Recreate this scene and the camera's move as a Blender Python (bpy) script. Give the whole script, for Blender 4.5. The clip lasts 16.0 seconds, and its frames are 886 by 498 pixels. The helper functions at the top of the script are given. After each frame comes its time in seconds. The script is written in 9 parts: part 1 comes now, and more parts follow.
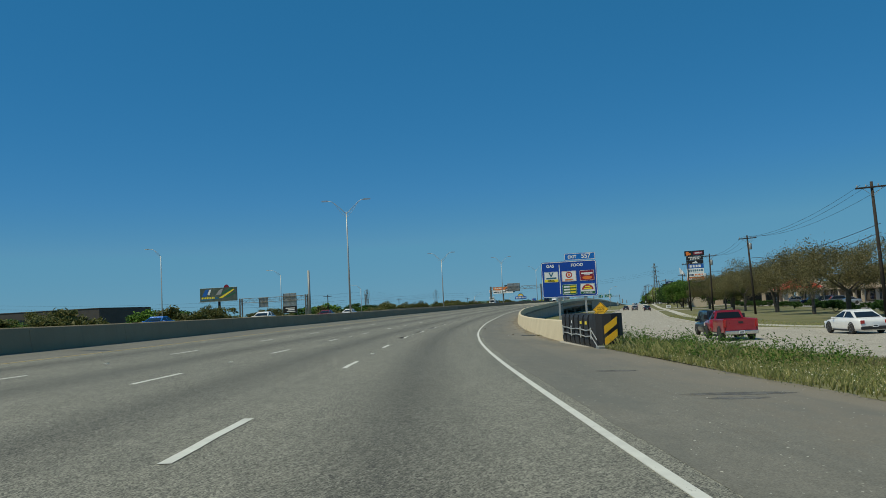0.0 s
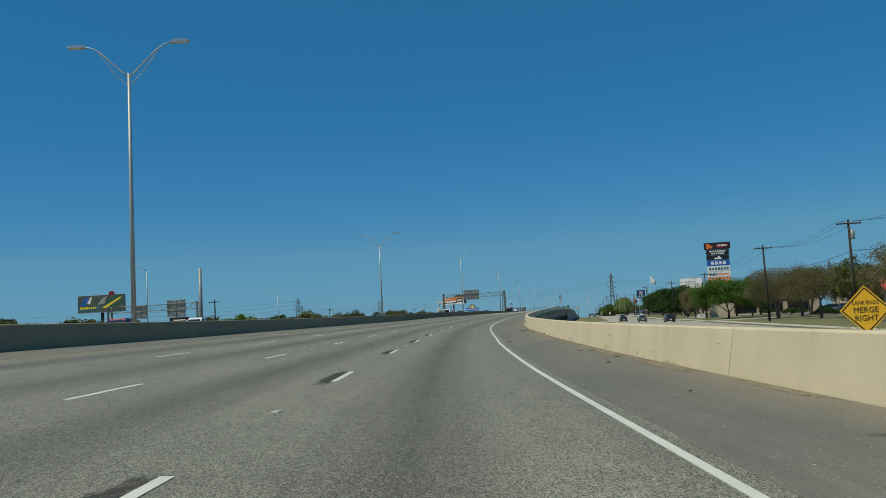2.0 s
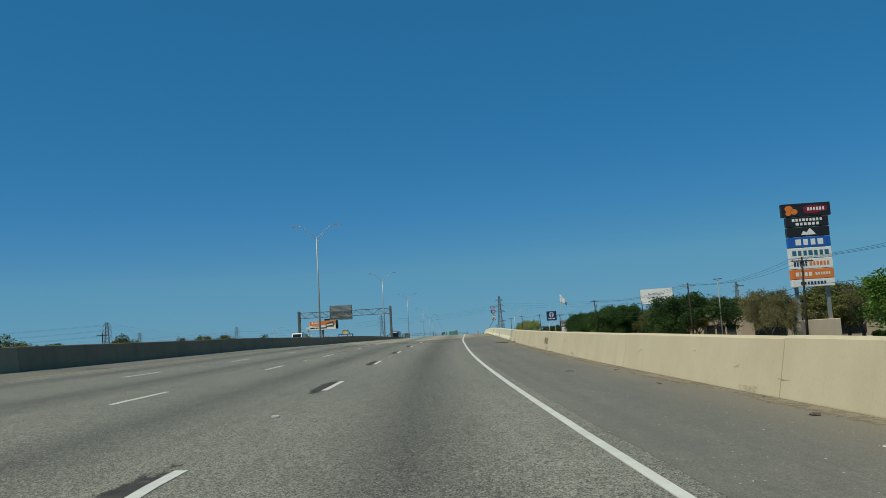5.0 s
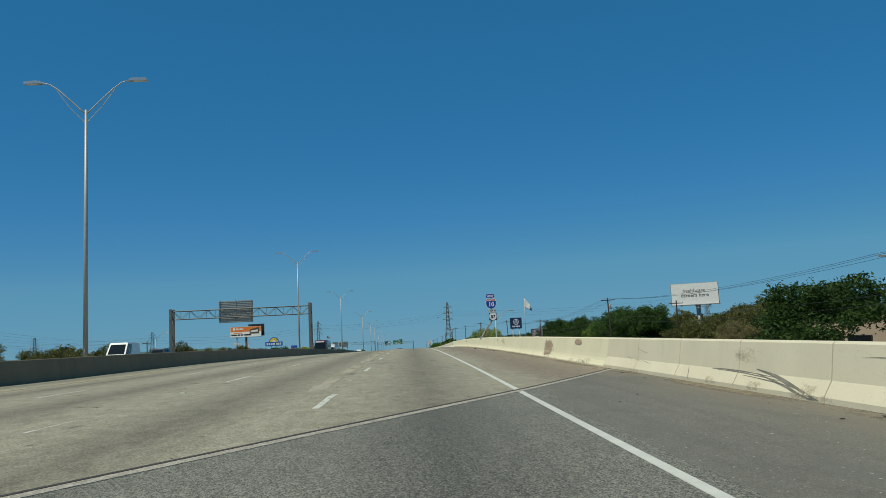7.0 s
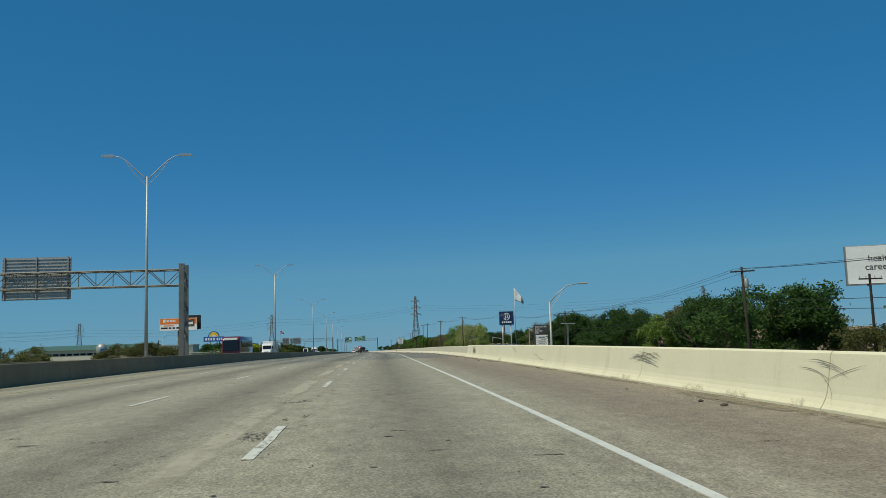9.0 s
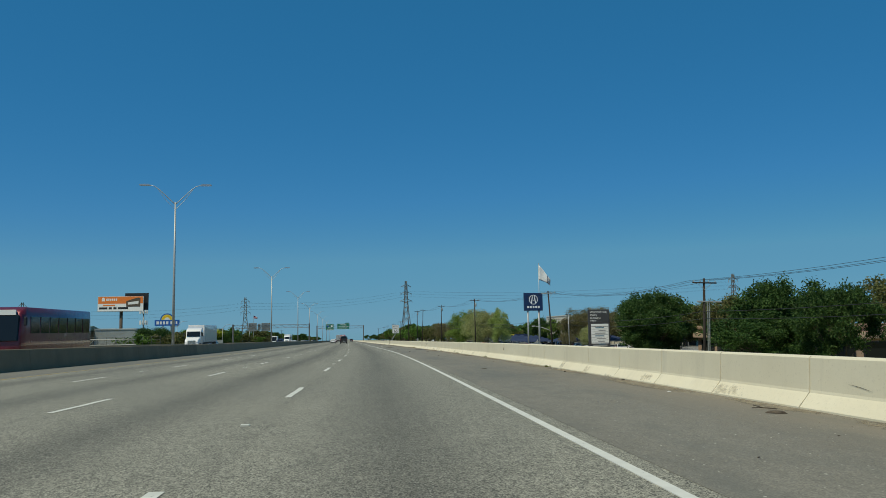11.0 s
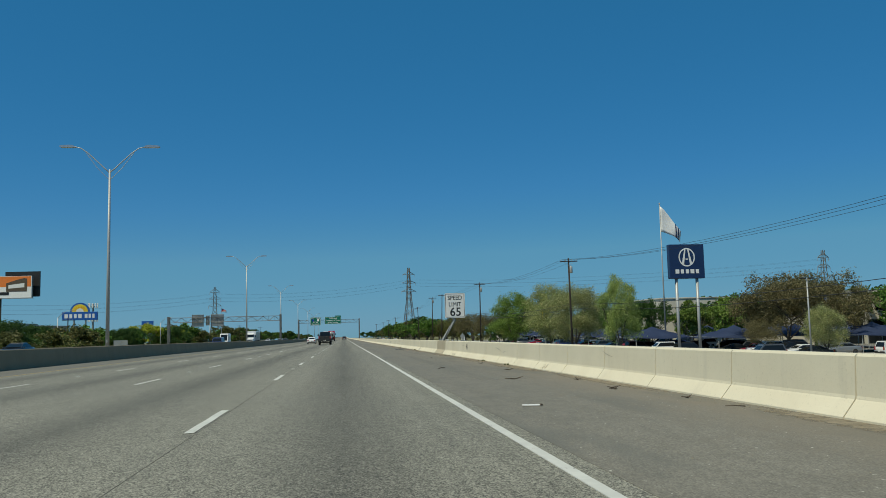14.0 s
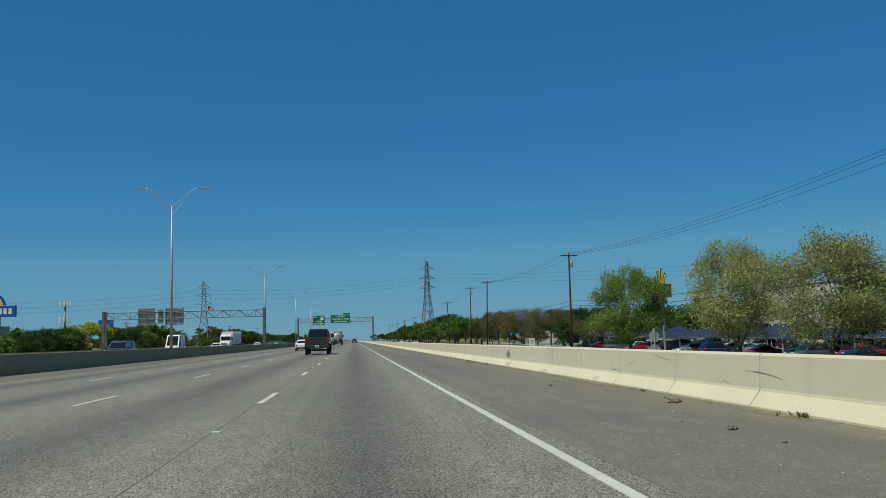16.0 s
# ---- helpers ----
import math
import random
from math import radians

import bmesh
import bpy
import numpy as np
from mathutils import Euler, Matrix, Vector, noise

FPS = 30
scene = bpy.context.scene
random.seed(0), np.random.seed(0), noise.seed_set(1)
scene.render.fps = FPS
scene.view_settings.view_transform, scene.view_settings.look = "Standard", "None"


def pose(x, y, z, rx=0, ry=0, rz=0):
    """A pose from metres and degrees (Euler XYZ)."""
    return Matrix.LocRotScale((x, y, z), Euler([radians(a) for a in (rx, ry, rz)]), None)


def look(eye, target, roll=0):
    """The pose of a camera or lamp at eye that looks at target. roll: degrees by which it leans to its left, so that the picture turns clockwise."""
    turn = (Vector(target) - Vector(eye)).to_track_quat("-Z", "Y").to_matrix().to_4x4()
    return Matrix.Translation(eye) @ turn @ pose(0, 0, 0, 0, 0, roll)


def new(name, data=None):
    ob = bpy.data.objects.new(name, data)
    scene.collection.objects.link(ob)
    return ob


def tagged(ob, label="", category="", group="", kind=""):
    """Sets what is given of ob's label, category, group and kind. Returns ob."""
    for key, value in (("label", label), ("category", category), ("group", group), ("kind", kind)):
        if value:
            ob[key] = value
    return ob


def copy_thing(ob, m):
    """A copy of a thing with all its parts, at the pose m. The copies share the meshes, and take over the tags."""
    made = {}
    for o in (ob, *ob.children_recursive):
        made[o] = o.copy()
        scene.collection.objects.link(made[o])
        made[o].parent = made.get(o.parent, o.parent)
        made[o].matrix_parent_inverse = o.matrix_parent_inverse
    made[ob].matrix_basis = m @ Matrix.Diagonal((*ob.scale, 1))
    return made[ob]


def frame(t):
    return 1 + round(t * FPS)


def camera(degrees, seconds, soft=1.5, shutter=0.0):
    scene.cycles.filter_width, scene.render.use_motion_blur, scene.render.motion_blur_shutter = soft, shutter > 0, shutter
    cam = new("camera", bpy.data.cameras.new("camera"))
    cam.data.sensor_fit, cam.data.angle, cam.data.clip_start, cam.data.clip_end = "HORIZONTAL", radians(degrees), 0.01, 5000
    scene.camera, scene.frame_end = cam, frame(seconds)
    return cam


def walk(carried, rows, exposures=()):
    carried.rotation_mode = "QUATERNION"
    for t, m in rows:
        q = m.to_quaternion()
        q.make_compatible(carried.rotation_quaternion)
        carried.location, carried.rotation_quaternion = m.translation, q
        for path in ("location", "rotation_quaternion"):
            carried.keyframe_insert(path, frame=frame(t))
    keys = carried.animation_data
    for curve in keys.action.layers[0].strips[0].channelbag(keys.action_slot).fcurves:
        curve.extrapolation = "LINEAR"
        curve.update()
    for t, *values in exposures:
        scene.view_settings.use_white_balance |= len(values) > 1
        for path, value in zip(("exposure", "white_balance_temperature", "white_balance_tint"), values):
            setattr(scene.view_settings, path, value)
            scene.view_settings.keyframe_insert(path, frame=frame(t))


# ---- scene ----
# camera and its way, one row every half second: seconds, place, turn
cam = camera(57.1, 16.0, soft=0.7)
ROWS = (
    (0.0, 24.33, -474.22, 1.39, 94.10, 2.94, 13.49),
    (0.5, 20.07, -457.70, 1.17, 94.31, 3.04, 12.53),
    (1.0, 16.13, -441.09, 0.98, 94.50, 3.02, 11.58),
    (1.5, 12.58, -424.50, 0.83, 94.60, 3.06, 10.56),
    (2.0, 9.44, -407.53, 0.72, 94.84, 3.06, 9.65),
    (2.5, 6.67, -390.67, 0.65, 95.09, 3.06, 8.42),
    (3.0, 4.19, -373.85, 0.64, 95.31, 3.09, 6.43),
    (3.5, 1.96, -357.09, 0.67, 95.65, 3.23, 4.79),
    (4.0, 0.05, -340.29, 0.74, 95.96, 3.31, 3.33),
    (4.5, -1.46, -323.53, 0.85, 96.15, 3.35, 2.05),
    (5.0, -2.58, -306.81, 0.98, 96.24, 3.33, 0.94),
    (5.5, -3.35, -290.07, 1.13, 96.30, 3.25, -0.07),
    (6.0, -3.82, -273.25, 1.32, 96.38, 3.12, -1.05),
    (6.5, -4.04, -256.29, 1.54, 96.53, 2.94, -2.06),
    (7.0, -4.06, -239.24, 1.79, 96.63, 2.77, -3.09),
    (7.5, -3.96, -222.28, 2.03, 96.40, 2.79, -3.84),
    (8.0, -3.79, -204.95, 2.25, 96.67, 2.59, -4.55),
    (8.5, -3.59, -187.81, 2.42, 96.54, 2.36, -5.25),
    (9.0, -3.40, -170.87, 2.51, 96.32, 1.95, -5.64),
    (9.5, -3.13, -153.98, 2.53, 96.10, 1.55, -5.90),
    (10.0, -2.78, -137.07, 2.49, 95.88, 1.21, -6.14),
    (10.5, -2.35, -120.11, 2.39, 95.70, 0.97, -6.36),
    (11.0, -1.86, -103.04, 2.26, 95.60, 0.84, -6.59),
    (11.5, -1.31, -85.83, 2.09, 95.60, 0.85, -6.86),
    (12.0, -0.74, -68.54, 1.92, 95.64, 0.97, -7.10),
    (12.5, -0.27, -51.55, 1.72, 95.49, 0.99, -7.10),
    (13.0, -0.05, -34.52, 1.52, 95.43, 0.98, -7.08),
    (13.5, 0.00, -17.18, 1.32, 95.38, 1.17, -7.01),
    (14.0, -0.00, -0.00, 1.12, 95.36, 1.38, -6.89),
    (14.5, -0.01, 17.14, 0.93, 95.32, 1.45, -6.68),
    (15.0, -0.04, 34.31, 0.73, 95.32, 1.54, -6.48),
    (15.5, -0.08, 51.46, 0.53, 95.25, 1.67, -6.24),
    (16.0, -0.15, 68.60, 0.32, 95.55, 1.54, -6.21),
)
walk(cam, [(t, pose(x, y, z, rx, ry, rz)) for t, x, y, z, rx, ry, rz in ROWS])

# clear noon sky, sun high behind and to the left of the carriageway
SUN_TO = Vector((-0.44, -0.36, 0.95)).normalized()
world = bpy.data.worlds.new("world")
scene.world = world
world.use_nodes = True
wn, wl = world.node_tree.nodes, world.node_tree.links
wn.clear()
w_out, w_bg, w_sky = wn.new("ShaderNodeOutputWorld"), wn.new("ShaderNodeBackground"), wn.new("ShaderNodeTexSky")
w_sky.sky_type, w_sky.sun_disc = "NISHITA", False
w_sky.sun_elevation = math.asin(SUN_TO.z)
w_sky.sun_rotation = math.atan2(SUN_TO.x, SUN_TO.y) % (2 * math.pi)
w_sky.altitude, w_sky.air_density, w_sky.dust_density, w_sky.ozone_density = 300, 0.9, 0.0, 8.5
w_bg.inputs["Strength"].default_value = 0.085
w_hue = wn.new("ShaderNodeHueSaturation")
w_hue.inputs["Saturation"].default_value = 1.25
wl.new(w_sky.outputs[0], w_hue.inputs["Color"])
w_mix = wn.new("ShaderNodeMix")
w_mix.data_type = "RGBA"
w_mix.inputs[0].default_value, w_mix.inputs[7].default_value = 0.45, (0.38, 2.35, 4.1, 1)     # the even blue of a dry clear day
wl.new(w_hue.outputs[0], w_mix.inputs[6])
w_cap = wn.new("ShaderNodeMix")      # little haze: the sky stays blue down to the horizon
w_cap.data_type, w_cap.blend_type = "RGBA", "DARKEN"
w_cap.inputs[0].default_value, w_cap.inputs[7].default_value = 0.75, (1.15, 3.45, 5.2, 1)
wl.new(w_mix.outputs[2], w_cap.inputs[6])
wl.new(w_cap.outputs[2], w_bg.inputs[0])
wl.new(w_bg.outputs[0], w_out.inputs[0])
sun_data = bpy.data.lights.new("sun", "SUN")
sun_data.energy, sun_data.angle, sun_data.color = 3.5, radians(0.53), (1.0, 0.945, 0.72)
sun = new("sun", sun_data)
sun.matrix_world = look(SUN_TO * 300, (0, 0, 0))
scene.view_settings.exposure = 0.0

# ---- materials ----
def graph(name):
    m = bpy.data.materials.new(name)
    m.use_nodes = True
    n, l = m.node_tree.nodes, m.node_tree.links
    return m, n, l, n["Principled BSDF"]


def ramp(n, stops):
    r = n.new("ShaderNodeValToRGB")
    while len(r.color_ramp.elements) < len(stops):
        r.color_ramp.elements.new(0.5)
    for e, (p, c) in zip(r.color_ramp.elements, stops):
        e.position, e.color = p, (*c, 1) if len(c) == 3 else c
    return r


def noise_node(n, l, coord, scale, detail=4, rough=0.6, stretch=None):
    t = n.new("ShaderNodeTexNoise")
    t.inputs["Scale"].default_value, t.inputs["Detail"].default_value, t.inputs["Roughness"].default_value = scale, detail, rough
    if stretch:
        mp = n.new("ShaderNodeMapping")
        mp.inputs["Scale"].default_value = stretch
        l.new(coord, mp.inputs["Vector"])
        coord = mp.outputs[0]
    l.new(coord, t.inputs["Vector"])
    return t.outputs["Fac"]


def mixed(n, l, a, b, fac, mode="MIX"):
    mx = n.new("ShaderNodeMix")
    mx.data_type, mx.blend_type = "RGBA", mode
    for sock, v in ((mx.inputs[6], a), (mx.inputs[7], b)):
        if hasattr(v, "links"):
            l.new(v, sock)
        else:
            sock.default_value = (*v, 1)
    if hasattr(fac, "links"):
        l.new(fac, mx.inputs[0])
    else:
        mx.inputs[0].default_value = fac
    return mx.outputs[2]


def span(n, l, fac, lo, hi, out_lo=0.0, out_hi=1.0):
    m = n.new("ShaderNodeMapRange")
    for k, v in zip(("From Min", "From Max", "To Min", "To Max"), (lo, hi, out_lo, out_hi)):
        m.inputs[k].default_value = v
    l.new(fac, m.inputs["Value"])
    return m.outputs[0]


def bumped(n, l, bsdf, height, strength, distance=0.01):
    b = n.new("ShaderNodeBump")
    b.inputs["Strength"].default_value, b.inputs["Distance"].default_value = strength, distance
    l.new(height, b.inputs["Height"])
    l.new(b.outputs[0], bsdf.inputs["Normal"])


def surface(name, a, b, rough=0.6, metal=0.0, coarse=0.6, fine=25.0, bump=0.15, spec=0.5, vary=0.0, coat=0.0):
    """Two tones blended by a broad and a fine noise, with a fine relief."""
    m, n, l, s = graph(name)
    co = n.new("ShaderNodeTexCoord").outputs["Object"]
    big, small = noise_node(n, l, co, coarse), noise_node(n, l, co, fine, 3, 0.7)
    col = mixed(n, l, a, b, span(n, l, big, 0.32, 0.68))
    col = mixed(n, l, col, tuple(0.72 * v for v in a), span(n, l, small, 0.5, 0.8, 0, 0.5))
    if vary:
        info = n.new("ShaderNodeObjectInfo")
        hsv = n.new("ShaderNodeHueSaturation")
        l.new(span(n, l, info.outputs["Random"], 0, 1, 1 - vary, 1 + vary), hsv.inputs["Value"])
        l.new(col, hsv.inputs["Color"])
        col = hsv.outputs[0]
    l.new(col, s.inputs["Base Color"])
    s.inputs["Metallic"].default_value, s.inputs["Specular IOR Level"].default_value = metal, spec
    s.inputs["Coat Weight"].default_value = coat
    l.new(span(n, l, small, 0.2, 0.8, max(0.02, rough - 0.08), min(1, rough + 0.08)), s.inputs["Roughness"])
    if bump:
        bumped(n, l, s, small, bump, 0.02)
    return m


def lane_oil(n, l, uv, patch, lo=1.1, hi=1.75, most=0.62):
    """The dark drip band down the middle of every lane; UV's x is metres from the first lane line."""
    sep = n.new("ShaderNodeSeparateXYZ")
    l.new(uv, sep.inputs[0])
    wave = n.new("ShaderNodeMath")
    wave.operation = "PINGPONG"
    l.new(sep.outputs["X"], wave.inputs[0])
    wave.inputs[1].default_value = 1.83
    wob = n.new("ShaderNodeMath")
    wob.operation = "MULTIPLY"
    l.new(span(n, l, wave.outputs[0], lo, hi, 0, most), wob.inputs[0])
    l.new(span(n, l, patch, 0.2, 0.8, 0.4, 1.2), wob.inputs[1])
    return wob.outputs[0]


def stones(n, l, coord, scale, stretch):
    """One random value for each stone of the surfacing."""
    mp = n.new("ShaderNodeMapping")
    mp.inputs["Scale"].default_value = stretch
    l.new(coord, mp.inputs["Vector"])
    v = n.new("ShaderNodeTexVoronoi")
    v.voronoi_dimensions = "2D"
    v.inputs["Scale"].default_value = scale
    l.new(mp.outputs[0], v.inputs["Vector"])
    sep = n.new("ShaderNodeSeparateColor")
    l.new(v.outputs["Color"], sep.inputs[0])
    return sep.outputs[0]


def asphalt(name, a, b, chip, bands=True, speck=1.0, dusty=False):
    """Road top. UV is metres across and along the carriageway."""
    m, n, l, s = graph(name)
    uv = n.new("ShaderNodeTexCoord").outputs["UV"]
    fine = stones(n, l, uv, 105.0, (1, 0.5, 1))
    lumps = stones(n, l, uv, 44.0, (1, 0.4, 1))
    mottle = noise_node(n, l, uv, 2.6, 5, 0.75, (1, 0.5, 1))
    patch = noise_node(n, l, uv, 0.22, 5, 0.6, (1, 0.35, 1))
    streak = noise_node(n, l, uv, 1.0, 4, 0.6, (2.2, 0.02, 1))
    col = mixed(n, l, a, b, span(n, l, patch, 0.3, 0.7))
    col = mixed(n, l, col, tuple(0.66 * v for v in a), span(n, l, streak, 0.5, 0.85, 0, 0.55))
    col = mixed(n, l, col, tuple(0.7 * v for v in a), span(n, l, mottle, 0.45, 0.72, 0, 0.5))
    if bands:
        col = mixed(n, l, col, tuple(0.42 * v for v in a), lane_oil(n, l, uv, patch, 0.75, 1.8, 0.8))
    col = mixed(n, l, col, span(n, l, fine, 0.0, 1.0, 1 - 0.7 * speck, 1 + 0.84 * speck), 1.0, "MULTIPLY")
    col = mixed(n, l, col, span(n, l, lumps, 0.0, 1.0, 1 - 0.18 * speck, 1 + 0.2 * speck), 1.0, "MULTIPLY")
    white = stones(n, l, uv, 95.0, (1.1, 0.55, 1))
    col = mixed(n, l, col, chip, span(n, l, white, 0.9, 1.0, 0, 0.75 * speck))
    if dusty:
        sep = n.new("ShaderNodeSeparateXYZ")
        l.new(uv, sep.inputs[0])
        off = n.new("ShaderNodeMath")
        l.new(sep.outputs["X"], off.inputs[0])
        l.new(span(n, l, mottle, 0.25, 0.75, -0.9, 0.9), off.inputs[1])
        col = mixed(n, l, col, (0.225, 0.193, 0.145), span(n, l, off.outputs[0], 5.4, 7.2, 0, 0.7))
        smear = noise_node(n, l, uv, 1.0, 4, 0.65, (0.5, 0.12, 1))
        col = mixed(n, l, col, (0.13, 0.13, 0.11), span(n, l, smear, 0.5, 0.64, 0, 0.6))
    if not bands:
        fleck = noise_node(n, l, uv, 21.0, 2, 0.5, (1, 0.5, 1))
        col = mixed(n, l, col, (0.6, 0.58, 0.5), span(n, l, fleck, 0.7, 0.74, 0, 0.8))
    l.new(col, s.inputs["Base Color"])
    l.new(span(n, l, patch, 0.2, 0.8, 0.72, 0.88), s.inputs["Roughness"])
    s.inputs["Specular IOR Level"].default_value = 0.38
    bumped(n, l, s, fine, 0.12, 0.004)
    return m


def concrete(name, a, b, stain, drip=0.45, uv_based=False, fine=22.0, bands=False):
    """Cast concrete with broad blotches, run marks and pores."""
    m, n, l, s = graph(name)
    tc = n.new("ShaderNodeTexCoord")
    co = tc.outputs["UV"] if uv_based else tc.outputs["Object"]
    big = noise_node(n, l, co, 0.5, 5, 0.65)
    pores = noise_node(n, l, co, fine, 4, 0.7)
    run = noise_node(n, l, co, 1.0, 5, 0.7, (1.6, 1.6, 0.12) if not uv_based else (0.5, 0.09, 1))
    col = mixed(n, l, a, b, span(n, l, big, 0.3, 0.7))
    col = mixed(n, l, col, stain, span(n, l, run, 0.56, 0.78, 0, drip))
    if bands:
        col = mixed(n, l, col, tuple(0.42 * v for v in a), lane_oil(n, l, co, big, 0.6, 1.8, 0.75))
        sep = n.new("ShaderNodeSeparateXYZ")
        l.new(co, sep.inputs[0])
        off = n.new("ShaderNodeMath")
        l.new(sep.outputs["X"], off.inputs[0])
        l.new(span(n, l, run, 0.2, 0.8, -1.0, 1.0), off.inputs[1])
        col = mixed(n, l, col, (0.265, 0.21, 0.155), span(n, l, off.outputs[0], 3.7, 5.2, 0, 0.72))
        cross = noise_node(n, l, co, 1.0, 6, 0.75, (1.2, 5.0, 1))
        col = mixed(n, l, col, tuple(0.4 * v for v in a), span(n, l, cross, 0.6, 0.74, 0, 0.6))
    if uv_based:
        grit = noise_node(n, l, co, 40.0, 2, 0.6)
        col = mixed(n, l, col, tuple(0.5 * v for v in a), span(n, l, grit, 0.34, 0.5, 0.45, 0))
        col = mixed(n, l, col, tuple(min(1, 1.5 * v) for v in b), span(n, l, grit, 0.6, 0.74, 0, 0.4))
        col = mixed(n, l, col, span(n, l, stones(n, l, co, 62.0, (1, 0.5, 1)), 0.0, 1.0, 0.72, 1.28), 1.0, "MULTIPLY")
        col = mixed(n, l, col, span(n, l, noise_node(n, l, co, 3.4, 6, 0.75, (1, 0.5, 1)), 0.3, 0.7, 0.74, 1.2), 1.0, "MULTIPLY")
    col = mixed(n, l, col, tuple(0.6 * v for v in a), span(n, l, pores, 0.58, 0.8, 0, 0.6))
    l.new(col, s.inputs["Base Color"])
    s.inputs["Roughness"].default_value, s.inputs["Specular IOR Level"].default_value = 0.85, 0.3
    bumped(n, l, s, pores, 0.25, 0.01)
    return m


def leaf_material(name, dark, light, dry):
    """Leaves that differ one by one, with light passing through them."""
    m, n, l, s = graph(name)
    geo = n.new("ShaderNodeNewGeometry")
    r = ramp(n, ((0.0, dark), (0.55, light), (1.0, dry)))
    l.new(geo.outputs["Random Per Island"], r.inputs[0])
    info = n.new("ShaderNodeObjectInfo")
    hsv = n.new("ShaderNodeHueSaturation")
    l.new(span(n, l, info.outputs["Random"], 0, 1, 0.8, 1.2), hsv.inputs["Value"])
    l.new(r.outputs[0], hsv.inputs["Color"])
    l.new(hsv.outputs[0], s.inputs["Base Color"])
    s.inputs["Roughness"].default_value, s.inputs["Specular IOR Level"].default_value = 0.6, 0.25
    tr = n.new("ShaderNodeBsdfTranslucent")
    l.new(hsv.outputs[0], tr.inputs["Color"])
    mx = n.new("ShaderNodeMixShader")
    mx.inputs[0].default_value = 0.3
    l.new(s.outputs[0], mx.inputs[1])
    l.new(tr.outputs[0], mx.inputs[2])
    l.new(mx.outputs[0], n["Material Output"].inputs["Surface"])
    return m


def ragged(name, a, b, scale, cut, stretch=(1, 1, 1), strong=1.0, soft=0.07):
    """A stain or scrape with a broken outline: it fades out towards its patch's edges, where UV runs from 0 to 1."""
    m, n, l, s = graph(name)
    tc = n.new("ShaderNodeTexCoord")
    fleck = noise_node(n, l, tc.outputs["Object"], scale, 6, 0.72, stretch)
    col = mixed(n, l, a, b, span(n, l, noise_node(n, l, tc.outputs["Object"], 5.0, 4, 0.7), 0.35, 0.65))
    l.new(col, s.inputs["Base Color"])
    s.inputs["Roughness"].default_value, s.inputs["Specular IOR Level"].default_value = 0.9, 0.25
    sep = n.new("ShaderNodeSeparateXYZ")
    l.new(tc.outputs["UV"], sep.inputs[0])
    edge = None
    for ax in ("X", "Y"):
        pp = n.new("ShaderNodeMath")
        pp.operation = "PINGPONG"
        l.new(sep.outputs[ax], pp.inputs[0])
        pp.inputs[1].default_value = 0.5
        e = span(n, l, pp.outputs[0], 0.0, 0.3, -0.3, 0.0)
        if edge is not None:
            add = n.new("ShaderNodeMath")
            l.new(edge, add.inputs[0])
            l.new(e, add.inputs[1])
            e = add.outputs[0]
        edge = e
    add = n.new("ShaderNodeMath")
    l.new(edge, add.inputs[0])
    l.new(fleck, add.inputs[1])
    l.new(span(n, l, add.outputs[0], cut, cut + soft, 0, strong), s.inputs["Alpha"])
    return m


def worn_paint(name, a, b, under, cut):
    """Road paint that has chipped away in spots down to the surface under it."""
    m, n, l, s = graph(name)
    co = n.new("ShaderNodeTexCoord").outputs["Object"]
    col = mixed(n, l, a, b, span(n, l, noise_node(n, l, co, 3.0), 0.35, 0.65))
    chips = noise_node(n, l, co, 9.0, 6, 0.8, (1, 0.45, 1))
    col = mixed(n, l, col, under, span(n, l, chips, cut - 0.03, cut + 0.03, 0, 0.9))
    l.new(col, s.inputs["Base Color"])
    s.inputs["Roughness"].default_value, s.inputs["Specular IOR Level"].default_value = 0.7, 0.3
    bumped(n, l, s, chips, 0.1, 0.01)
    return m


def plain(name, c, rough=0.5, metal=0.0, spec=0.5, coat=0.0):
    return surface(name, c, tuple(min(1, v * 1.08) for v in c), rough, metal, 1.5, 40.0, 0.03, spec, 0, coat)


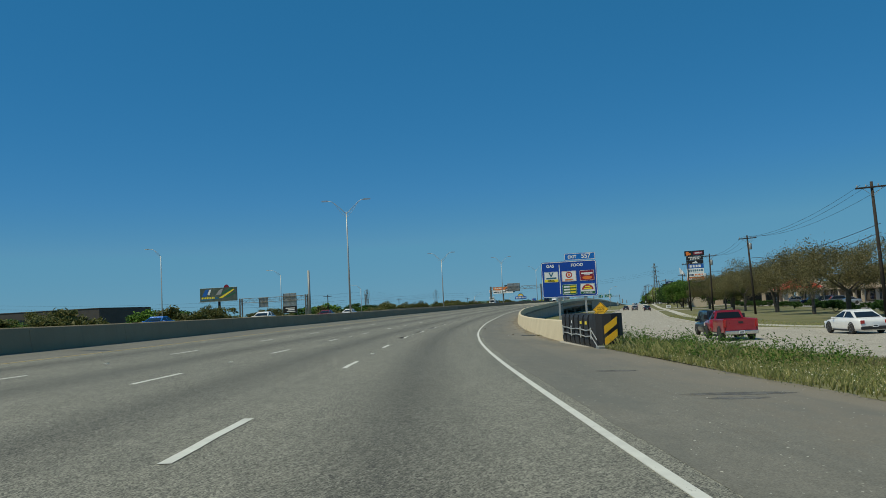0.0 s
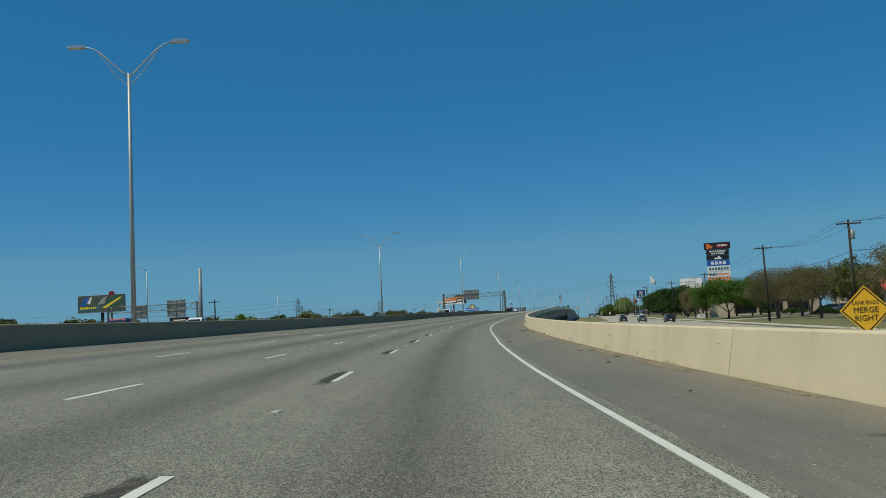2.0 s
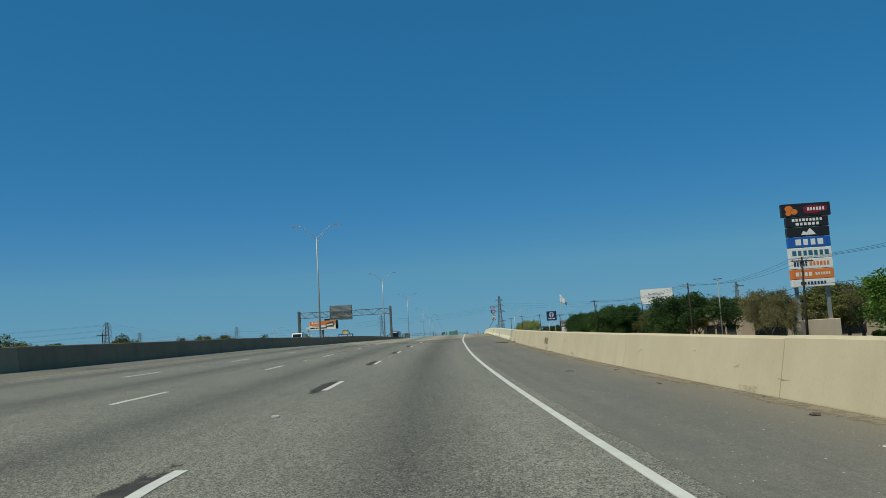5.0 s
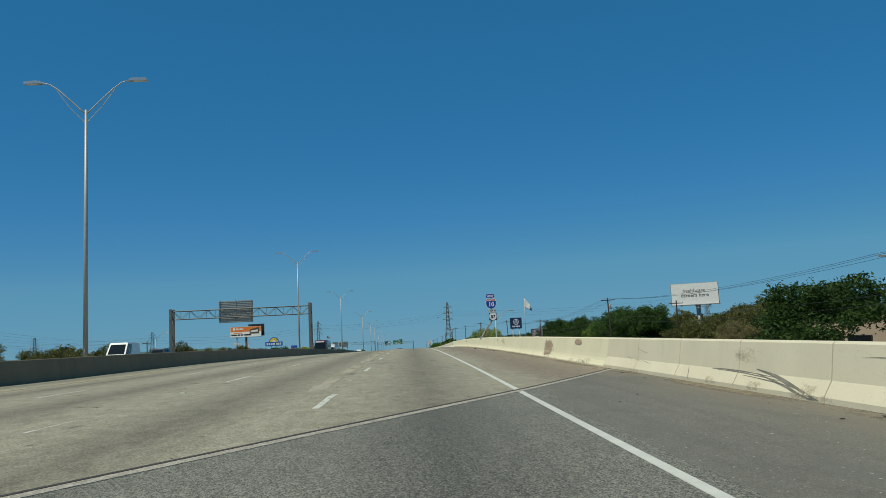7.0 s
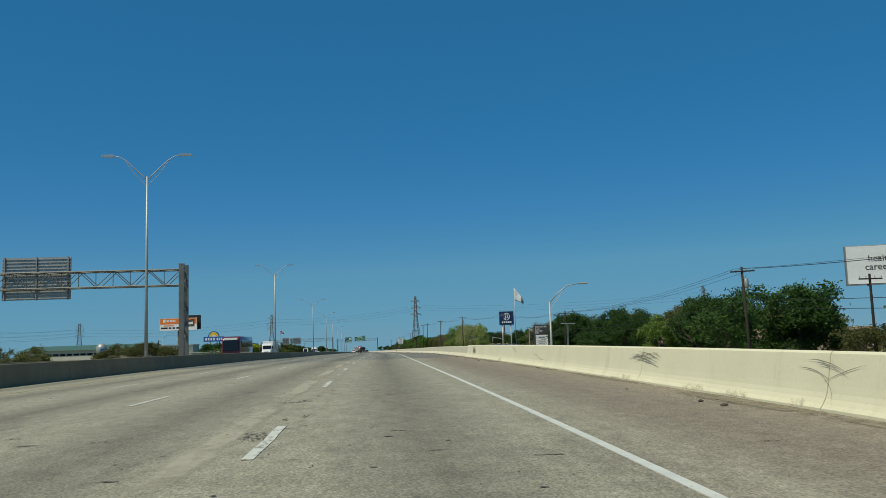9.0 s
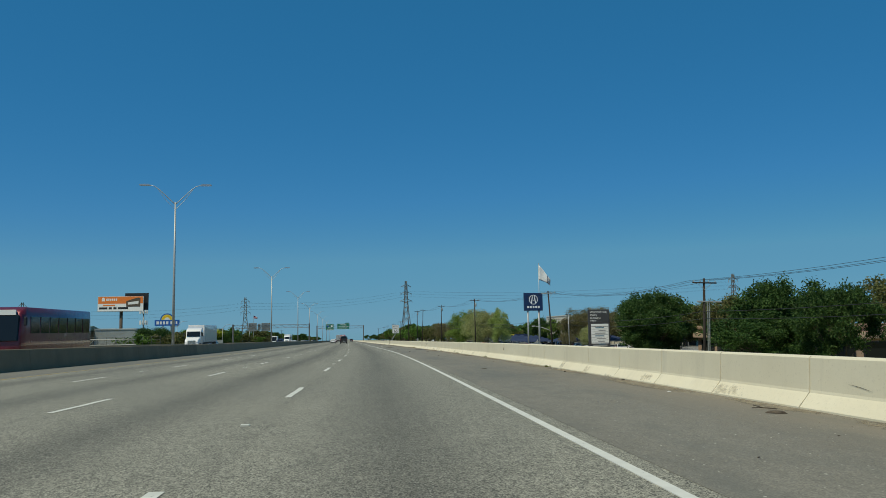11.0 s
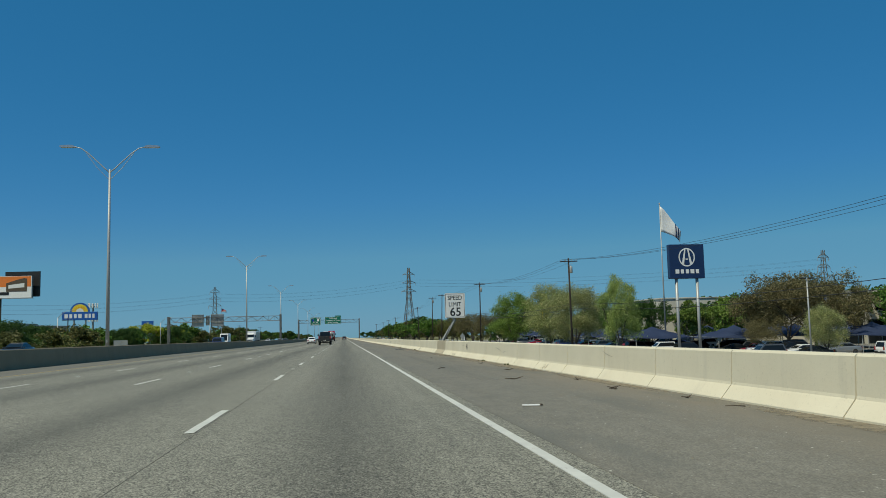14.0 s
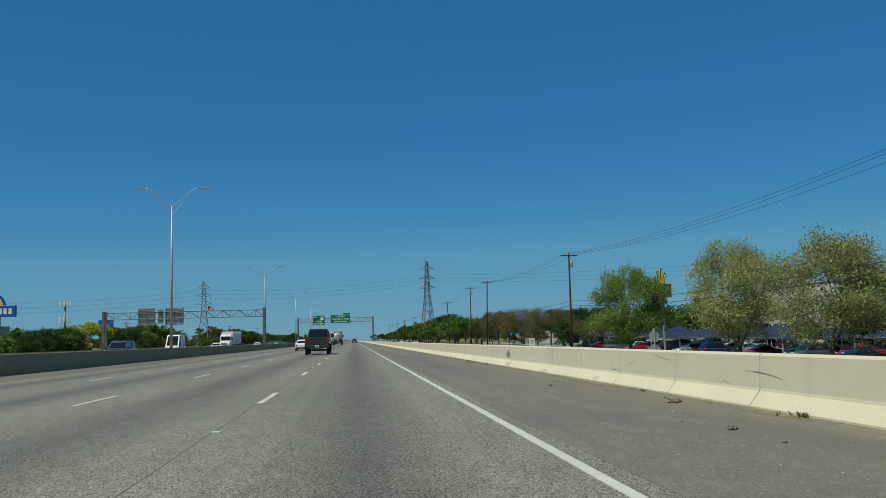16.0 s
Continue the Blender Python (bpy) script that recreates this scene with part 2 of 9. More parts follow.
M = {
    "asphalt": asphalt("asphalt", (0.182, 0.175, 0.138), (0.232, 0.223, 0.178), (0.38, 0.375, 0.31)),
    "asphalt_old": asphalt("dark_worn_asphalt", (0.157, 0.152, 0.121), (0.205, 0.198, 0.16), (0.36, 0.355, 0.295)),
    "asphalt_new": asphalt("newer_asphalt", (0.143, 0.14, 0.114), (0.186, 0.181, 0.15), (0.34, 0.335, 0.28)),
    "shoulder": asphalt("shoulder_asphalt", (0.15, 0.143, 0.115), (0.19, 0.18, 0.147), (0.28, 0.262, 0.214), False, 0.3, True),
    "shoulder_dusty": asphalt("dusty_shoulder_asphalt", (0.172, 0.16, 0.126), (0.215, 0.2, 0.16), (0.34, 0.315, 0.26), False, 0.35, True),
    "deck": concrete("deck_concrete", (0.3, 0.277, 0.205), (0.368, 0.34, 0.256), (0.12, 0.105, 0.08), 0.8, True, 14.0, True),
    "frontage": concrete("frontage_concrete", (0.36, 0.33, 0.27), (0.42, 0.385, 0.325), (0.2, 0.19, 0.165), 0.5, True),
    "barrier_old": concrete("old_barrier_concrete", (0.56, 0.475, 0.325), (0.65, 0.56, 0.395), (0.38, 0.33, 0.25), 0.4),
    "barrier": concrete("barrier_concrete", (0.66, 0.605, 0.455), (0.74, 0.685, 0.525), (0.42, 0.39, 0.32), 0.35),
    "parapet": concrete("parapet_concrete", (0.73, 0.68, 0.48), (0.8, 0.75, 0.54), (0.42, 0.38, 0.28), 0.35),
    # the barrier's shaded look is put into these dark, warm base tones
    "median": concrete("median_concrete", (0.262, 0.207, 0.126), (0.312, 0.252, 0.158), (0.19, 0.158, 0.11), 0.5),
    "median_dark": concrete("darker_median_concrete", (0.197, 0.154, 0.093), (0.25, 0.2, 0.123), (0.14, 0.118, 0.083), 0.6),
    "tan_seg": concrete("tan_concrete", (0.44, 0.385, 0.275), (0.5, 0.44, 0.32), (0.33, 0.29, 0.21), 0.3),
    "wall": concrete("wall_concrete", (0.34, 0.32, 0.28), (0.42, 0.40, 0.35), (0.18, 0.17, 0.15), 0.5),
    "kerb": concrete("kerb_concrete", (0.44, 0.42, 0.36), (0.52, 0.49, 0.43), (0.25, 0.24, 0.21)),
    "white_paint": worn_paint("worn_white_paint", (0.56, 0.56, 0.51), (0.64, 0.64, 0.58), (0.16, 0.155, 0.13), 0.66),
    "chipped_paint": worn_paint("chipped_white_paint", (0.56, 0.56, 0.5), (0.66, 0.66, 0.58), (0.24, 0.215, 0.165), 0.56),
    "yellow_paint": surface("worn_yellow_paint", (0.42, 0.3, 0.09), (0.36, 0.29, 0.14), 0.7, 0, 2.0, 30.0, 0.1),
    "ground": surface("dry_grass_ground", (0.14, 0.15, 0.06), (0.2, 0.185, 0.1), 0.95, 0, 0.12, 3.0, 0.4, 0.15),
    "lawn": surface("lawn_grass", (0.125, 0.135, 0.058), (0.2, 0.18, 0.098), 0.95, 0, 0.3, 6.0, 0.4, 0.15),
    "lot": asphalt("lot_asphalt", (0.16, 0.155, 0.14), (0.21, 0.2, 0.185), (0.3, 0.29, 0.26), False),
    "galv": surface("galvanised_steel", (0.38, 0.39, 0.38), (0.46, 0.47, 0.46), 0.5, 0.3, 0.8, 18.0, 0.05),
    # the blue in this base colour stands in for reflected sky
    "lamp_grey": surface("grey_lamp_housing", (0.36, 0.43, 0.5), (0.43, 0.5, 0.58), 0.35, 0.5, 0.8, 18.0, 0.02),
    "dull_steel": surface("weathered_steel", (0.26, 0.27, 0.26), (0.34, 0.35, 0.34), 0.6, 0.4, 0.8, 18.0, 0.05),
    "gantry_steel": surface("dark_grey_steel", (0.12, 0.125, 0.12), (0.175, 0.18, 0.172), 0.6, 0.3, 0.8, 18.0, 0.05),
    "sign_back": surface("aluminium_sign_back", (0.33, 0.345, 0.33), (0.41, 0.425, 0.41), 0.5, 0.4, 0.7, 12.0, 0.03),
    "wood_pole": surface("creosoted_wood", (0.034, 0.028, 0.023), (0.06, 0.05, 0.041), 0.9, 0, 0.8, 16.0, 0.3, 0.2),
    "grey_timber": surface("bleached_timber", (0.22, 0.215, 0.2), (0.32, 0.31, 0.29), 0.9, 0, 0.8, 16.0, 0.3, 0.2),
    "bark": surface("bark", (0.085, 0.072, 0.058), (0.15, 0.13, 0.105), 0.95, 0, 1.5, 14.0, 0.6, 0.15),
    "cable": plain("cable_black", (0.02, 0.02, 0.02), 0.6),
    "blue": surface("blue_sign_sheeting", (0.006, 0.055, 0.33), (0.008, 0.065, 0.37), 0.35, 0, 0.4, 30.0, 0.0),
    "blue_tab": surface("light_blue_sheeting", (0.01, 0.14, 0.5), (0.012, 0.16, 0.55), 0.3, 0, 0.4, 30.0, 0.0),
    "green": surface("green_sign_sheeting", (0.005, 0.14, 0.09), (0.007, 0.17, 0.11), 0.4, 0, 0.6, 30.0, 0.0),
    "sign_white": plain("white_sheeting", (0.78, 0.78, 0.76), 0.4),
    "sign_red": plain("red_sheeting", (0.42, 0.035, 0.03), 0.4),
    "maroon": plain("maroon_sheeting", (0.22, 0.012, 0.03), 0.4),
    "sign_black": plain("black_sheeting", (0.015, 0.015, 0.016), 0.45),
    "sign_yellow": plain("yellow_sheeting", (0.93, 0.5, 0.02), 0.4),
    "sun_yellow": plain("bright_yellow", (0.85, 0.66, 0.04), 0.4),
    "orange": plain("orange_sheeting", (0.75, 0.2, 0.035), 0.45),
    "teal": plain("teal_ink", (0.03, 0.13, 0.2), 0.45),
    "dk_green": plain("dark_green_ink", (0.012, 0.12, 0.05), 0.45),
    "navy": surface("navy_enamel", (0.012, 0.03, 0.095), (0.015, 0.036, 0.11), 0.35, 0, 0.5, 30.0, 0.0),
    "royal": plain("royal_blue", (0.015, 0.11, 0.42), 0.4),
    "grey_ink": plain("grey_ink", (0.3, 0.3, 0.3), 0.5),
    "rubber": surface("black_rubber", (0.018, 0.018, 0.02), (0.028, 0.028, 0.03), 0.65, 0, 1.0, 20.0, 0.1),
    "tyre": surface("tyre_rubber", (0.02, 0.02, 0.02), (0.035, 0.034, 0.032), 0.85, 0, 4.0, 40.0, 0.2),
    "rim": plain("alloy_rim", (0.45, 0.45, 0.46), 0.3, 0.8),
    "dark_rim": plain("dark_rim", (0.06, 0.06, 0.06), 0.4, 0.5),
    "chrome": plain("chrome", (0.6, 0.6, 0.6), 0.15, 1.0),
    "trim": plain("black_trim", (0.02, 0.02, 0.02), 0.5),
    "lamp_red": plain("red_lens", (0.35, 0.01, 0.01), 0.15, 0, 0.6, 0.5),
    "lamp_clear": plain("clear_lens", (0.7, 0.7, 0.7), 0.1, 0, 0.6, 0.5),
    "canopy": surface("navy_shade_cloth", (0.022, 0.034, 0.075), (0.032, 0.048, 0.1), 0.85, 0, 0.5, 30.0, 0.05, 0.2),
    "stone": concrete("pale_stone", (0.46, 0.38, 0.29), (0.55, 0.47, 0.37), (0.33, 0.27, 0.2), 0.3),
    "stucco": concrete("tan_stucco", (0.45, 0.34, 0.25), (0.52, 0.4, 0.3), (0.35, 0.27, 0.2), 0.3),
    "brown_block": concrete("brown_block", (0.4, 0.28, 0.205), (0.47, 0.33, 0.245), (0.3, 0.21, 0.16), 0.3),
    "red_roof": plain("red_metal_roof", (0.5, 0.05, 0.03), 0.5),
    "green_roof": surface("green_metal_roof", (0.075, 0.15, 0.105), (0.1, 0.18, 0.13), 0.5, 0.2, 0.4, 8.0, 0.05),
    "pale_roof": surface("pale_teal_roof", (0.45, 0.58, 0.52), (0.55, 0.66, 0.6), 0.5, 0.2, 0.4, 8.0, 0.05),
    "dark_clad": surface("dark_cladding", (0.05, 0.045, 0.042), (0.075, 0.068, 0.062), 0.7, 0, 0.4, 10.0, 0.1),
    "charcoal": surface("charcoal_panel", (0.045, 0.045, 0.048), (0.06, 0.06, 0.063), 0.55, 0, 0.5, 20.0, 0.03),
    "cream": surface("cream_metal_wall", (0.56, 0.52, 0.42), (0.63, 0.59, 0.49), 0.6, 0, 0.3, 12.0, 0.05),
    "leaf_green": leaf_material("fresh_green_leaf", (0.045, 0.1, 0.016), (0.1, 0.2, 0.03), (0.17, 0.28, 0.05)),
    "leaf_dark": leaf_material("dark_oak_leaf", (0.024, 0.06, 0.013), (0.05, 0.108, 0.022), (0.085, 0.15, 0.034)),
    "leaf_olive": leaf_material("olive_leaf", (0.065, 0.082, 0.024), (0.14, 0.155, 0.045), (0.21, 0.19, 0.075)),
    "leaf_brown": leaf_material("browning_leaf", (0.1, 0.098, 0.042), (0.2, 0.182, 0.08), (0.27, 0.225, 0.115)),
    "leaf_spring": leaf_material("spring_green_leaf", (0.075, 0.135, 0.02), (0.17, 0.27, 0.045), (0.29, 0.37, 0.1)),
    "leaf_pale": leaf_material("pale_spring_leaf", (0.2, 0.27, 0.08), (0.4, 0.45, 0.16), (0.65, 0.62, 0.3)),
    "leaf_dusty": leaf_material("dusty_spring_leaf", (0.17, 0.215, 0.07), (0.38, 0.415, 0.16), (0.6, 0.58, 0.3)),
    "leaf_sage": leaf_material("sage_spring_leaf", (0.1, 0.16, 0.03), (0.25, 0.34, 0.085), (0.48, 0.52, 0.2)),
    "leaf_yellow": leaf_material("yellow_green_leaf", (0.2, 0.25, 0.02), (0.36, 0.4, 0.03), (0.45, 0.46, 0.06)),
    "weed": leaf_material("weed_leaf", (0.19, 0.215, 0.06), (0.33, 0.33, 0.11), (0.5, 0.43, 0.21)),
    "herb": leaf_material("meadow_herb_leaf", (0.08, 0.135, 0.03), (0.16, 0.225, 0.06), (0.28, 0.32, 0.12)),
    "flower": plain("pale_flower", (0.75, 0.72, 0.55), 0.7),
    "debris": surface("debris_brown", (0.05, 0.04, 0.03), (0.14, 0.11, 0.08), 0.9, 0, 9.0, 40.0, 0.2),
    "litter_white": plain("litter_white", (0.7, 0.7, 0.68), 0.7),
    "scuff": ragged("rubber_scuff", (0.1, 0.096, 0.085), (0.22, 0.205, 0.17), 6.0, 0.36, (0.7, 0.7, 6), 0.85, 0.22),
    "scratch": surface("scratch_grey", (0.16, 0.15, 0.125), (0.27, 0.25, 0.2), 0.9, 0, 3.0, 9.0, 0.0),
    "smear": ragged("tyre_smear", (0.075, 0.075, 0.075), (0.19, 0.185, 0.17), 4.0, 0.22, (1, 1, 3), 0.92, 0.24),
    "worn": ragged("worn_pale_strip", (0.44, 0.4, 0.31), (0.52, 0.475, 0.375), 2.0, 0.2, (1, 0.4, 1), 0.75, 0.3),
    "crack": ragged("dark_crack", (0.05, 0.046, 0.04), (0.1, 0.09, 0.075), 16.0, 0.3, (1, 1, 1), 0.9, 0.1),
    "spall": ragged("spalled_concrete", (0.36, 0.27, 0.195), (0.47, 0.37, 0.27), 5.0, 0.33),
    "dirt": ragged("dried_dirt", (0.34, 0.3, 0.22), (0.44, 0.39, 0.29), 6.0, 0.4, (1, 1, 2), 0.4, 0.25),
    "tar": ragged("tar_smear", (0.06, 0.056, 0.05), (0.12, 0.11, 0.092), 13.0, 0.5, (1.4, 0.6, 1), 0.75),
    "tar_edge": ragged("tar_round_marks", (0.045, 0.043, 0.04), (0.08, 0.076, 0.066), 7.0, 0.24, (1.4, 0.5, 1), 0.85, 0.2),
    "foot_dirt": ragged("gutter_dirt", (0.2, 0.168, 0.118), (0.32, 0.275, 0.2), 9.0, 0.3, (1, 1, 1), 0.85, 0.16),
    "dust": ragged("pale_grit_dust", (0.3, 0.27, 0.22), (0.42, 0.39, 0.33), 24.0, 0.54, (1, 1, 1), 0.7),
    "crack_fill": surface("worn_crack_filler", (0.1, 0.096, 0.08), (0.15, 0.144, 0.12), 0.9, 0, 1.0, 9.0, 0.2),
    "poster_dark": surface("dark_green_poster", (0.05, 0.075, 0.06), (0.1, 0.125, 0.1), 0.5, 0, 0.5, 1.2, 0.0),
    "grit": surface("brown_grit", (0.14, 0.115, 0.08), (0.34, 0.3, 0.22), 0.9, 0, 40.0, 90.0, 0.0),
    "joint": surface("joint_seal", (0.035, 0.032, 0.03), (0.07, 0.062, 0.055), 0.9, 0, 1.0, 20.0, 0.3),
    "insul": plain("insulator", (0.35, 0.33, 0.3), 0.35),
}


def car_paint(name, c, metal=0.3):
    m, n, l, s = graph(name)
    co = n.new("ShaderNodeTexCoord").outputs["Object"]
    dirt = noise_node(n, l, co, 2.5, 5, 0.65)
    l.new(mixed(n, l, c, tuple(0.75 * v + 0.03 for v in c), span(n, l, dirt, 0.45, 0.8, 0, 0.6)), s.inputs["Base Color"])
    s.inputs["Metallic"].default_value, s.inputs["Coat Weight"].default_value = metal, 0.7
    l.new(span(n, l, dirt, 0.3, 0.7, 0.25, 0.45), s.inputs["Roughness"])
    return m


PAINT = {k: car_paint("paint_" + k, c, m) for k, c, m in (
    ("charcoal", (0.03, 0.028, 0.03), 0.3), ("white", (0.75, 0.75, 0.74), 0.0), ("red", (0.3, 0.008, 0.02), 0.1), ("black", (0.012, 0.012, 0.014), 0.2),
    ("blue", (0.01, 0.12, 0.45), 0.3), ("maroon", (0.16, 0.01, 0.02), 0.3), ("silver", (0.42, 0.43, 0.44), 0.6), ("grey", (0.14, 0.145, 0.15), 0.5),
    ("navy", (0.015, 0.03, 0.1), 0.3))}
m_, n_, l_, s_ = graph("dark_glass")
s_.inputs["Base Color"].default_value = (0.012, 0.015, 0.017, 1)
s_.inputs["Roughness"].default_value, s_.inputs["Specular IOR Level"].default_value = 0.08, 0.4
M["glass"] = m_

# ---- helpers for meshes ----
def obj(name, verts, faces, mat, parent=None, label="", uvs=None, smooth=False):
    me = bpy.data.meshes.new(name)
    me.from_pydata([tuple(v) for v in verts], [], faces)
    if uvs is not None:
        layer = me.uv_layers.new(name="uv")
        loops = np.empty(len(me.loops), dtype=np.int32)
        me.loops.foreach_get("vertex_index", loops)
        layer.data.foreach_set("uv", np.asarray(uvs, dtype=np.float32)[loops].ravel())
    me.materials.append(mat)
    if smooth:
        me.polygons.foreach_set("use_smooth", [True] * len(me.polygons))
    ob = new(name, me)
    if parent is not None:
        ob.parent = parent
    if label:
        tagged(ob, label)
    return ob


def part(name, bm, mat, parent=None, label="", smooth=False):
    """Links a bmesh as one mesh object under a thing or a part."""
    me = bpy.data.meshes.new(name)
    bmesh.ops.recalc_face_normals(bm, faces=bm.faces)
    if smooth:
        for f in bm.faces:
            f.smooth = True
    bm.to_mesh(me)
    bm.free()
    me.materials.append(mat)
    ob = new(name, me)
    if parent is not None:
        ob.parent = parent
    if label:
        tagged(ob, label)
    return ob


def thing(name, label, category, m=None, group="", kind=""):
    e = new(name)
    if m is not None:
        e.matrix_world = m
    return tagged(e, label, category, group, kind)


def bm_box(bm, c, size, rot=None, bevel=0.0):
    m = Matrix.Translation(c) @ (rot.to_4x4() if rot is not None else Matrix.Identity(4)) @ Matrix.Diagonal((*size, 1))
    vs = bmesh.ops.create_cube(bm, size=1.0, matrix=m)["verts"]
    if bevel:
        es = list({e for v in vs for e in v.link_edges})
        bmesh.ops.bevel(bm, geom=es, offset=bevel, segments=1, affect="EDGES")
    return bm


def box(c, size, rot=None, bevel=0.0):
    return bm_box(bmesh.new(), c, size, rot, bevel)


def bm_tube(bm, pts, radii, sides=8, cap=True):
    """A tapered tube along a chain of points."""
    pts = [Vector(p) for p in pts]
    rings = []
    up = Vector((0, 0, 1))
    for i, p in enumerate(pts):
        d = (pts[min(i + 1, len(pts) - 1)] - pts[max(i - 1, 0)]).normalized()
        a = d.cross(up if abs(d.z) < 0.95 else Vector((0, 1, 0))).normalized()
        b = d.cross(a)
        r = radii[i] if hasattr(radii, "__len__") else radii
        rings.append([bm.verts.new(p + r * (math.cos(t) * a + math.sin(t) * b)) for t in (2 * math.pi * k / sides for k in range(sides))])
    for r0, r1 in zip(rings, rings[1:]):
        for k in range(sides):
            bm.faces.new((r0[k], r0[(k + 1) % sides], r1[(k + 1) % sides], r1[k]))
    if cap:
        bm.faces.new(rings[0][::-1])
        bm.faces.new(rings[-1])
    return bm


def tube(pts, radii, sides=8):
    return bm_tube(bmesh.new(), pts, radii, sides)


def bm_prism(bm, outline, depth, m=None):
    """An outline in the xz plane, pushed along y by depth."""
    m = m or Matrix.Identity(4)
    f = [bm.verts.new(m @ Vector((x, 0, z))) for x, z in outline]
    b = [bm.verts.new(m @ Vector((x, depth, z))) for x, z in outline]
    bm.faces.new(f)
    bm.faces.new(b[::-1])
    k = len(outline)
    for i in range(k):
        bm.faces.new((f[i], b[i], b[(i + 1) % k], f[(i + 1) % k]))
    return bm


def prism(outline, depth, m=None):
    return bm_prism(bmesh.new(), outline, depth, m)


def rounded(w, h, r, steps=4, x0=0.0, z0=0.0):
    out = []
    for cx, cz, a0 in ((w / 2 - r, h / 2 - r, 0), (-w / 2 + r, h / 2 - r, 90), (-w / 2 + r, -h / 2 + r, 180), (w / 2 - r, -h / 2 + r, 270)):
        for k in range(steps + 1):
            a = radians(a0 + 90 * k / steps)
            out.append((x0 + cx + r * math.cos(a), z0 + cz + r * math.sin(a)))
    return out


def bars(name, mat, parent, y, cells, label=""):
    """Flat bars (x, z, width, height) on a sign's face, which looks to -y."""
    bm = bmesh.new()
    for x, z, w, h in cells:
        bm_box(bm, (x, y, z), (w, 0.008, h))
    return part(name, bm, mat, parent, label)


def word_blocks(parent, mat, y, x0, x1, z, h, letters):
    """A name as a row of plain blocks, one for each letter."""
    step = (x1 - x0) / letters
    bars("word_bar", mat, parent, y, [(x0 + (k + 0.5) * step, z, step * (0.62 if k % 3 else 0.76), h) for k in range(letters)])


def lettering(words, size, mat, parent, place, wide=1.0, bold=0.0, align="CENTER"):
    """Words in the built-in font on a face that looks to -y."""
    cu = bpy.data.curves.new("lettering", "FONT")
    cu.body, cu.size, cu.align_x, cu.align_y, cu.offset, cu.extrude = words, size, align, "CENTER", bold, 0.003
    cu.resolution_u = 3
    tmp = new("lettering_curve", cu)
    bpy.context.view_layer.update()
    me = bpy.data.meshes.new_from_object(tmp.evaluated_get(bpy.context.evaluated_depsgraph_get()))
    bpy.data.objects.remove(tmp)
    bpy.data.curves.remove(cu)
    me.name = "lettering"
    me.materials.clear()
    me.materials.append(mat)
    me.transform(Matrix.Translation(place) @ Euler((radians(90), 0, 0)).to_matrix().to_4x4() @ Matrix.Diagonal((wide, 1, 1, 1)))
    ob = new("lettering", me)
    ob.parent = parent
    return ob


# ---- the line of the road: the first lane line, its height and its banking ----
AY = (-640, -560, -510, -474.8, -441.6, -407.9, -374.2, -340.5, -306.9, -273.3, -239.2, -204.9, -170.9, -137.0, -103.0, -68.5, -34.5, 0, 34.3, 68.6, 140, 260, 420, 700, 1200, 2600)
AX = (65.2, 44.5, 31.4, 22.2, 14.0, 7.25, 2.0, -2.14, -4.5, -5.45, -5.5, -5.15, -4.72, -4.2, -3.4, -2.45, -1.85, -1.86, -1.9, -1.93, -1.95, -1.95, -1.95, -1.95, -1.95, -1.95)
AZ = (2.6, 1.5, 0.78, 0.29, -0.12, -0.38, -0.46, -0.36, -0.12, 0.22, 0.69, 1.15, 1.41, 1.39, 1.16, 0.82, 0.42, 0.02, -0.37, -0.78, -1.66, -3.1, -5.0, -8.4, -14.0, -27.0)
AB = (2.0, 2.0, 2.0, 2.0, 2.0, 2.0, 2.0, 1.9, 1.4, 1.0, 0.8, 0.8, 0.8, 0.5, 0.2, 0, 0, 0, 0, 0, 0, 0, 0, 0, 0, 0)    # right of the line
AC = (1.5, 1.5, 1.5, 1.6, 2.3, 3.2, 3.3, 3.1, 2.5, 1.7, 1.0, -0.7, -1.0, -1.1, -0.8, -0.5, -0.5, -0.5, -0.3, -0.2, -0.2, -0.2, -0.2, -0.2, -0.2, -0.2)    # left of it


def spline(xs, ys, q):
    """Natural cubic through the knots."""
    xs, ys = np.array(xs, float), np.array(ys, float)
    n, h = len(xs), np.diff(np.array(xs, float))
    a, b = np.eye(n), np.zeros(n)
    for i in range(1, n - 1):
        a[i, i - 1:i + 2] = h[i - 1], 2 * (h[i - 1] + h[i]), h[i]
        b[i] = 6 * ((ys[i + 1] - ys[i]) / h[i] - (ys[i] - ys[i - 1]) / h[i - 1])
    m = np.linalg.solve(a, b)
    j = np.clip(np.searchsorted(xs, q) - 1, 0, n - 2)
    u, v, w = xs[j + 1] - q, q - xs[j], h[j]
    return (m[j] * u ** 3 + m[j + 1] * v ** 3) / (6 * w) + (ys[j] / w - m[j] * w / 6) * u + (ys[j + 1] / w - m[j + 1] * w / 6) * v


GY = np.concatenate([np.arange(-640, 400, 2.0), np.arange(400, 2601, 20.0)])
GX, GZ, GB, GC = spline(AY, AX, GY), spline(AY, AZ, GY), np.interp(GY, AY, AB), np.interp(GY, AY, AC)
GS = np.concatenate([[0], np.cumsum(np.hypot(np.diff(GX), np.diff(GY)))])
GS = GS - np.interp(-474.77, GY, GS)
HX, HY = np.gradient(GX, GS), np.gradient(GY, GS)
HN = np.hypot(HX, HY)
HX, HY = HX / HN, HY / HN


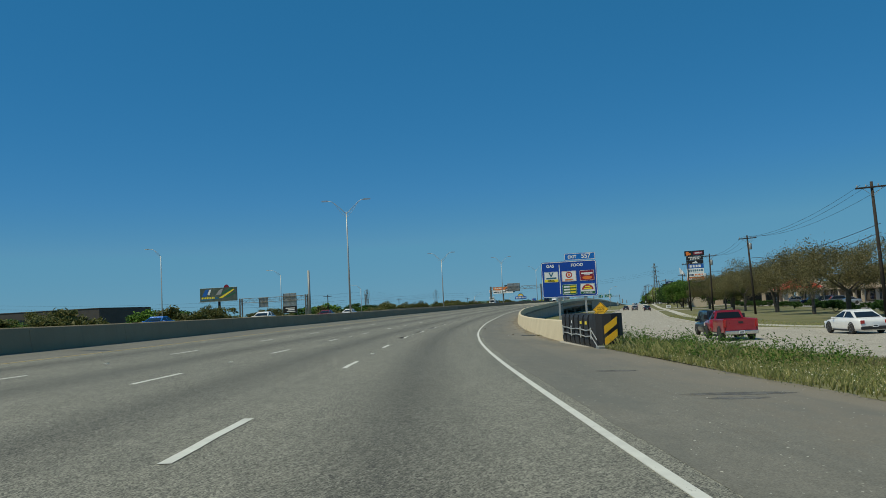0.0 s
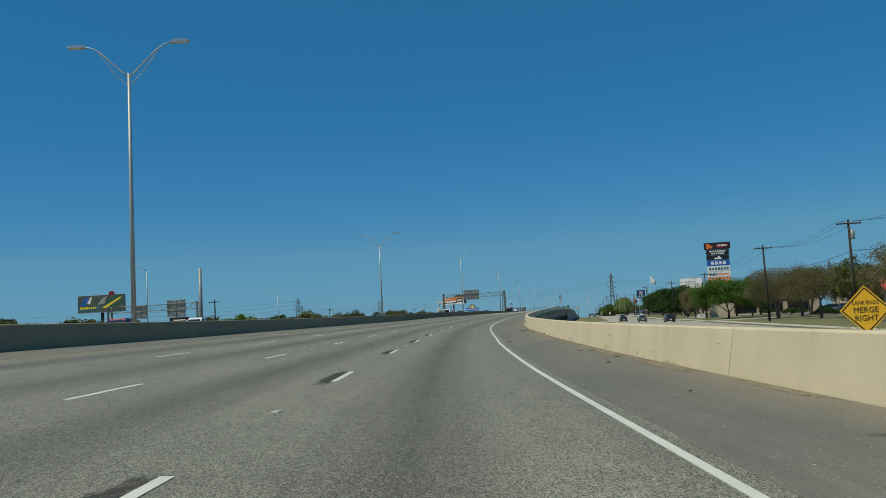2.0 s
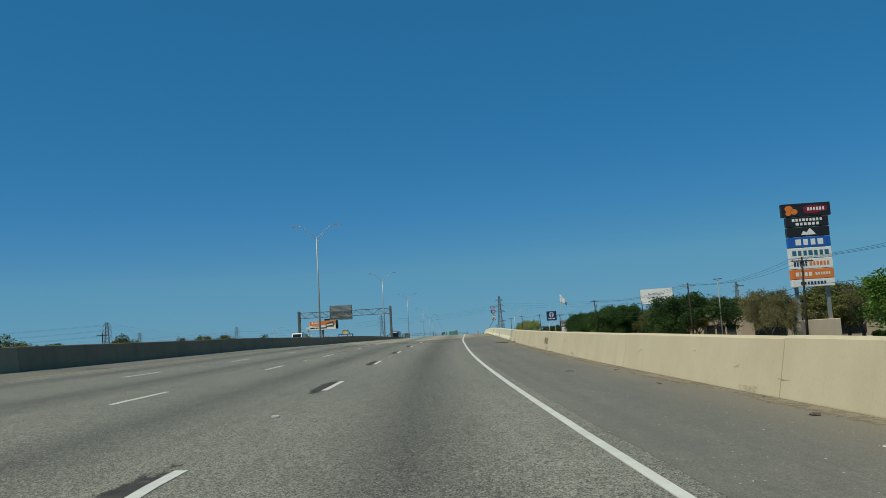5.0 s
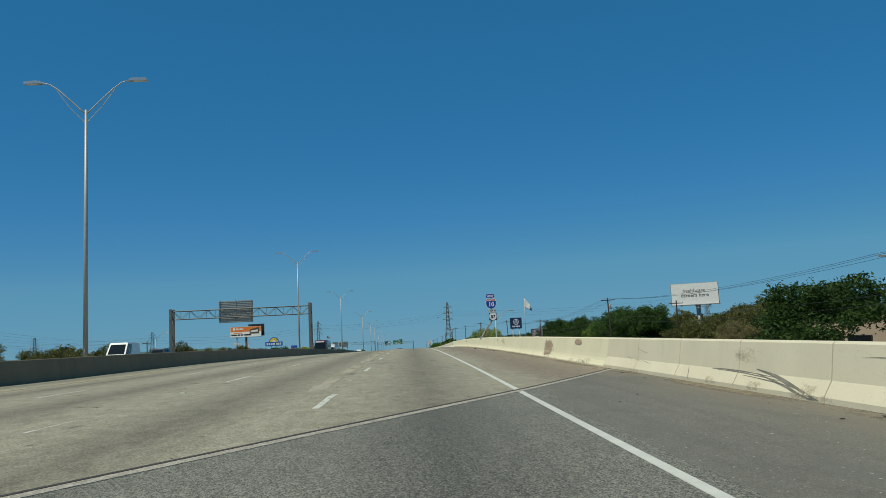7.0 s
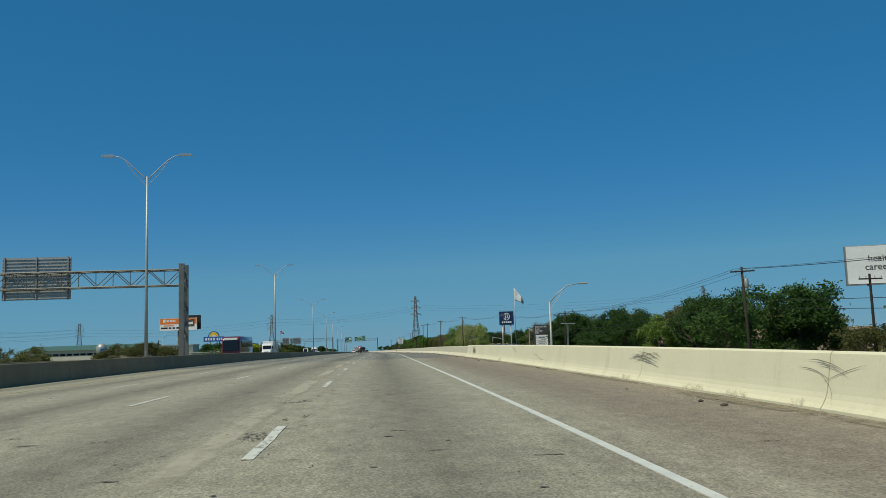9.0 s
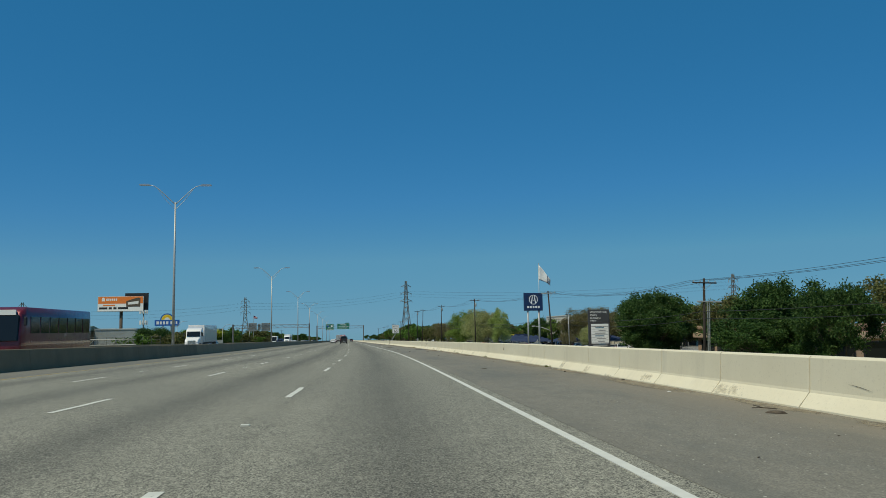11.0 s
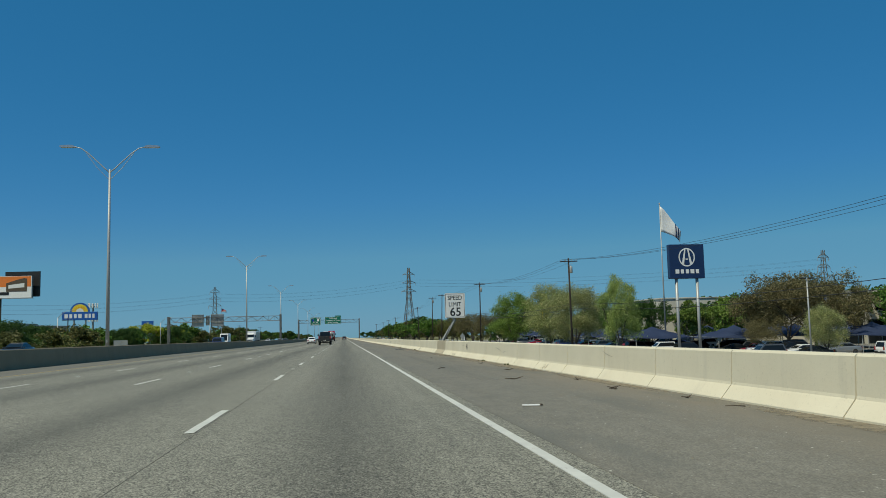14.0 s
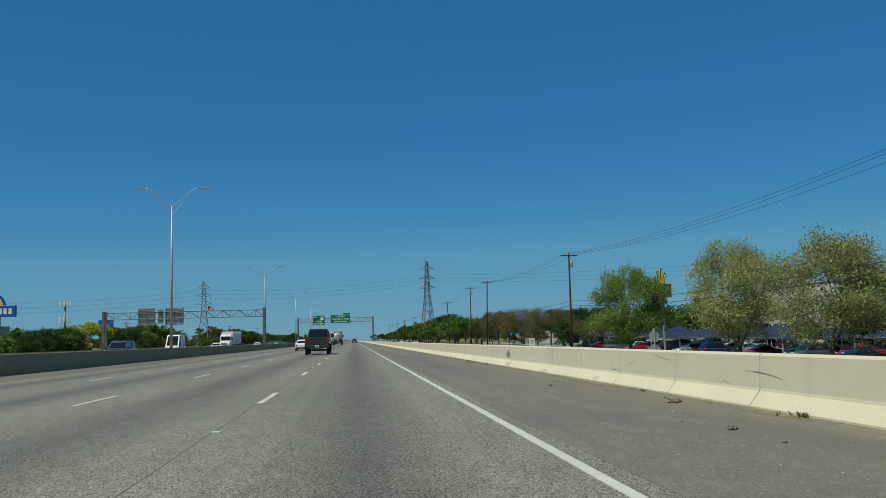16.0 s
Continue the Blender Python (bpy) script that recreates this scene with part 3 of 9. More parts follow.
SHIFT_Y = (-640, -468, -450, -428, -402, -389, -365, -345, -330, -318, -300, -246, -236, -212, -175, -160, -120, -75, -40, 0, 30, 62, 110, 2600)
LANE_D = (-0.08, -0.08, 0.02, -0.12, 0.0, -0.15, -0.03, -0.12, -0.24, -0.3, -0.26, -0.12, -0.08, 0.12, 0.13, 0.1, 0.02, -0.05, -0.03, 0.0, 0.05, 0.07, 0.05, 0.05)     # the lane line wanders
WALL_D = (0.1, 0.2, 0.27, 0.28, 0.3, 0.28, 0.26, 0.2, -0.15, -0.3, -0.35, -0.4, -0.35, -0.4, -0.12, 0.1, 0.25, 0.33, 0.28, 0.3, 0.16, 0.0, -0.05, 0.0)     # and so does the barrier's foot


def road_at(s, d=0.0, h=0.0):
    """A place on the road: s metres along, d to the right of the first lane line, h above the surface."""
    y = np.interp(s, GS, GY)
    if -3.66 < d < 3.5:
        d = d + np.interp(y, SHIFT_Y, LANE_D) * (1 - abs(d) / (3.66 if d < 0 else 3.5))
    elif d > 4.6:
        d = d + np.interp(y, SHIFT_Y, WALL_D) * min(1, (d - 4.6) / 2.6)
    hx, hy = np.interp(s, GS, HX), np.interp(s, GS, HY)
    z = np.interp(s, GS, GZ) - np.clip(d, -16.0, 9.0) * np.tan(np.radians(np.interp(s, GS, GB if d > 0 else GC)))
    return Vector((np.interp(s, GS, GX) + hy * d, np.interp(s, GS, GY) - hx * d, z + h))


def s_of(y):
    return float(np.interp(y, GY, GS))


def heading(s):
    return math.degrees(math.atan2(-np.interp(s, GS, HX), np.interp(s, GS, HY)))


def place(s, d=0.0, h=0.0, turn=0.0):
    """The pose of a thing that stands on the road and faces along it."""
    p = road_at(s, d, h)
    return pose(p.x, p.y, p.z, 0, 0, heading(s) + turn)


def stations(s0, s1, step):
    n = max(1, int(math.ceil((s1 - s0) / step)))
    return [s0 + (s1 - s0) * k / n for k in range(n + 1)]


def sweep(name, profile, s0, s1, step, mat, parent=None, label="", shear=0.0):
    """A closed profile of (d, h) drawn along the road. shear: metres along per metre across, for skewed ends."""
    ss, k = stations(s0, s1, step), len(profile)
    verts, uvs = [], []
    for i, s in enumerate(ss):
        for d, h in profile:
            q = s + shear * d * (1 if i in (0, len(ss) - 1) else 0)
            verts.append(road_at(q, d, h))
            uvs.append((d + 3 * h, q))
    faces = []
    for i in range(len(ss) - 1):
        for j in range(k):
            a, b = i * k + j, i * k + (j + 1) % k
            faces.append((a, b, b + k, a + k))
    faces += [tuple(range(k))[::-1], tuple(range((len(ss) - 1) * k, len(ss) * k))]
    return obj(name, verts, faces, mat, parent, label, uvs)


def slab(d0, d1, top=0.0, thick=0.3):
    n = max(1, int((d1 - d0) / 4))
    ds = sorted([d0 + (d1 - d0) * k / n for k in range(n + 1)] + ([0.0] if d0 < 0 < d1 else []))
    return [(d, top) for d in ds] + [(d1, top - thick), (d0, top - thick)]


S_FAR, S_BACK = s_of(2300), s_of(-630)
S_BR0, S_BR1 = s_of(-226.0), s_of(-112.0)     # bridge deck
SKEW = 1.75
EDGE, WALL_R, YEL, WALL_L = 3.78, 7.35, -10.75, -14.1   # edge line, barrier faces, yellow line

# ---- ground: one sheet to the horizon ----
FY = (-3000, -640, -480, -430, -405, -220, -170, 0, 100, 300, 500, 1000, 2600, 6000)
FZ = (4.0, 0.1, -0.9, -1.4, -1.8, -2.6, -2.95, -2.85, -3.95, -5.2, -6.9, -12.6, -31.0, -74.0)


def ground_z(y):
    return float(np.interp(y, FY, FZ))


gx = [-4500, -1500, -500, -250, -150, -100, -70, -45, -30, -15, 0, 15, 30, 45, 70, 100, 150, 250, 500, 1500, 4500]
gy = [-3000, -1200, -800] + list(range(-640, 700, 20)) + [800, 1000, 1400, 2000, 2600, 4000, 6000]
g_verts = [(x, y, ground_z(y) - 0.06 + (0.25 * noise.noise((x * 0.02, y * 0.02, 0)) - 0.2 if abs(x) > 60 else 0)) for y in gy for x in gx]
g_faces = [(j * len(gx) + i, j * len(gx) + i + 1, (j + 1) * len(gx) + i + 1, (j + 1) * len(gx) + i) for j in range(len(gy) - 1) for i in range(len(gx) - 1)]
tagged(obj("ground", g_verts, g_faces, M["ground"]), "dry grassy ground running to the horizon", "ground", kind="structure")

# ---- carriageways ----
road = thing("road", "grey asphalt motorway with a pale concrete bridge deck", "road", kind="structure")
EDGES = ((-640, -468, -456, -434, -428, -400, -388, -367, -361, -348, -333, -326, -316, -300, -249, -243, -232, -215, -172, -160, -75, -36, -5, 30, 60, 2600), (3.88, 3.9, 3.94, 4.06, 4.1, 4.23, 4.17, 4.22, 4.31, 4.22, 3.93, 3.8, 3.66, 3.6, 3.53, 3.45, 3.45, 3.54, 3.58, 3.66, 3.67, 3.67, 3.65, 3.64, 3.66, 3.66))


def edge_d(s):
    return float(np.interp(np.interp(s, GS, GY), *EDGES))


sweep("lanes", slab(YEL - 0.2, WALL_R + 0.6), S_BACK, S_BR0, 4, M["asphalt_old"], road, "dark grey worn asphalt lanes", 0)
sweep("lanes", slab(YEL - 0.2, WALL_R + 0.6), S_BR1, S_FAR, 6, M["asphalt"], road, "grey worn asphalt lanes")
for s0, s1 in ((S_BACK, S_BR0), (S_BR1, S_FAR)):
    ss = stations(s0, s1, 1.5 if s1 < S_BR1 else 3.0)
    rows = []
    for s in ss:
        a = edge_d(s) + 0.26 + 0.05 * noise.noise((s * 0.6, 3, 0)) + 0.04 * noise.noise((s * 0.11, 9, 0))
        rows.append([(a, -0.02), (a, 0.004), ((a + WALL_R) / 2, 0.004), (WALL_R + 0.6, 0.004)])
    obj("shoulder", [road_at(s, d, h) for s, r in zip(ss, rows) for d, h in r], [(4 * i + j, 4 * i + j + 1, 4 * i + j + 5, 4 * i + j + 4) for i in range(len(ss) - 1) for j in range(3)], M["shoulder" if s0 < S_BR0 else "shoulder_dusty"], road, "brownish asphalt shoulder", [(d, s) for s, r in zip(ss, rows) for d, h in r])
sweep("shoulder", slab(WALL_L - 0.5, YEL - 0.2), S_BACK, S_BR0, 4, M["shoulder"], road, "brownish asphalt shoulder")
sweep("shoulder", slab(WALL_L - 0.5, YEL - 0.2), S_BR1, S_FAR, 6, M["shoulder"], road, "brownish asphalt shoulder")
sweep("bridge_deck", slab(YEL - 0.2, WALL_R + 0.6, 0.0, 0.9), S_BR0, S_BR1, 4, M["deck"], road, "pale pitted concrete bridge deck")
sweep("bridge_shoulder", slab(WALL_L - 0.5, YEL - 0.2, 0.0, 0.9), S_BR0, S_BR1, 4, M["deck"], road, "stained pale concrete shoulder")

# the skewed expansion joint: asphalt wedge over the deck's end, kerb of concrete and a black seal
S_J = s_of(-223.6)


def skew_strip(name, a, b, lift, mat, label, d0=WALL_L, d1=WALL_R):
    ds = [d0 + (d1 - d0) * k / 12 for k in range(13)]
    verts, uvs = [], []
    for h in (lift, -0.05):
        for off in (a, b):
            for d in ds:
                q = S_J + SKEW * (d - EDGE) + (off(d) if callable(off) else off)
                verts.append(road_at(q, d, h))
                uvs.append((d, q))
    k = len(ds)
    faces = [(i, i + 1, k + i + 1, k + i) for i in range(k - 1)] + [(2 * k + i, i, k + i, 3 * k + i) for i in (0, k - 1)]
    faces += [(2 * k + i, 2 * k + i + 1, i + 1, i) for i in range(k - 1)] + [(k + i, k + i + 1, 3 * k + i + 1, 3 * k + i) for i in range(k - 1)]
    return obj(name, verts, faces, mat, road, label, uvs)


skew_strip("asphalt_wedge", lambda d: S_BR0 - 14 - S_J - SKEW * (d - EDGE) if S_BR0 - 14 < S_J + SKEW * (d - EDGE) else -0.3, 0.0, 0.004, M["asphalt_new"], "darker asphalt up to the joint", -6.0, EDGE + 0.12)
skew_strip("asphalt_wedge", lambda d: min(-0.3, S_BR0 - 1 - S_J - SKEW * (d - EDGE)), 0.0, 0.004, M["shoulder"], "brownish asphalt up to the joint", EDGE + 0.12, WALL_R + 0.02)
skew_strip("deck_lead", 0.0, lambda d: max(0.5, S_BR0 + 6 - S_J - SKEW * (d - EDGE)), 0.005, M["deck"], "pale concrete past the joint", YEL, WALL_R + 0.02)
skew_strip("joint_edge", -0.18, 0.16, 0.010, M["frontage"], "pale concrete joint edge")
skew_strip("joint_seal", 0.16, 0.30, 0.014, M["joint"], "black rubber joint seal")
# lane marks
KS, KO = (0, 58, 137, 149, 251, 314, 403, 439, 511, 562), (6.5, 10.1, 15.2, 15.0, 19.3, 21.8, 24.6, 24.4, 24.0, 24.8)


def worn_dash(d, s0, long, w=0.06):
    ss = stations(s0, s0 + long, 0.8)
    verts, uvs = [], []
    for s in ss:
        j = random.uniform(-0.012, 0.012)
        for dd in (d - w + j, d + w + j):
            verts.append(road_at(s, dd, 0.007))
            uvs.append((dd, s))
    faces = [(2 * i, 2 * i + 1, 2 * i + 3, 2 * i + 2) for i in range(len(ss) - 1)]
    return obj("lane_dash", verts, faces, M["chipped_paint" if S_BR0 - 12 < s0 < S_BR1 else "white_paint"], road, "", uvs)


for k in range(0, 76):
    s_k = 12.192 * k
    for _ in range(2):
        s_k = 12.192 * k + np.interp(s_k, KS, KO) - 12.192
    for d, ph in ((0.0, 0.0), (-3.66, float(np.interp(s_k, (0, 120, 235, 322, 463, 563), (-4.0, -3.8, -1.4, -3.5, 0.0, 1.3)))), (-7.32, float(np.interp(s_k, (0, 121, 245, 334, 475, 575), (-4.0, -3.0, -6.0, -5.4, -0.5, 1.9))))):
        worn_dash(d, s_k + ph, 3.1)
        if k % 2 == 0:
            p = road_at(s_k + ph + 7.6, d + random.uniform(-0.05, 0.05), 0.012)
            part("road_stud", box(p, (0.11, 0.1, 0.02)), M["white_paint"], road)
ss = stations(S_BACK, S_FAR, 4)
e_d = [edge_d(s) for s in ss]
obj("edge_line", [road_at(s, d + q, h) for s, d in zip(ss, e_d) for q, h in ((-0.055, 0.007), (0.055, 0.007), (0.055, -0.02), (-0.055, -0.02))],
    [(4 * i + j, 4 * i + (j + 1) % 4, 4 * i + 4 + (j + 1) % 4, 4 * i + 4 + j) for i in range(len(ss) - 1) for j in range(4)], M["white_paint"], road, "solid white edge line")
sweep("yellow_line", [(YEL - 0.06, 0.007), (YEL + 0.06, 0.007), (YEL + 0.06, -0.02), (YEL - 0.06, -0.02)], S_BACK, S_FAR, 4, M["yellow_paint"], road, "worn yellow edge line")
ss = stations(s_of(-52), s_of(300), 1.0)
e_d = [float(np.interp(np.interp(s, GS, GY), (-110, -30, 10, 60, 300), (0.3, 0.2, 0.1, -0.05, -0.1))) + 0.02 * noise.noise((s * 0.35, 0, 0)) for s in ss]
w_d = [max(0.0005, 0.002 + 0.004 * noise.noise((s * 0.9, 7, 0))) for s in ss]
obj("lane_seam", [road_at(s, d + q * w, h) for s, d, w in zip(ss, e_d, w_d) for q, h in ((-1, 0.004), (1, 0.004), (1, -0.02), (-1, -0.02))],
    [(4 * i + j, 4 * i + (j + 1) % 4, 4 * i + 4 + (j + 1) % 4, 4 * i + 4 + j) for i in range(len(ss) - 1) for j in range(4)], M["scratch"], road, "dark paving seam")

for y0, y1 in ((-262, -229),):
    ss = stations(s_of(y0), s_of(y1), 1.0)
    e_d = [0.11 + 0.02 * noise.noise((s * 0.35, 4, 0)) for s in ss]
    w_d = [max(0.0005, 0.003 + 0.006 * noise.noise((s * 0.9, 17, 0))) for s in ss]
    obj("lane_seam", [road_at(s, d + q * w, h) for s, d, w in zip(ss, e_d, w_d) for q, h in ((-1, 0.004), (1, 0.004), (1, -0.02), (-1, -0.02))],
        [(4 * i + j, 4 * i + (j + 1) % 4, 4 * i + 4 + (j + 1) % 4, 4 * i + 4 + j) for i in range(len(ss) - 1) for j in range(4)], M["crack_fill"], road, "dark paving seam")

# opposite carriageway
OPP_R, OPP_L = WALL_L - 0.75, -38.2
opposite = thing("opposite_road", "grey asphalt opposite carriageway behind the median barrier", "road", kind="structure")
sweep("lanes", slab(OPP_L - 0.6, OPP_R - 0.05), S_BACK, S_FAR, 6, M["asphalt"], opposite)

# ---- barriers ----
def barrier_profile(kind, face, side=1):
    """Closed outlines of the barrier. side 1: its traffic face looks to the left."""
    if kind == "slope":
        pts = [(0, -0.25), (0.0, 0.02), (0.17, 0.91), (0.2, 0.95), (0.40, 0.95), (0.43, 0.91), (0.46, -0.25)]
    elif kind == "bridge":
        pts = [(0, -0.25), (0.0, 0.04), (0.045, 0.1), (0.085, 0.17), (0.115, 0.25), (0.14, 0.36), (0.22, 0.79), (0.25, 0.82), (0.40, 0.82), (0.43, 0.79), (0.46, -0.25)]
    elif kind == "safety":
        pts = [(0, -0.25), (0.0, 0.08), (0.13, 0.30), (0.20, 0.79), (0.23, 0.82), (0.40, 0.82), (0.43, 0.79), (0.46, -0.25)]
    elif kind == "low":
        pts = [(0, -0.25), (0.0, 0.03), (0.165, 0.23), (0.176, 0.27), (0.2, 0.725), (0.225, 0.755), (0.40, 0.755), (0.425, 0.725), (0.46, -0.25)]
    else:
        pts = [(0, -0.25), (0.0, 0.03), (0.13, 0.95), (0.16, 0.98), (0.46, 0.98), (0.49, 0.95), (0.62, 0.03), (0.62, -0.25)]
    return [(face + side * x, h) for x, h in (pts if side > 0 else pts[::-1])]


def barrier_run(parent, prof, s0, s1, piece, mat, step=2.5, gap=0.012):
    s = s0
    while s < s1:
        e = min(s + piece, s1)
        sweep("barrier_segment", prof, s + gap, e - gap, step, mat, parent)
        s = e


S_WALL = s_of(-439.9)
right_barrier = thing("roadside_barrier", "cream concrete barrier with scuffs along the shoulder", "barrier", kind="structure")
S_OLD, S_PAR = 230.48, 260.96     # the old sloped wall ends; the bridge parapet begins
s = S_WALL
while s < S_OLD:
    e = min(s + 9.75, S_OLD)
    k = float(np.interp(e, (s_of(-330), S_OLD), (1.0, 0.87)))
    sweep("barrier_segment", [(d, h * k if h > 0 else h) for d, h in barrier_profile("slope", WALL_R)], s + 0.012, e - 0.012, 2.5, M["barrier_old"], right_barrier)
    s = e
sweep("barrier_segment", barrier_profile("safety", WALL_R), S_OLD + 0.012, S_OLD + 3.038, 1.5, M["tan_seg"], right_barrier, "tan replaced barrier segment")
barrier_run(right_barrier, barrier_profile("safety", WALL_R), S_OLD + 3.05, S_PAR, 3.048, M["barrier"], gap=0.014)
barrier_run(right_barrier, barrier_profile("bridge", WALL_R), S_PAR, S_BR1, 8.05, M["parapet"], gap=0.014)
S_SEG = 541.05 - 3.048 * int((541.05 - S_BR1) / 3.048)     # the first whole segment after the bridge
sweep("barrier_segment", barrier_profile("low", WALL_R), S_BR1 + 0.014, S_SEG - 0.014, 2.5, M["barrier"], right_barrier)
barrier_run(right_barrier, barrier_profile("low", WALL_R), S_SEG, s_of(46.3), 3.048, M["barrier"], gap=0.014)
for a, b in ((46.3, 48.2), (48.2, 50.2)):
    sweep("barrier_segment", barrier_profile("low", WALL_R), s_of(a) + 0.01, s_of(b) - 0.01, 2.0, M["tan_seg"], right_barrier, "tan replaced barrier segment")
for a, b in ((s_of(50.2), 528.86), (528.86, 553.24), (553.24, 556.99), (556.99, s_of(330))):
    barrier_run(right_barrier, barrier_profile("low", WALL_R), a, b, 3.75 if b == 556.99 else 3.048, M["barrier"], gap=0.014)
sweep("barrier_core", [(WALL_R + 0.12, -0.2), (WALL_R + 0.21, 0.25), (WALL_R + 0.24, 0.69), (WALL_R + 0.4, 0.69), (WALL_R + 0.42, -0.2)], S_WALL + 0.1, s_of(330) - 0.1, 3, M["wall"], right_barrier)
sweep("barrier_segment", barrier_profile("low", WALL_R), s_of(330), S_FAR, 8, M["barrier"], right_barrier)
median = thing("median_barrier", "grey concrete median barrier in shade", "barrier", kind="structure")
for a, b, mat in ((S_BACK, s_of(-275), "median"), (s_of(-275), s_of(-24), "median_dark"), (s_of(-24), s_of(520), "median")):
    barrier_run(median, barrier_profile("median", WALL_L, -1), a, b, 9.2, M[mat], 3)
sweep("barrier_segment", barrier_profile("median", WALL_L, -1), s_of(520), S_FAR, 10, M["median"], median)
far_barrier = thing("far_barrier", "concrete barrier on the far side of the opposite carriageway", "barrier", kind="structure")
barrier_run(far_barrier, barrier_profile("safety", OPP_L, -1), S_BACK, s_of(560), 24.0, M["median"], 6)

# retaining walls under the outer edges, dropping to the ground; the bridge stays open
def retaining(name, d0, d1, s0, s1):
    ss = stations(s0, s1, 5)
    verts, faces = [], []
    for s in ss:
        for d in (d0, d1):
            top = road_at(s, d, -0.2)
            verts += [top, (top.x, top.y, min(ground_z(top.y), top.z) - 0.5)]
    for i in range(len(ss) - 1):
        a, b = 4 * i, 4 * i + 4
        faces += [(a, a + 1, b + 1, b), (a + 2, b + 2, b + 3, a + 3), (a, b, b + 2, a + 2)]
    faces += [(0, 2, 3, 1), tuple(4 * (len(ss) - 1) + q for q in (0, 1, 3, 2))]
    return tagged(obj(name, verts, faces, M["wall"]), "grey concrete retaining wall under the carriageway", "wall", kind="structure")


retaining("retaining_wall_east", WALL_R + 0.1, WALL_R + 0.44, S_WALL, S_BR0)
retaining("retaining_wall_east_2", WALL_R + 0.1, WALL_R + 0.44, S_BR1, S_FAR)
retaining("retaining_wall_west", OPP_L - 0.45, OPP_L - 0.1, S_BACK, S_BR0)
retaining("retaining_wall_west_2", OPP_L - 0.45, OPP_L - 0.1, S_BR1, S_FAR)
for k, s in enumerate((S_BR0 + 0.3, S_BR1 - 0.3)):
    a, b = road_at(s, OPP_L, -0.9), road_at(s, WALL_R + 0.4, -0.9)
    bm = bmesh.new()
    bm_box(bm, ((a.x + b.x) / 2, a.y, a.z - 2.4), ((b - a).length, 0.8, 4.8))
    tagged(part("abutment_" + str(k + 1), bm, M["wall"]), "concrete bridge abutment", "abutment", kind="structure")
bridge = thing("bridge", "concrete girder bridge on round columns over a side street", "bridge", kind="structure")
for d in (WALL_R - 0.1, WALL_R - 3.5, 0.5, -4, -9, -13, -18, -24, -30, -37):
    sweep("girder", [(d - 0.28, -0.9), (d + 0.28, -0.9), (d + 0.1, -1.2), (d + 0.1, -1.7), (d + 0.34, -1.95), (d - 0.34, -1.95), (d - 0.1, -1.7), (d - 0.1, -1.2)], S_BR0, S_BR1, 8, M["wall"], bridge)
for y in (-198, -169, -140):
    s = s_of(y)
    for d0, d1 in ((WALL_L - 0.3, WALL_R + 0.2), (OPP_L, OPP_R - 0.4)):
        sweep("bent_cap", [(d0, -1.96), (d1, -1.96), (d1, -2.8), (d0, -2.8)], s - 0.5, s + 0.5, 1, M["wall"], bridge)
        for q in (0.08, 0.36, 0.64, 0.92):
            p = road_at(s, d0 + (d1 - d0) * q, -2.8)
            part("column", tube([(p.x, p.y, ground_z(p.y) - 0.3), (p.x, p.y, p.z)], 0.42, 14), M["wall"], bridge, smooth=True)

# ---- frontage road, kerbs, pavement, verges ----
def strip(name, xl, xr, ys, lift, mat, parent=None, label="", thick=0.25, zf=None):
    verts, uvs = [], []
    zf = zf or ground_z
    for y in ys:
        a, b = (xl(y) if callable(xl) else xl), (xr(y) if callable(xr) else xr)
        for x, h in ((a, lift), (b, lift), (b, lift - thick), (a, lift - thick)):
            verts.append((x, y, zf(y) + h))
            uvs.append((x, y))
    faces = []
    for i in range(len(ys) - 1):
        for j in range(4):
            p, q = 4 * i + j, 4 * i + (j + 1) % 4
            faces.append((p, q, q + 4, p + 4))
    faces += [(3, 2, 1, 0), tuple(4 * (len(ys) - 1) + j for j in range(4))]
    return obj(name, verts, faces, mat, parent, label, uvs)


def fr_left(y):
    return float(np.interp(y, (-640, -520, -480, -447, -430, -410, -330, 250, 420, 700), (82, 57, 43.5, 31.5, 24.3, 21.6, 17.6, 17.6, 15.5, 13.5)))


def fr_right(y):
    return float(np.interp(y, (-640, -520, -440, -415, -405, -390, -340, 250, 420, 700), (105, 80, 52, 40, 35, 31, 28.6, 28.6, 27, 26)))


f_ys = list(np.arange(-620, 700, 10.0)) + [800, 1000, 1300, 1700, 2200]
frontage = thing("frontage_road", "pale concrete frontage road beside the motorway", "road", kind="structure")
strip("pavement_slab", fr_left, fr_right, f_ys, 0.05, M["frontage"], frontage)
strip("kerb", fr_right, lambda y: fr_right(y) + 0.18, f_ys, 0.19, M["kerb"], frontage)
strip("kerb", lambda y: fr_left(y) - 0.18, fr_left, [y for y in f_ys if y > -440], 0.17, M["kerb"], frontage)
for k, y in enumerate(np.arange(-470, -250, 12.2)):
    for q in (1 / 3, 2 / 3):
        x = fr_left(y) * (1 - q) + fr_right(y) * q
        obj("lane_dash", [(x + i * 0.1 - 0.05, y + j * 3, ground_z(y + j * 3) + 0.058) for j in (0, 1) for i in (0, 1)], [(0, 1, 3, 2)], M["white_paint"], frontage)
verge = tagged(strip("verge", lambda y: fr_right(y) + 0.18, lambda y: fr_right(y) + 7.5, f_ys, 0.13, M["lawn"]), "mown grass verge behind the kerb", "grass", kind="structure")
tagged(strip("footpath", lambda y: fr_right(y) + 2.3, lambda y: fr_right(y) + 3.8, [y for y in f_ys if y < 420], 0.16, M["kerb"]), "pale concrete footpath on the verge", "pavement", kind="structure")
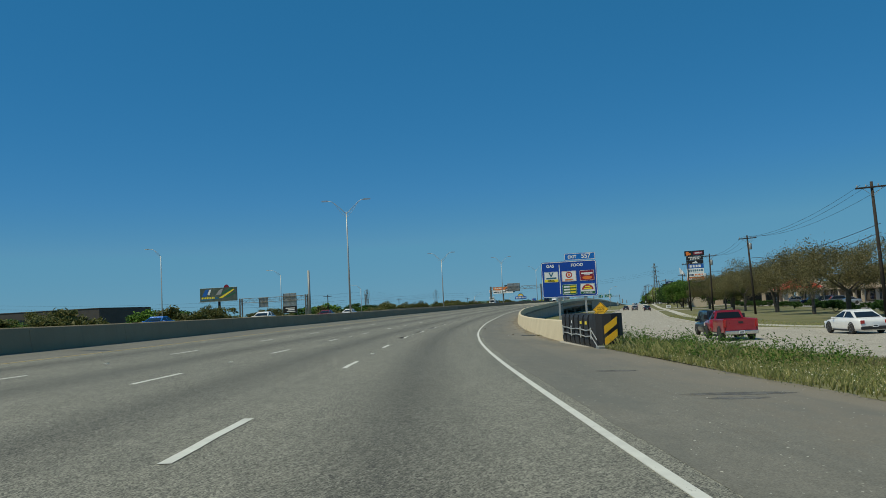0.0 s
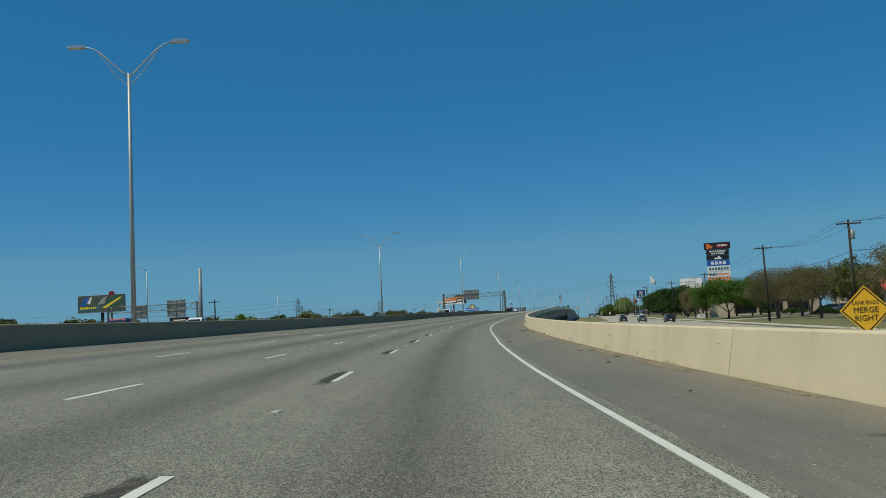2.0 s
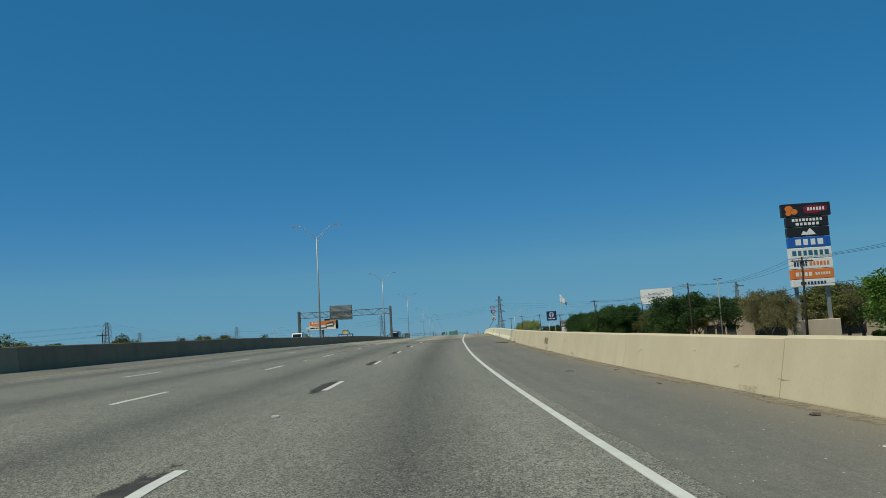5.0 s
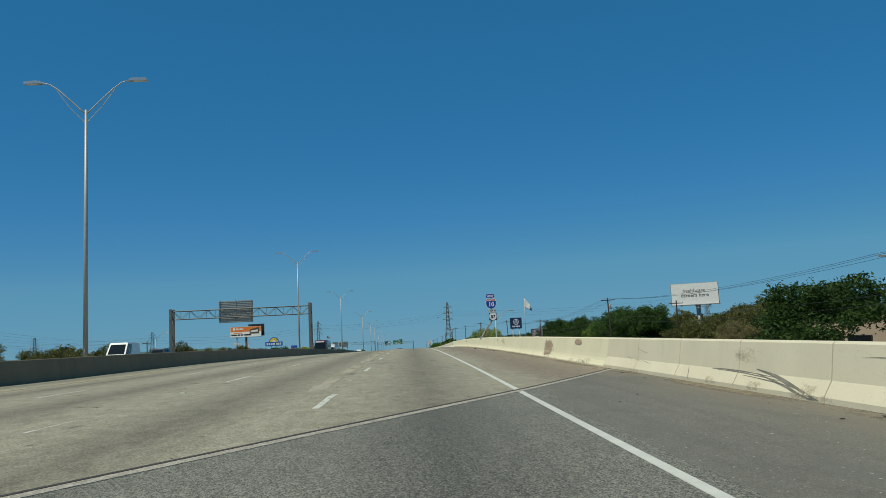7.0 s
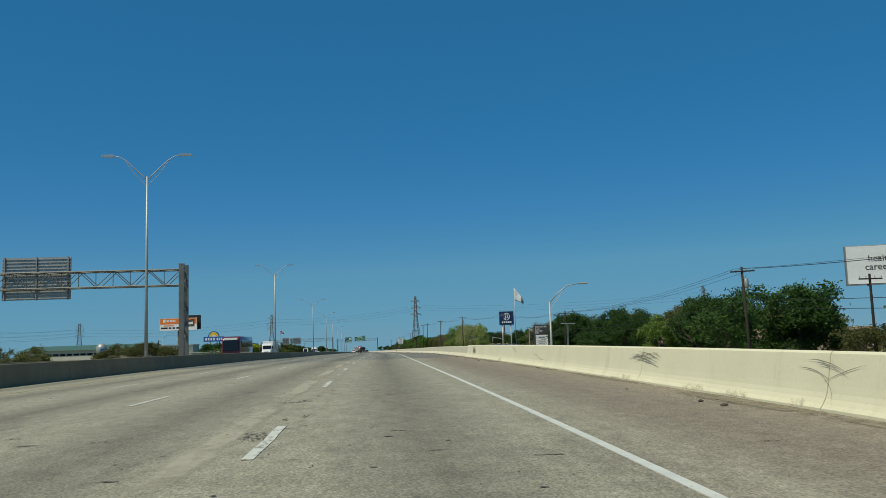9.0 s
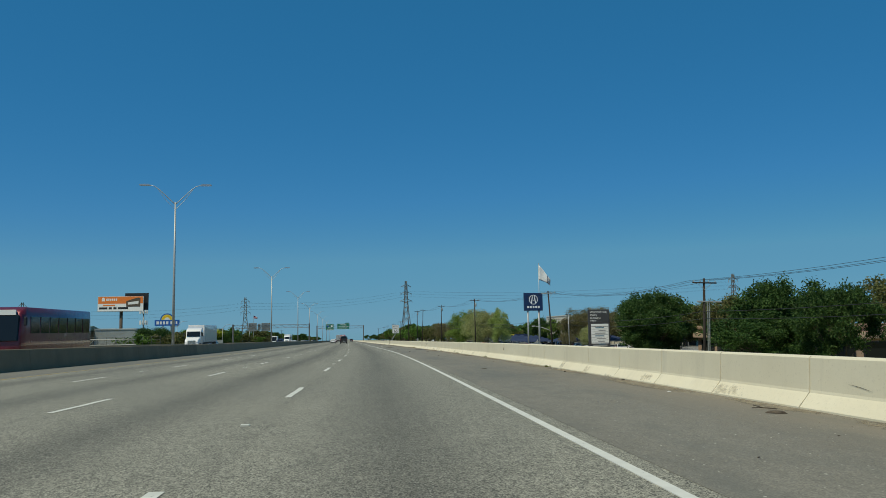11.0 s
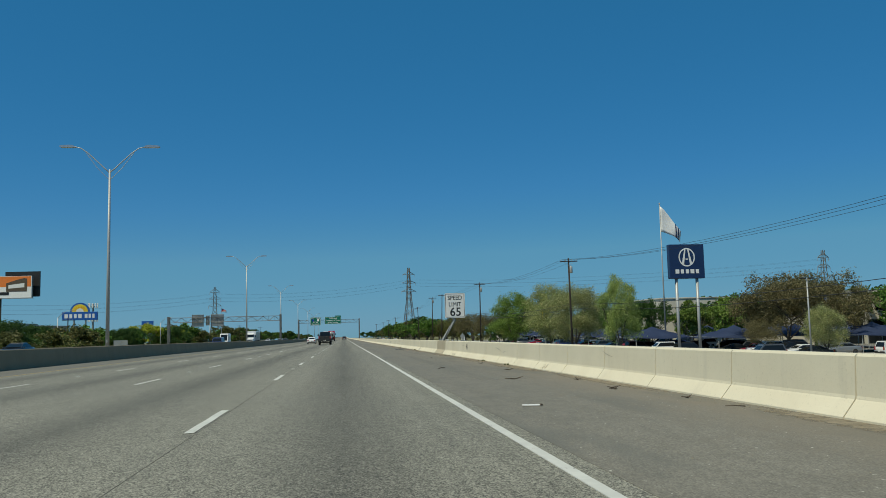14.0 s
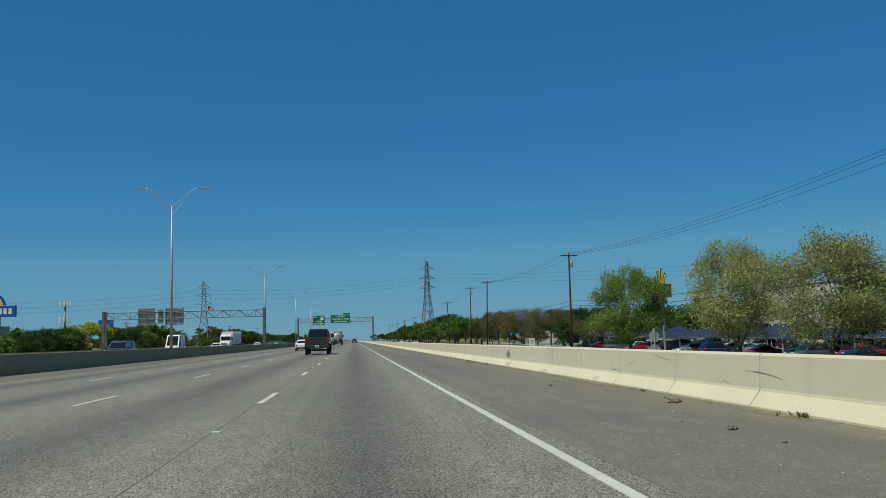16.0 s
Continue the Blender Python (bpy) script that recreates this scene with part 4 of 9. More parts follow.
tagged(strip("driveway", 28.78, 62, [-262, -252], 0.17, M["frontage"]), "pale concrete driveway into the shopping centre", "driveway", kind="structure")
tagged(strip("driveway_2", 28.78, 62, [4, 15], 0.17, M["frontage"]), "pale concrete driveway into the business park", "driveway", kind="structure")
tagged(strip("car_park_lawn", lambda y: fr_right(y) + 7.4, 56, list(np.arange(-470, -180, 20.0)), 0.125, M["lawn"]), "grass and bare ground under the trees by the car park", "grass", kind="structure")
tagged(strip("car_park", 55.9, 150, list(np.arange(-390, -180, 20.0)), 0.10, M["lot"]), "asphalt car park of the shopping centre", "car park", kind="structure")
tagged(strip("car_lot", 38.5, 140, list(np.arange(30, 340, 20.0)), 0.10, M["lot"]), "asphalt sales lot of a car dealer", "car park", kind="structure")
tagged(strip("side_street", -140, 150, [-182, -172, -160], 0.07, M["frontage"]), "concrete side street under the bridge", "road", kind="structure")

# gore: weedy bank between the shoulder's edge and the frontage road
g_s = stations(s_of(-600), S_WALL + 3, 3)
verts, faces = [], []
for s in g_s:
    p0 = road_at(s, WALL_R + 0.5, 0.0)
    for q in (0.0, 0.12, 0.4, 0.75, 1.0):
        xr = fr_left(p0.y) + 0.1
        z = p0.z * (1 - q) + (ground_z(p0.y) + 0.05) * q + (0.1 if 0 < q < 1 else 0.015) + 0.06 * noise.noise((q * 9, s * 0.3, 3))
        verts.append((p0.x * (1 - q) + xr * q, p0.y, z))
for i in range(len(g_s) - 1):
    for j in range(4):
        a = 5 * i + j
        faces.append((a, a + 1, a + 6, a + 5))
tagged(obj("gore_bank", verts, faces, M["ground"], smooth=True), "weedy bank between motorway and frontage road", "bank", kind="structure")

# ---- street lamps on the median ----
def lamp_arm(parent, side):
    curve = [(0, 0, 0), (side * 0.33, 0, 0.3), (side * 0.93, 0, 0.89), (side * 1.58, 0, 1.5), (side * 2.05, 0, 1.83), (side * 2.52, 0, 1.96)]
    part("arm", tube([(x, y, z + parent["yoke"]) for x, y, z in curve], [0.045, 0.045, 0.04, 0.04, 0.035, 0.03], 8), M["galv"], parent, smooth=True)
    part("stay", tube([(0, 0, parent["yoke"] - 0.55), (side * 0.93, 0, parent["yoke"] + 0.42), (side * 1.72, 0, parent["yoke"] + 1.54)], 0.022, 6), M["galv"], parent)
    bm = prism([(2.42, 1.88), (2.56, 2.03), (2.8, 2.07), (3.46, 2.03), (3.55, 1.96), (3.48, 1.89)], 0.34)
    bmesh.ops.transform(bm, matrix=Matrix.Translation((0, -0.17, parent["yoke"])) @ Matrix.Diagonal((side, 1, 1, 1)), verts=bm.verts)
    head = part("lamp_head", bm, M["lamp_grey"], parent, "grey flat lamp head")
    part("lens", box((side * 3.08, 0, parent["yoke"] + 1.895), (0.66, 0.24, 0.03)), M["lamp_clear"], head)


def street_lamp(x, y, top, base):
    e = thing("street_lamp", "tall galvanised street lamp with two arms on the median", "street lamp", pose(x, y, base, 0, 0, heading(s_of(y))), "median street lamps")
    h = top - base
    e["yoke"] = h
    part("pole", tube([(0, 0, 0), (0, 0, h * 0.5), (0, 0, h + 0.25)], [0.145, 0.115, 0.075], 12), M["galv"], e, smooth=True)
    part("base_plate", box((0, 0, 0.03), (0.5, 0.5, 0.06), bevel=0.01), M["galv"], e)
    part("footing", box((0, 0, -0.4), (0.7, 0.7, 0.82), bevel=0.04), M["median"], e, "concrete footing")
    part("hand_hole", box((0, -0.14, 0.9), (0.1, 0.03, 0.2), bevel=0.008), M["sign_back"], e)
    lamp_arm(e, 1)
    lamp_arm(e, -1)


for x, y, top in ((-8.0, -452, 15.2), (-15.1, -365.6, 15.3), (-22.4, -278.6, 12.9), (-21.6, -192.2, 16.0), (-20.1, -105.2, 15.9), (-19.1, -19.5, 15.1), (-17.0, 61.7, 12.9),
                  (-17.0, 146.8, 12.2), (-17.6, 233.2, 11.4), (-17.6, 319, 10.2), (-17.6, 405, 9.2), (-17.6, 491, 8.0), (-17.6, 577, 7.0)):
    street_lamp(x, y, top, road_at(s_of(y), -16.0, 0.4).z)


def single_lamp(x, y, base, h, side, reach=2.6, label="galvanised street lamp with one curved arm"):
    e = thing("street_lamp", label, "street lamp", pose(x, y, base), "roadside lamps")
    part("pole", tube([(0, 0, 0), (0, 0, h)], [0.12, 0.07], 10), M["galv"], e, smooth=True)
    part("base_plate", box((0, 0, 0.03), (0.4, 0.4, 0.06)), M["galv"], e)
    pts = [(0, 0, h - 0.1), (side * reach * 0.3, 0, h + 0.75), (side * reach * 0.62, 0, h + 1.32), (side * reach, 0, h + 1.45)]
    part("arm", tube(pts, [0.05, 0.045, 0.04, 0.035], 8), M["galv"], e, smooth=True)
    part("stay", tube([(0, 0, h - 0.7), (side * reach * 0.5, 0, h + 1.05)], 0.02, 6), M["galv"], e)
    part("lamp_head", box((side * (reach + 0.3), 0, h + 1.45), (0.75, 0.3, 0.13), bevel=0.04), M["sign_back"], e)


single_lamp(12.1, -104.6, ground_z(-104.6), 8.2, 1)
single_lamp(-62.3, -338, ground_z(-338), 15.8, -1, 2.6)
single_lamp(-74.0, -260, ground_z(-260), 15.4, -1, 3.6)
single_lamp(-78, -180, ground_z(-180), 13.0, -1, 3.0)
for x, y, h in ((-62, -40, 9), (-60, 70, 9), (-58, 175, 9), (-56, 260, 9), (-54, 340, 9)):
    single_lamp(x, y, ground_z(y), h, 1)


def lot_light(x, y, h, mat="dull_steel", label="dark car park light pole with a flat head"):
    e = thing("lot_light", label, "street lamp", pose(x, y, ground_z(y)), "lot lights")
    part("pole", tube([(0, 0, 0), (0, 0, h)], [0.1, 0.07], 8), M[mat], e, smooth=True)
    part("base", tube([(0, 0, 0), (0, 0, 0.7)], 0.28, 12), M["kerb"], e, "round concrete base")
    part("lamp_head", box((-0.4, 0, h), (0.6, 0.35, 0.12), bevel=0.03), M["trim"], e)
    part("lamp_head", box((0.4, 0, h), (0.6, 0.35, 0.12), bevel=0.03), M["trim"], e)


for x, y, h in ((41.2, -171.3, 11.0), (57.5, -135.2, 11.2), (58, 240, 8.5), (64, 275, 8.5), (50, 262, 8), (72, 300, 8.5), (58, 330, 8.5), (60, -330, 9), (62, -290, 9)):
    lot_light(x, y, h)
lot_light(48.5, 80.6, 8.9, "galv", "pale steel light pole in the sales lot")


# ---- sign gantries ----
def truss(parent, x0, x1, z0, z1, y0, y1, bay, mat):
    n = max(2, round(abs(x1 - x0) / bay))
    xs = [x0 + (x1 - x0) * k / n for k in range(n + 1)]
    for y in (y0, y1):
        for z in (z0, z1):
            part("chord", tube([(x0, y, z), (x1, y, z)], 0.075, 6), mat, parent)
    for k in range(n):
        for y in (y0, y1):
            a, b = ((z0, z1) if k % 2 else (z1, z0))
            part("web", tube([(xs[k], y, a), (xs[k + 1], y, b)], 0.04, 5), mat, parent)
        part("web", tube([(xs[k], y0, z1), (xs[k + 1], y1, z1)], 0.03, 5), mat, parent)
        part("web", tube([(xs[k], y0, z0), (xs[k], y0, z1)], 0.035, 5), mat, parent)


def gantry_leg(parent, x, z0, z1, y0, y1, mat):
    for y in (y0 - 0.25, y1 + 0.25):
        part("leg", box((x, y, (z0 + z1) / 2), (0.46, 0.26, z1 - z0), bevel=0.02), mat, parent)
    n = 7
    for k in range(n):
        a, b = z0 + (z1 - z0) * k / n, z0 + (z1 - z0) * (k + 1) / n
        ya, yb = ((y0 - 0.25, y1 + 0.25) if k % 2 else (y1 + 0.25, y0 - 0.25))
        part("leg_brace", tube([(x, ya, a), (x, yb, b)], 0.06, 5), mat, parent)
    part("footing", box((x, (y0 + y1) / 2, z0 - 0.5), (1.0, 2.6, 1.4), bevel=0.05), M["median"], parent, "concrete footing")


def sign_back(parent, x0, x1, z0, z1, y):
    p = part("sign_panel", box(((x0 + x1) / 2, y, (z0 + z1) / 2), (x1 - x0, 0.04, z1 - z0)), M["sign_back"], parent, "bare aluminium back of a sign")
    n = max(7, round((z1 - z0) / 0.3))
    for k in range(n):
        z = z0 + (z1 - z0) * (k + 0.5) / n
        part("stiffener", box(((x0 + x1) / 2, y - 0.05, z), (x1 - x0 - 0.04, 0.07, 0.1)), M["galv"], p)
    for x in (x0 + (x1 - x0) * 0.04, (x0 + x1) / 2, x1 - (x1 - x0) * 0.04):
        part("upright", box((x, y - 0.12, (z0 + z1) / 2), (0.1, 0.1, z1 - z0 + 0.1)), M["dull_steel"], p)


g1 = thing("sign_gantry", "grey steel truss gantry over the opposite carriageway, sign seen from behind", "gantry", pose(0, -96, 0), "sign gantries")
truss(g1, -42.7, -19.3, 8.1, 9.5, -0.6, 0.6, 1.5, M["gantry_steel"])
gantry_leg(g1, -42.9, ground_z(-96), 9.9, -0.6, 0.6, M["gantry_steel"])
gantry_leg(g1, -19.2, 1.2, 10.0, -0.6, 0.6, M["gantry_steel"])
sign_back(g1, -35.1, -29.2, 7.2, 11.0, 0.85)
g2 = thing("sign_gantry", "grey steel truss gantry over the opposite carriageway, signs seen from behind", "gantry", pose(0, 232, 0), "sign gantries")
truss(g2, -47.6, -17.7, 3.6, 4.9, -0.6, 0.6, 1.6, M["gantry_steel"])
gantry_leg(g2, -47.8, ground_z(232), 5.2, -0.6, 0.6, M["gantry_steel"])
gantry_leg(g2, -17.6, -2.9, 5.3, -0.6, 0.6, M["gantry_steel"])
sign_back(g2, -41.8, -38.6, 2.4, 5.7, 0.85)
sign_back(g2, -38.0, -37.0, 2.7, 5.4, 0.85)
sign_back(g2, -36.7, -33.2, 2.4, 5.7, 0.85)
g4 = thing("sign_gantry", "grey steel truss gantry beyond the opposite road, signs seen from behind", "gantry", pose(0, -216, 0), "sign gantries")
truss(g4, -109, -85, 6.4, 7.9, -0.6, 0.6, 1.6, M["gantry_steel"])
gantry_leg(g4, -85, ground_z(-216), 8.2, -0.6, 0.6, M["gantry_steel"])
gantry_leg(g4, -109.3, ground_z(-216), 8.0, -0.6, 0.6, M["gantry_steel"])
sign_back(g4, -94, -89, 4.6, 8.9, 0.85)
sign_back(g4, -103, -99.5, 4.6, 7.9, 0.85)


def green_sign(parent, x0, x1, z0, z1, y, lines, tab=None):
    p = part("sign_panel", prism(rounded(x1 - x0, z1 - z0, 0.2, 3, (x0 + x1) / 2, (z0 + z1) / 2), 0.05, Matrix.Translation((0, y, 0))), M["green"], parent, "green direction sign with white lettering")
    b = bmesh.new()
    for z in (z0 + 0.08, z1 - 0.08):
        bm_box(b, ((x0 + x1) / 2, y - 0.008, z), (x1 - x0 - 0.3, 0.01, 0.06))
    for x in (x0 + 0.08, x1 - 0.08):
        bm_box(b, (x, y - 0.008, (z0 + z1) / 2), (0.06, 0.01, z1 - z0 - 0.3))
    part("border", b, M["sign_white"], p)
    for k, (words, size) in enumerate(lines):
        z = z1 - (z1 - z0) * (k + 0.75) / (len(lines) + 0.5)
        lettering(words, size, M["sign_white"], p, ((x0 + x1) / 2, y - 0.01, z), 1, 0.012)
    return p


g3 = thing("sign_gantry", "grey steel truss gantry carrying two green direction signs", "gantry", pose(0, 352, 0), "sign gantries")
truss(g3, -19, 3.9, 3.4, 4.7, -0.6, 0.6, 1.6, M["gantry_steel"])
gantry_leg(g3, -19.1, -4.4, 5.0, -0.6, 0.6, M["gantry_steel"])
gantry_leg(g3, 6.4, -4.6, 5.0, -0.6, 0.6, M["gantry_steel"])
truss(g3, 3.9, 6.3, 3.4, 4.7, -0.6, 0.6, 1.2, M["gantry_steel"])
ga = green_sign(g3, -14.2, -9.9, 2.4, 5.8, -0.95, (("West       North", 0.55), ("", 0.5), ("El Paso", 0.7), ("San Angelo", 0.7)))
part("shield", prism(rounded(0.95, 0.95, 0.4, 4, -13.1, 4.55), 0.012, Matrix.Translation((0, -0.975, 0))), M["blue"], ga, "blue route shield")
part("shield", prism(rounded(0.95, 0.9, 0.3, 4, -11.0, 4.55), 0.012, Matrix.Translation((0, -0.975, 0))), M["sign_white"], ga, "white route shield")
gb = green_sign(g3, -8.1, -1.3, 2.9, 5.9, -0.95, (("UTSA Blvd", 0.72), ("University of Texas", 0.72), ("at San Antonio", 0.72)))
part("exit_tab", box((-2.6, -0.93, 6.15), (2.4, 0.05, 0.5)), M["green"], gb)


# ---- signs beside our lanes ----
def frame_border(w, h, r, t, x0, z0, y, mat, parent, name="border"):
    """A rounded ring on a sign's face."""
    outer, inner = rounded(w, h, r, 4, x0, z0), rounded(w - 2 * t, h - 2 * t, max(0.01, r - t), 4, x0, z0)
    k = len(outer)
    verts = [(x, y, z) for x, z in outer + inner]
    return obj(name, verts, [(i, (i + 1) % k, k + (i + 1) % k, k + i) for i in range(k)], mat, parent)


def panel(w, h, r, x0, z0, y, mat, parent, name="panel", label="", depth=0.012):
    return part(name, prism(rounded(w, h, r, 4, x0, z0), depth, Matrix.Translation((0, y, 0))), mat, parent, label)


def disc(cx, cz, rx, rz, y, mat, parent, name="emblem", a0=0, a1=360, depth=0.006, label=""):
    pts = [(cx + rx * math.cos(radians(a0 + (a1 - a0) * k / 24)), cz + rz * math.sin(radians(a0 + (a1 - a0) * k / 24))) for k in range(24 + (a1 - a0 < 360))]
    return part(name, prism(pts, depth, Matrix.Translation((0, y, 0))), mat, parent, label)


es = thing("service_sign", "large blue roadside services sign on two grey steel posts", "road sign", pose(18.28, -398.9, -0.22) @ Matrix.Diagonal((1.083, 1, 1.05, 1)))
zb = ground_z(-400.7)
board = panel(4.66, 3.15, 0.22, 0, 3.43, 0, M["blue"], es, "board", "blue board with white border", 0.05)
frame_border(4.6, 3.09, 0.2, 0.05, 0, 3.43, -0.004, M["sign_white"], board)
tabp = panel(2.6, 0.62, 0.05, 0.98, 5.36, 0.0, M["blue_tab"], es, "exit_tab", "lighter blue exit tab", 0.05)
frame_border(2.56, 0.58, 0.05, 0.035, 0.98, 5.36, -0.004, M["sign_white"], tabp)
lettering("EXIT", 0.36, M["sign_white"], tabp, (0.35, -0.008, 5.34), 1.0, 0.012)
lettering("557", 0.52, M["sign_white"], tabp, (1.5, -0.008, 5.36), 1.0, 0.014)
lettering("GAS", 0.36, M["sign_white"], board, (-1.55, -0.008, 4.62), 1.0, 0.012)
lettering("FOOD", 0.36, M["sign_white"], board, (0.72, -0.008, 4.62), 1.0, 0.012)
bars("divider", M["sign_white"], board, -0.006, ((-0.78, 3.45, 0.06, 2.55),))
px = ((-1.5, 3.68, 1.2, 0.92), (0.0, 3.68, 1.22, 0.92), (1.5, 3.68, 1.22, 0.92), (0.0, 2.52, 1.22, 0.92), (1.5, 2.52, 1.22, 0.92))
cards = []
for (x, z, w, h), mat, rim in zip(px, ("sign_white", "sign_white", "maroon", "dk_green", "sign_white"), ("teal", "sign_red", "sign_white", "sign_white", "sign_black")):
    c = panel(w, h, 0.06, x, z, -0.018, M[mat], board, "logo_card")
    frame_border(w - 0.04, h - 0.04, 0.05, 0.022, x, z, -0.021, M[rim], c, "rim")
    cards.append(c)
part("emblem", prism([(-1.72, 4.06), (-1.58, 4.06), (-1.5, 3.84), (-1.42, 4.06), (-1.28, 4.06), (-1.45, 3.72), (-1.55, 3.72)], 0.004, Matrix.Translation((0, -0.024, 0))), M["teal"], cards[0])
bars("word_bar", M["teal"], cards[0], -0.024, ((-1.5, 3.58, 0.85, 0.13),))
panel(1.14, 0.21, 0.03, -1.5, 3.36, -0.022, M["sun_yellow"], cards[0], "yellow_band", "", 0.004)
lettering("DIESEL", 0.19, M["sign_black"], cards[0], (-1.5, -0.026, 3.355), 1.0, 0.006)
disc(0.0, 3.8, 0.27, 0.27, -0.022, M["sign_red"], cards[1])
disc(0.0, 3.8, 0.17, 0.17, -0.026, M["sign_white"], cards[1])
disc(0.0, 3.81, 0.09, 0.12, -0.031, M["orange"], cards[1])
bars("word_bar", M["orange"], cards[1], -0.024, ((0.0, 3.38, 0.68, 0.12),))
bars("word_bar", M["sign_white"], cards[2], -0.024, ((1.5, 3.86, 0.95, 0.13), (1.5, 3.72, 0.5, 0.045)))
disc(1.52, 3.48, 0.42, 0.15, -0.022, M["orange"], cards[2])
bars("word_bar", M["sign_white"], cards[3], -0.024, [(-0.24, 2.52 + q, 0.5, 0.14) for q in (0.25, 0, -0.25)])
bars("word_bar", M["sun_yellow"], cards[3], -0.024, [(0.27, 2.52 + q, 0.46, 0.14) for q in (0.25, 0, -0.25)])
disc(1.5, 2.44, 0.48, 0.46, -0.022, M["sign_red"], cards[4], a0=0, a1=180)
bars("word_bar", M["sun_yellow"], cards[4], -0.03, ((1.5, 2.7, 0.42, 0.1), (1.5, 2.53, 0.66, 0.12)))
panel(1.16, 0.2, 0.03, 1.5, 2.19, -0.022, M["dk_green"], cards[4], "green_band", "", 0.004)
lettering("24 HOURS", 0.16, M["sign_white"], cards[4], (1.5, -0.026, 2.185), 1.0, 0.006)
for x in (-0.95, 1.28):
    part("post", box((x, 0.16, (zb + 1.9) / 2), (0.16, 0.2, 1.9 - zb)), M["galv"], es, "grey steel post")
    part("upper_post", box((x, 0.16, 3.4), (0.12, 0.16, 3.1)), M["dull_steel"], es)
    part("hinge_plate", box((x, 0.05, 1.75), (0.2, 0.03, 0.4)), M["dull_steel"], es)

dm = thing("warning_sign", "yellow diamond lane-end warning sign beside the frontage road", "road sign", pose(19.87, -374.9, 0.17))
part("board", prism([(0, 0.92), (0.92, 0), (0, -0.92), (-0.92, 0)], 0.03), M["sign_yellow"], dm)
k_ = ((0, 0.86), (0.86, 0), (0, -0.86), (-0.86, 0)), ((0, 0.8), (0.8, 0), (0, -0.8), (-0.8, 0))
obj("border", [(x, -0.004, z) for r in k_ for x, z in r], [(i, (i + 1) % 4, 4 + (i + 1) % 4, 4 + i) for i in range(4)], M["sign_black"], dm)
lettering("LANE ENDS", 0.2, M["sign_black"], dm, (0, -0.008, 0.28), 0.9, -0.002)
lettering("MERGE", 0.3, M["sign_black"], dm, (0, -0.008, 0.0), 0.95, 0.0)
lettering("RIGHT", 0.3, M["sign_black"], dm, (0, -0.008, -0.3), 0.95, 0.0)
part("post", tube([(0, 0.06, ground_z(-375) - 0.3), (0, 0.06, -0.1)], 0.045, 8), M["galv"], dm)

dn = thing("warning_sign", "small yellow diamond warning sign beside the frontage road", "road sign", pose(15.0, -289, -1.8))
part("board", prism([(0, 0.6), (0.6, 0), (0, -0.6), (-0.6, 0)], 0.03), M["sign_yellow"], dn)
bars("arrow", M["sign_black"], dn, -0.005, ((-0.12, 0.02, 0.09, 0.5), (0.14, -0.05, 0.09, 0.35)))
part("post", tube([(0, 0.06, ground_z(-289) + 1.6), (0, 0.06, 0)], 0.04, 8), M["galv"], dn)


def bent_post(parent, foot, knee, top, w=0.14):
    part("post", tube([foot, knee, top], w * 0.62, 4), M["dull_steel"], parent, "bent square steel post bolted to the barrier")
    part("foot_plate", box(foot, (0.3, 0.06, 0.34)), M["dull_steel"], parent)


rs = thing("route_sign", "route marker assembly with interstate and highway shields on a bent post", "road sign", pose(3.65, -172.1, 1.33) @ Matrix.Diagonal((0.825, 0.825, 0.825, 1)))
bent_post(rs, (-1.05, 0.12, 0.95), (0.1, 0.12, 2.65), (0.16, 0.12, 5.2))
wp = panel(0.9, 0.44, 0.05, 0.0, 5.08, 0, M["blue"], rs, "direction_plate", "blue plate", 0.02)
frame_border(0.88, 0.42, 0.05, 0.022, 0, 5.08, -0.004, M["sign_white"], wp)
lettering("WEST", 0.27, M["sign_white"], wp, (0, -0.007, 5.07), 0.95, 0.008)


def shield(cx, cz, w, h):
    half = [(0, 0.5), (0.12, 0.47), (0.25, 0.5), (0.36, 0.47), (0.44, 0.38), (0.5, 0.16), (0.49, -0.06), (0.43, -0.24), (0.3, -0.39), (0.14, -0.47), (0, -0.5)]
    pts = half + [(-x, z) for x, z in half[-2:0:-1]]
    return [(cx + x * w, cz + z * h) for x, z in pts]


iw = part("interstate_shield", prism(shield(0.06, 4.3, 1.08, 1.06), 0.02), M["sign_white"], rs, "red and blue interstate shield")
part("shield_field", prism(shield(0.06, 4.3, 1.0, 0.98), 0.004, Matrix.Translation((0, -0.006, 0))), M["blue"], iw)
part("red_band", prism([(0.06 + x, z) for x, z in ((-0.47, 4.58), (-0.42, 4.72), (-0.24, 4.77), (0.0, 4.75), (0.24, 4.77), (0.42, 4.72), (0.47, 4.58))], 0.004, Matrix.Translation((0, -0.011, 0))), M["sign_red"], iw)
bars("white_rule", M["sign_white"], iw, -0.012, ((0.06, 4.575, 0.96, 0.02),))
lettering("INTERSTATE", 0.15, M["sign_white"], iw, (0.06, -0.016, 4.66), 0.85, 0.004)
lettering("10", 0.6, M["sign_white"], iw, (0.08, -0.012, 4.22), 1.0, 0.012)
np_ = panel(0.72, 0.34, 0.04, 0.14, 3.58, 0, M["sign_white"], rs, "direction_plate", "white plate", 0.02)
frame_border(0.68, 0.3, 0.03, 0.018, 0.14, 3.58, -0.004, M["sign_black"], np_)
lettering("NORTH", 0.24, M["sign_black"], np_, (0.14, -0.006, 3.575), 0.85, 0.004)
up = panel(0.76, 0.74, 0.03, 0.18, 3.0, 0, M["sign_black"], rs, "highway_shield", "black plate with white shield", 0.02)
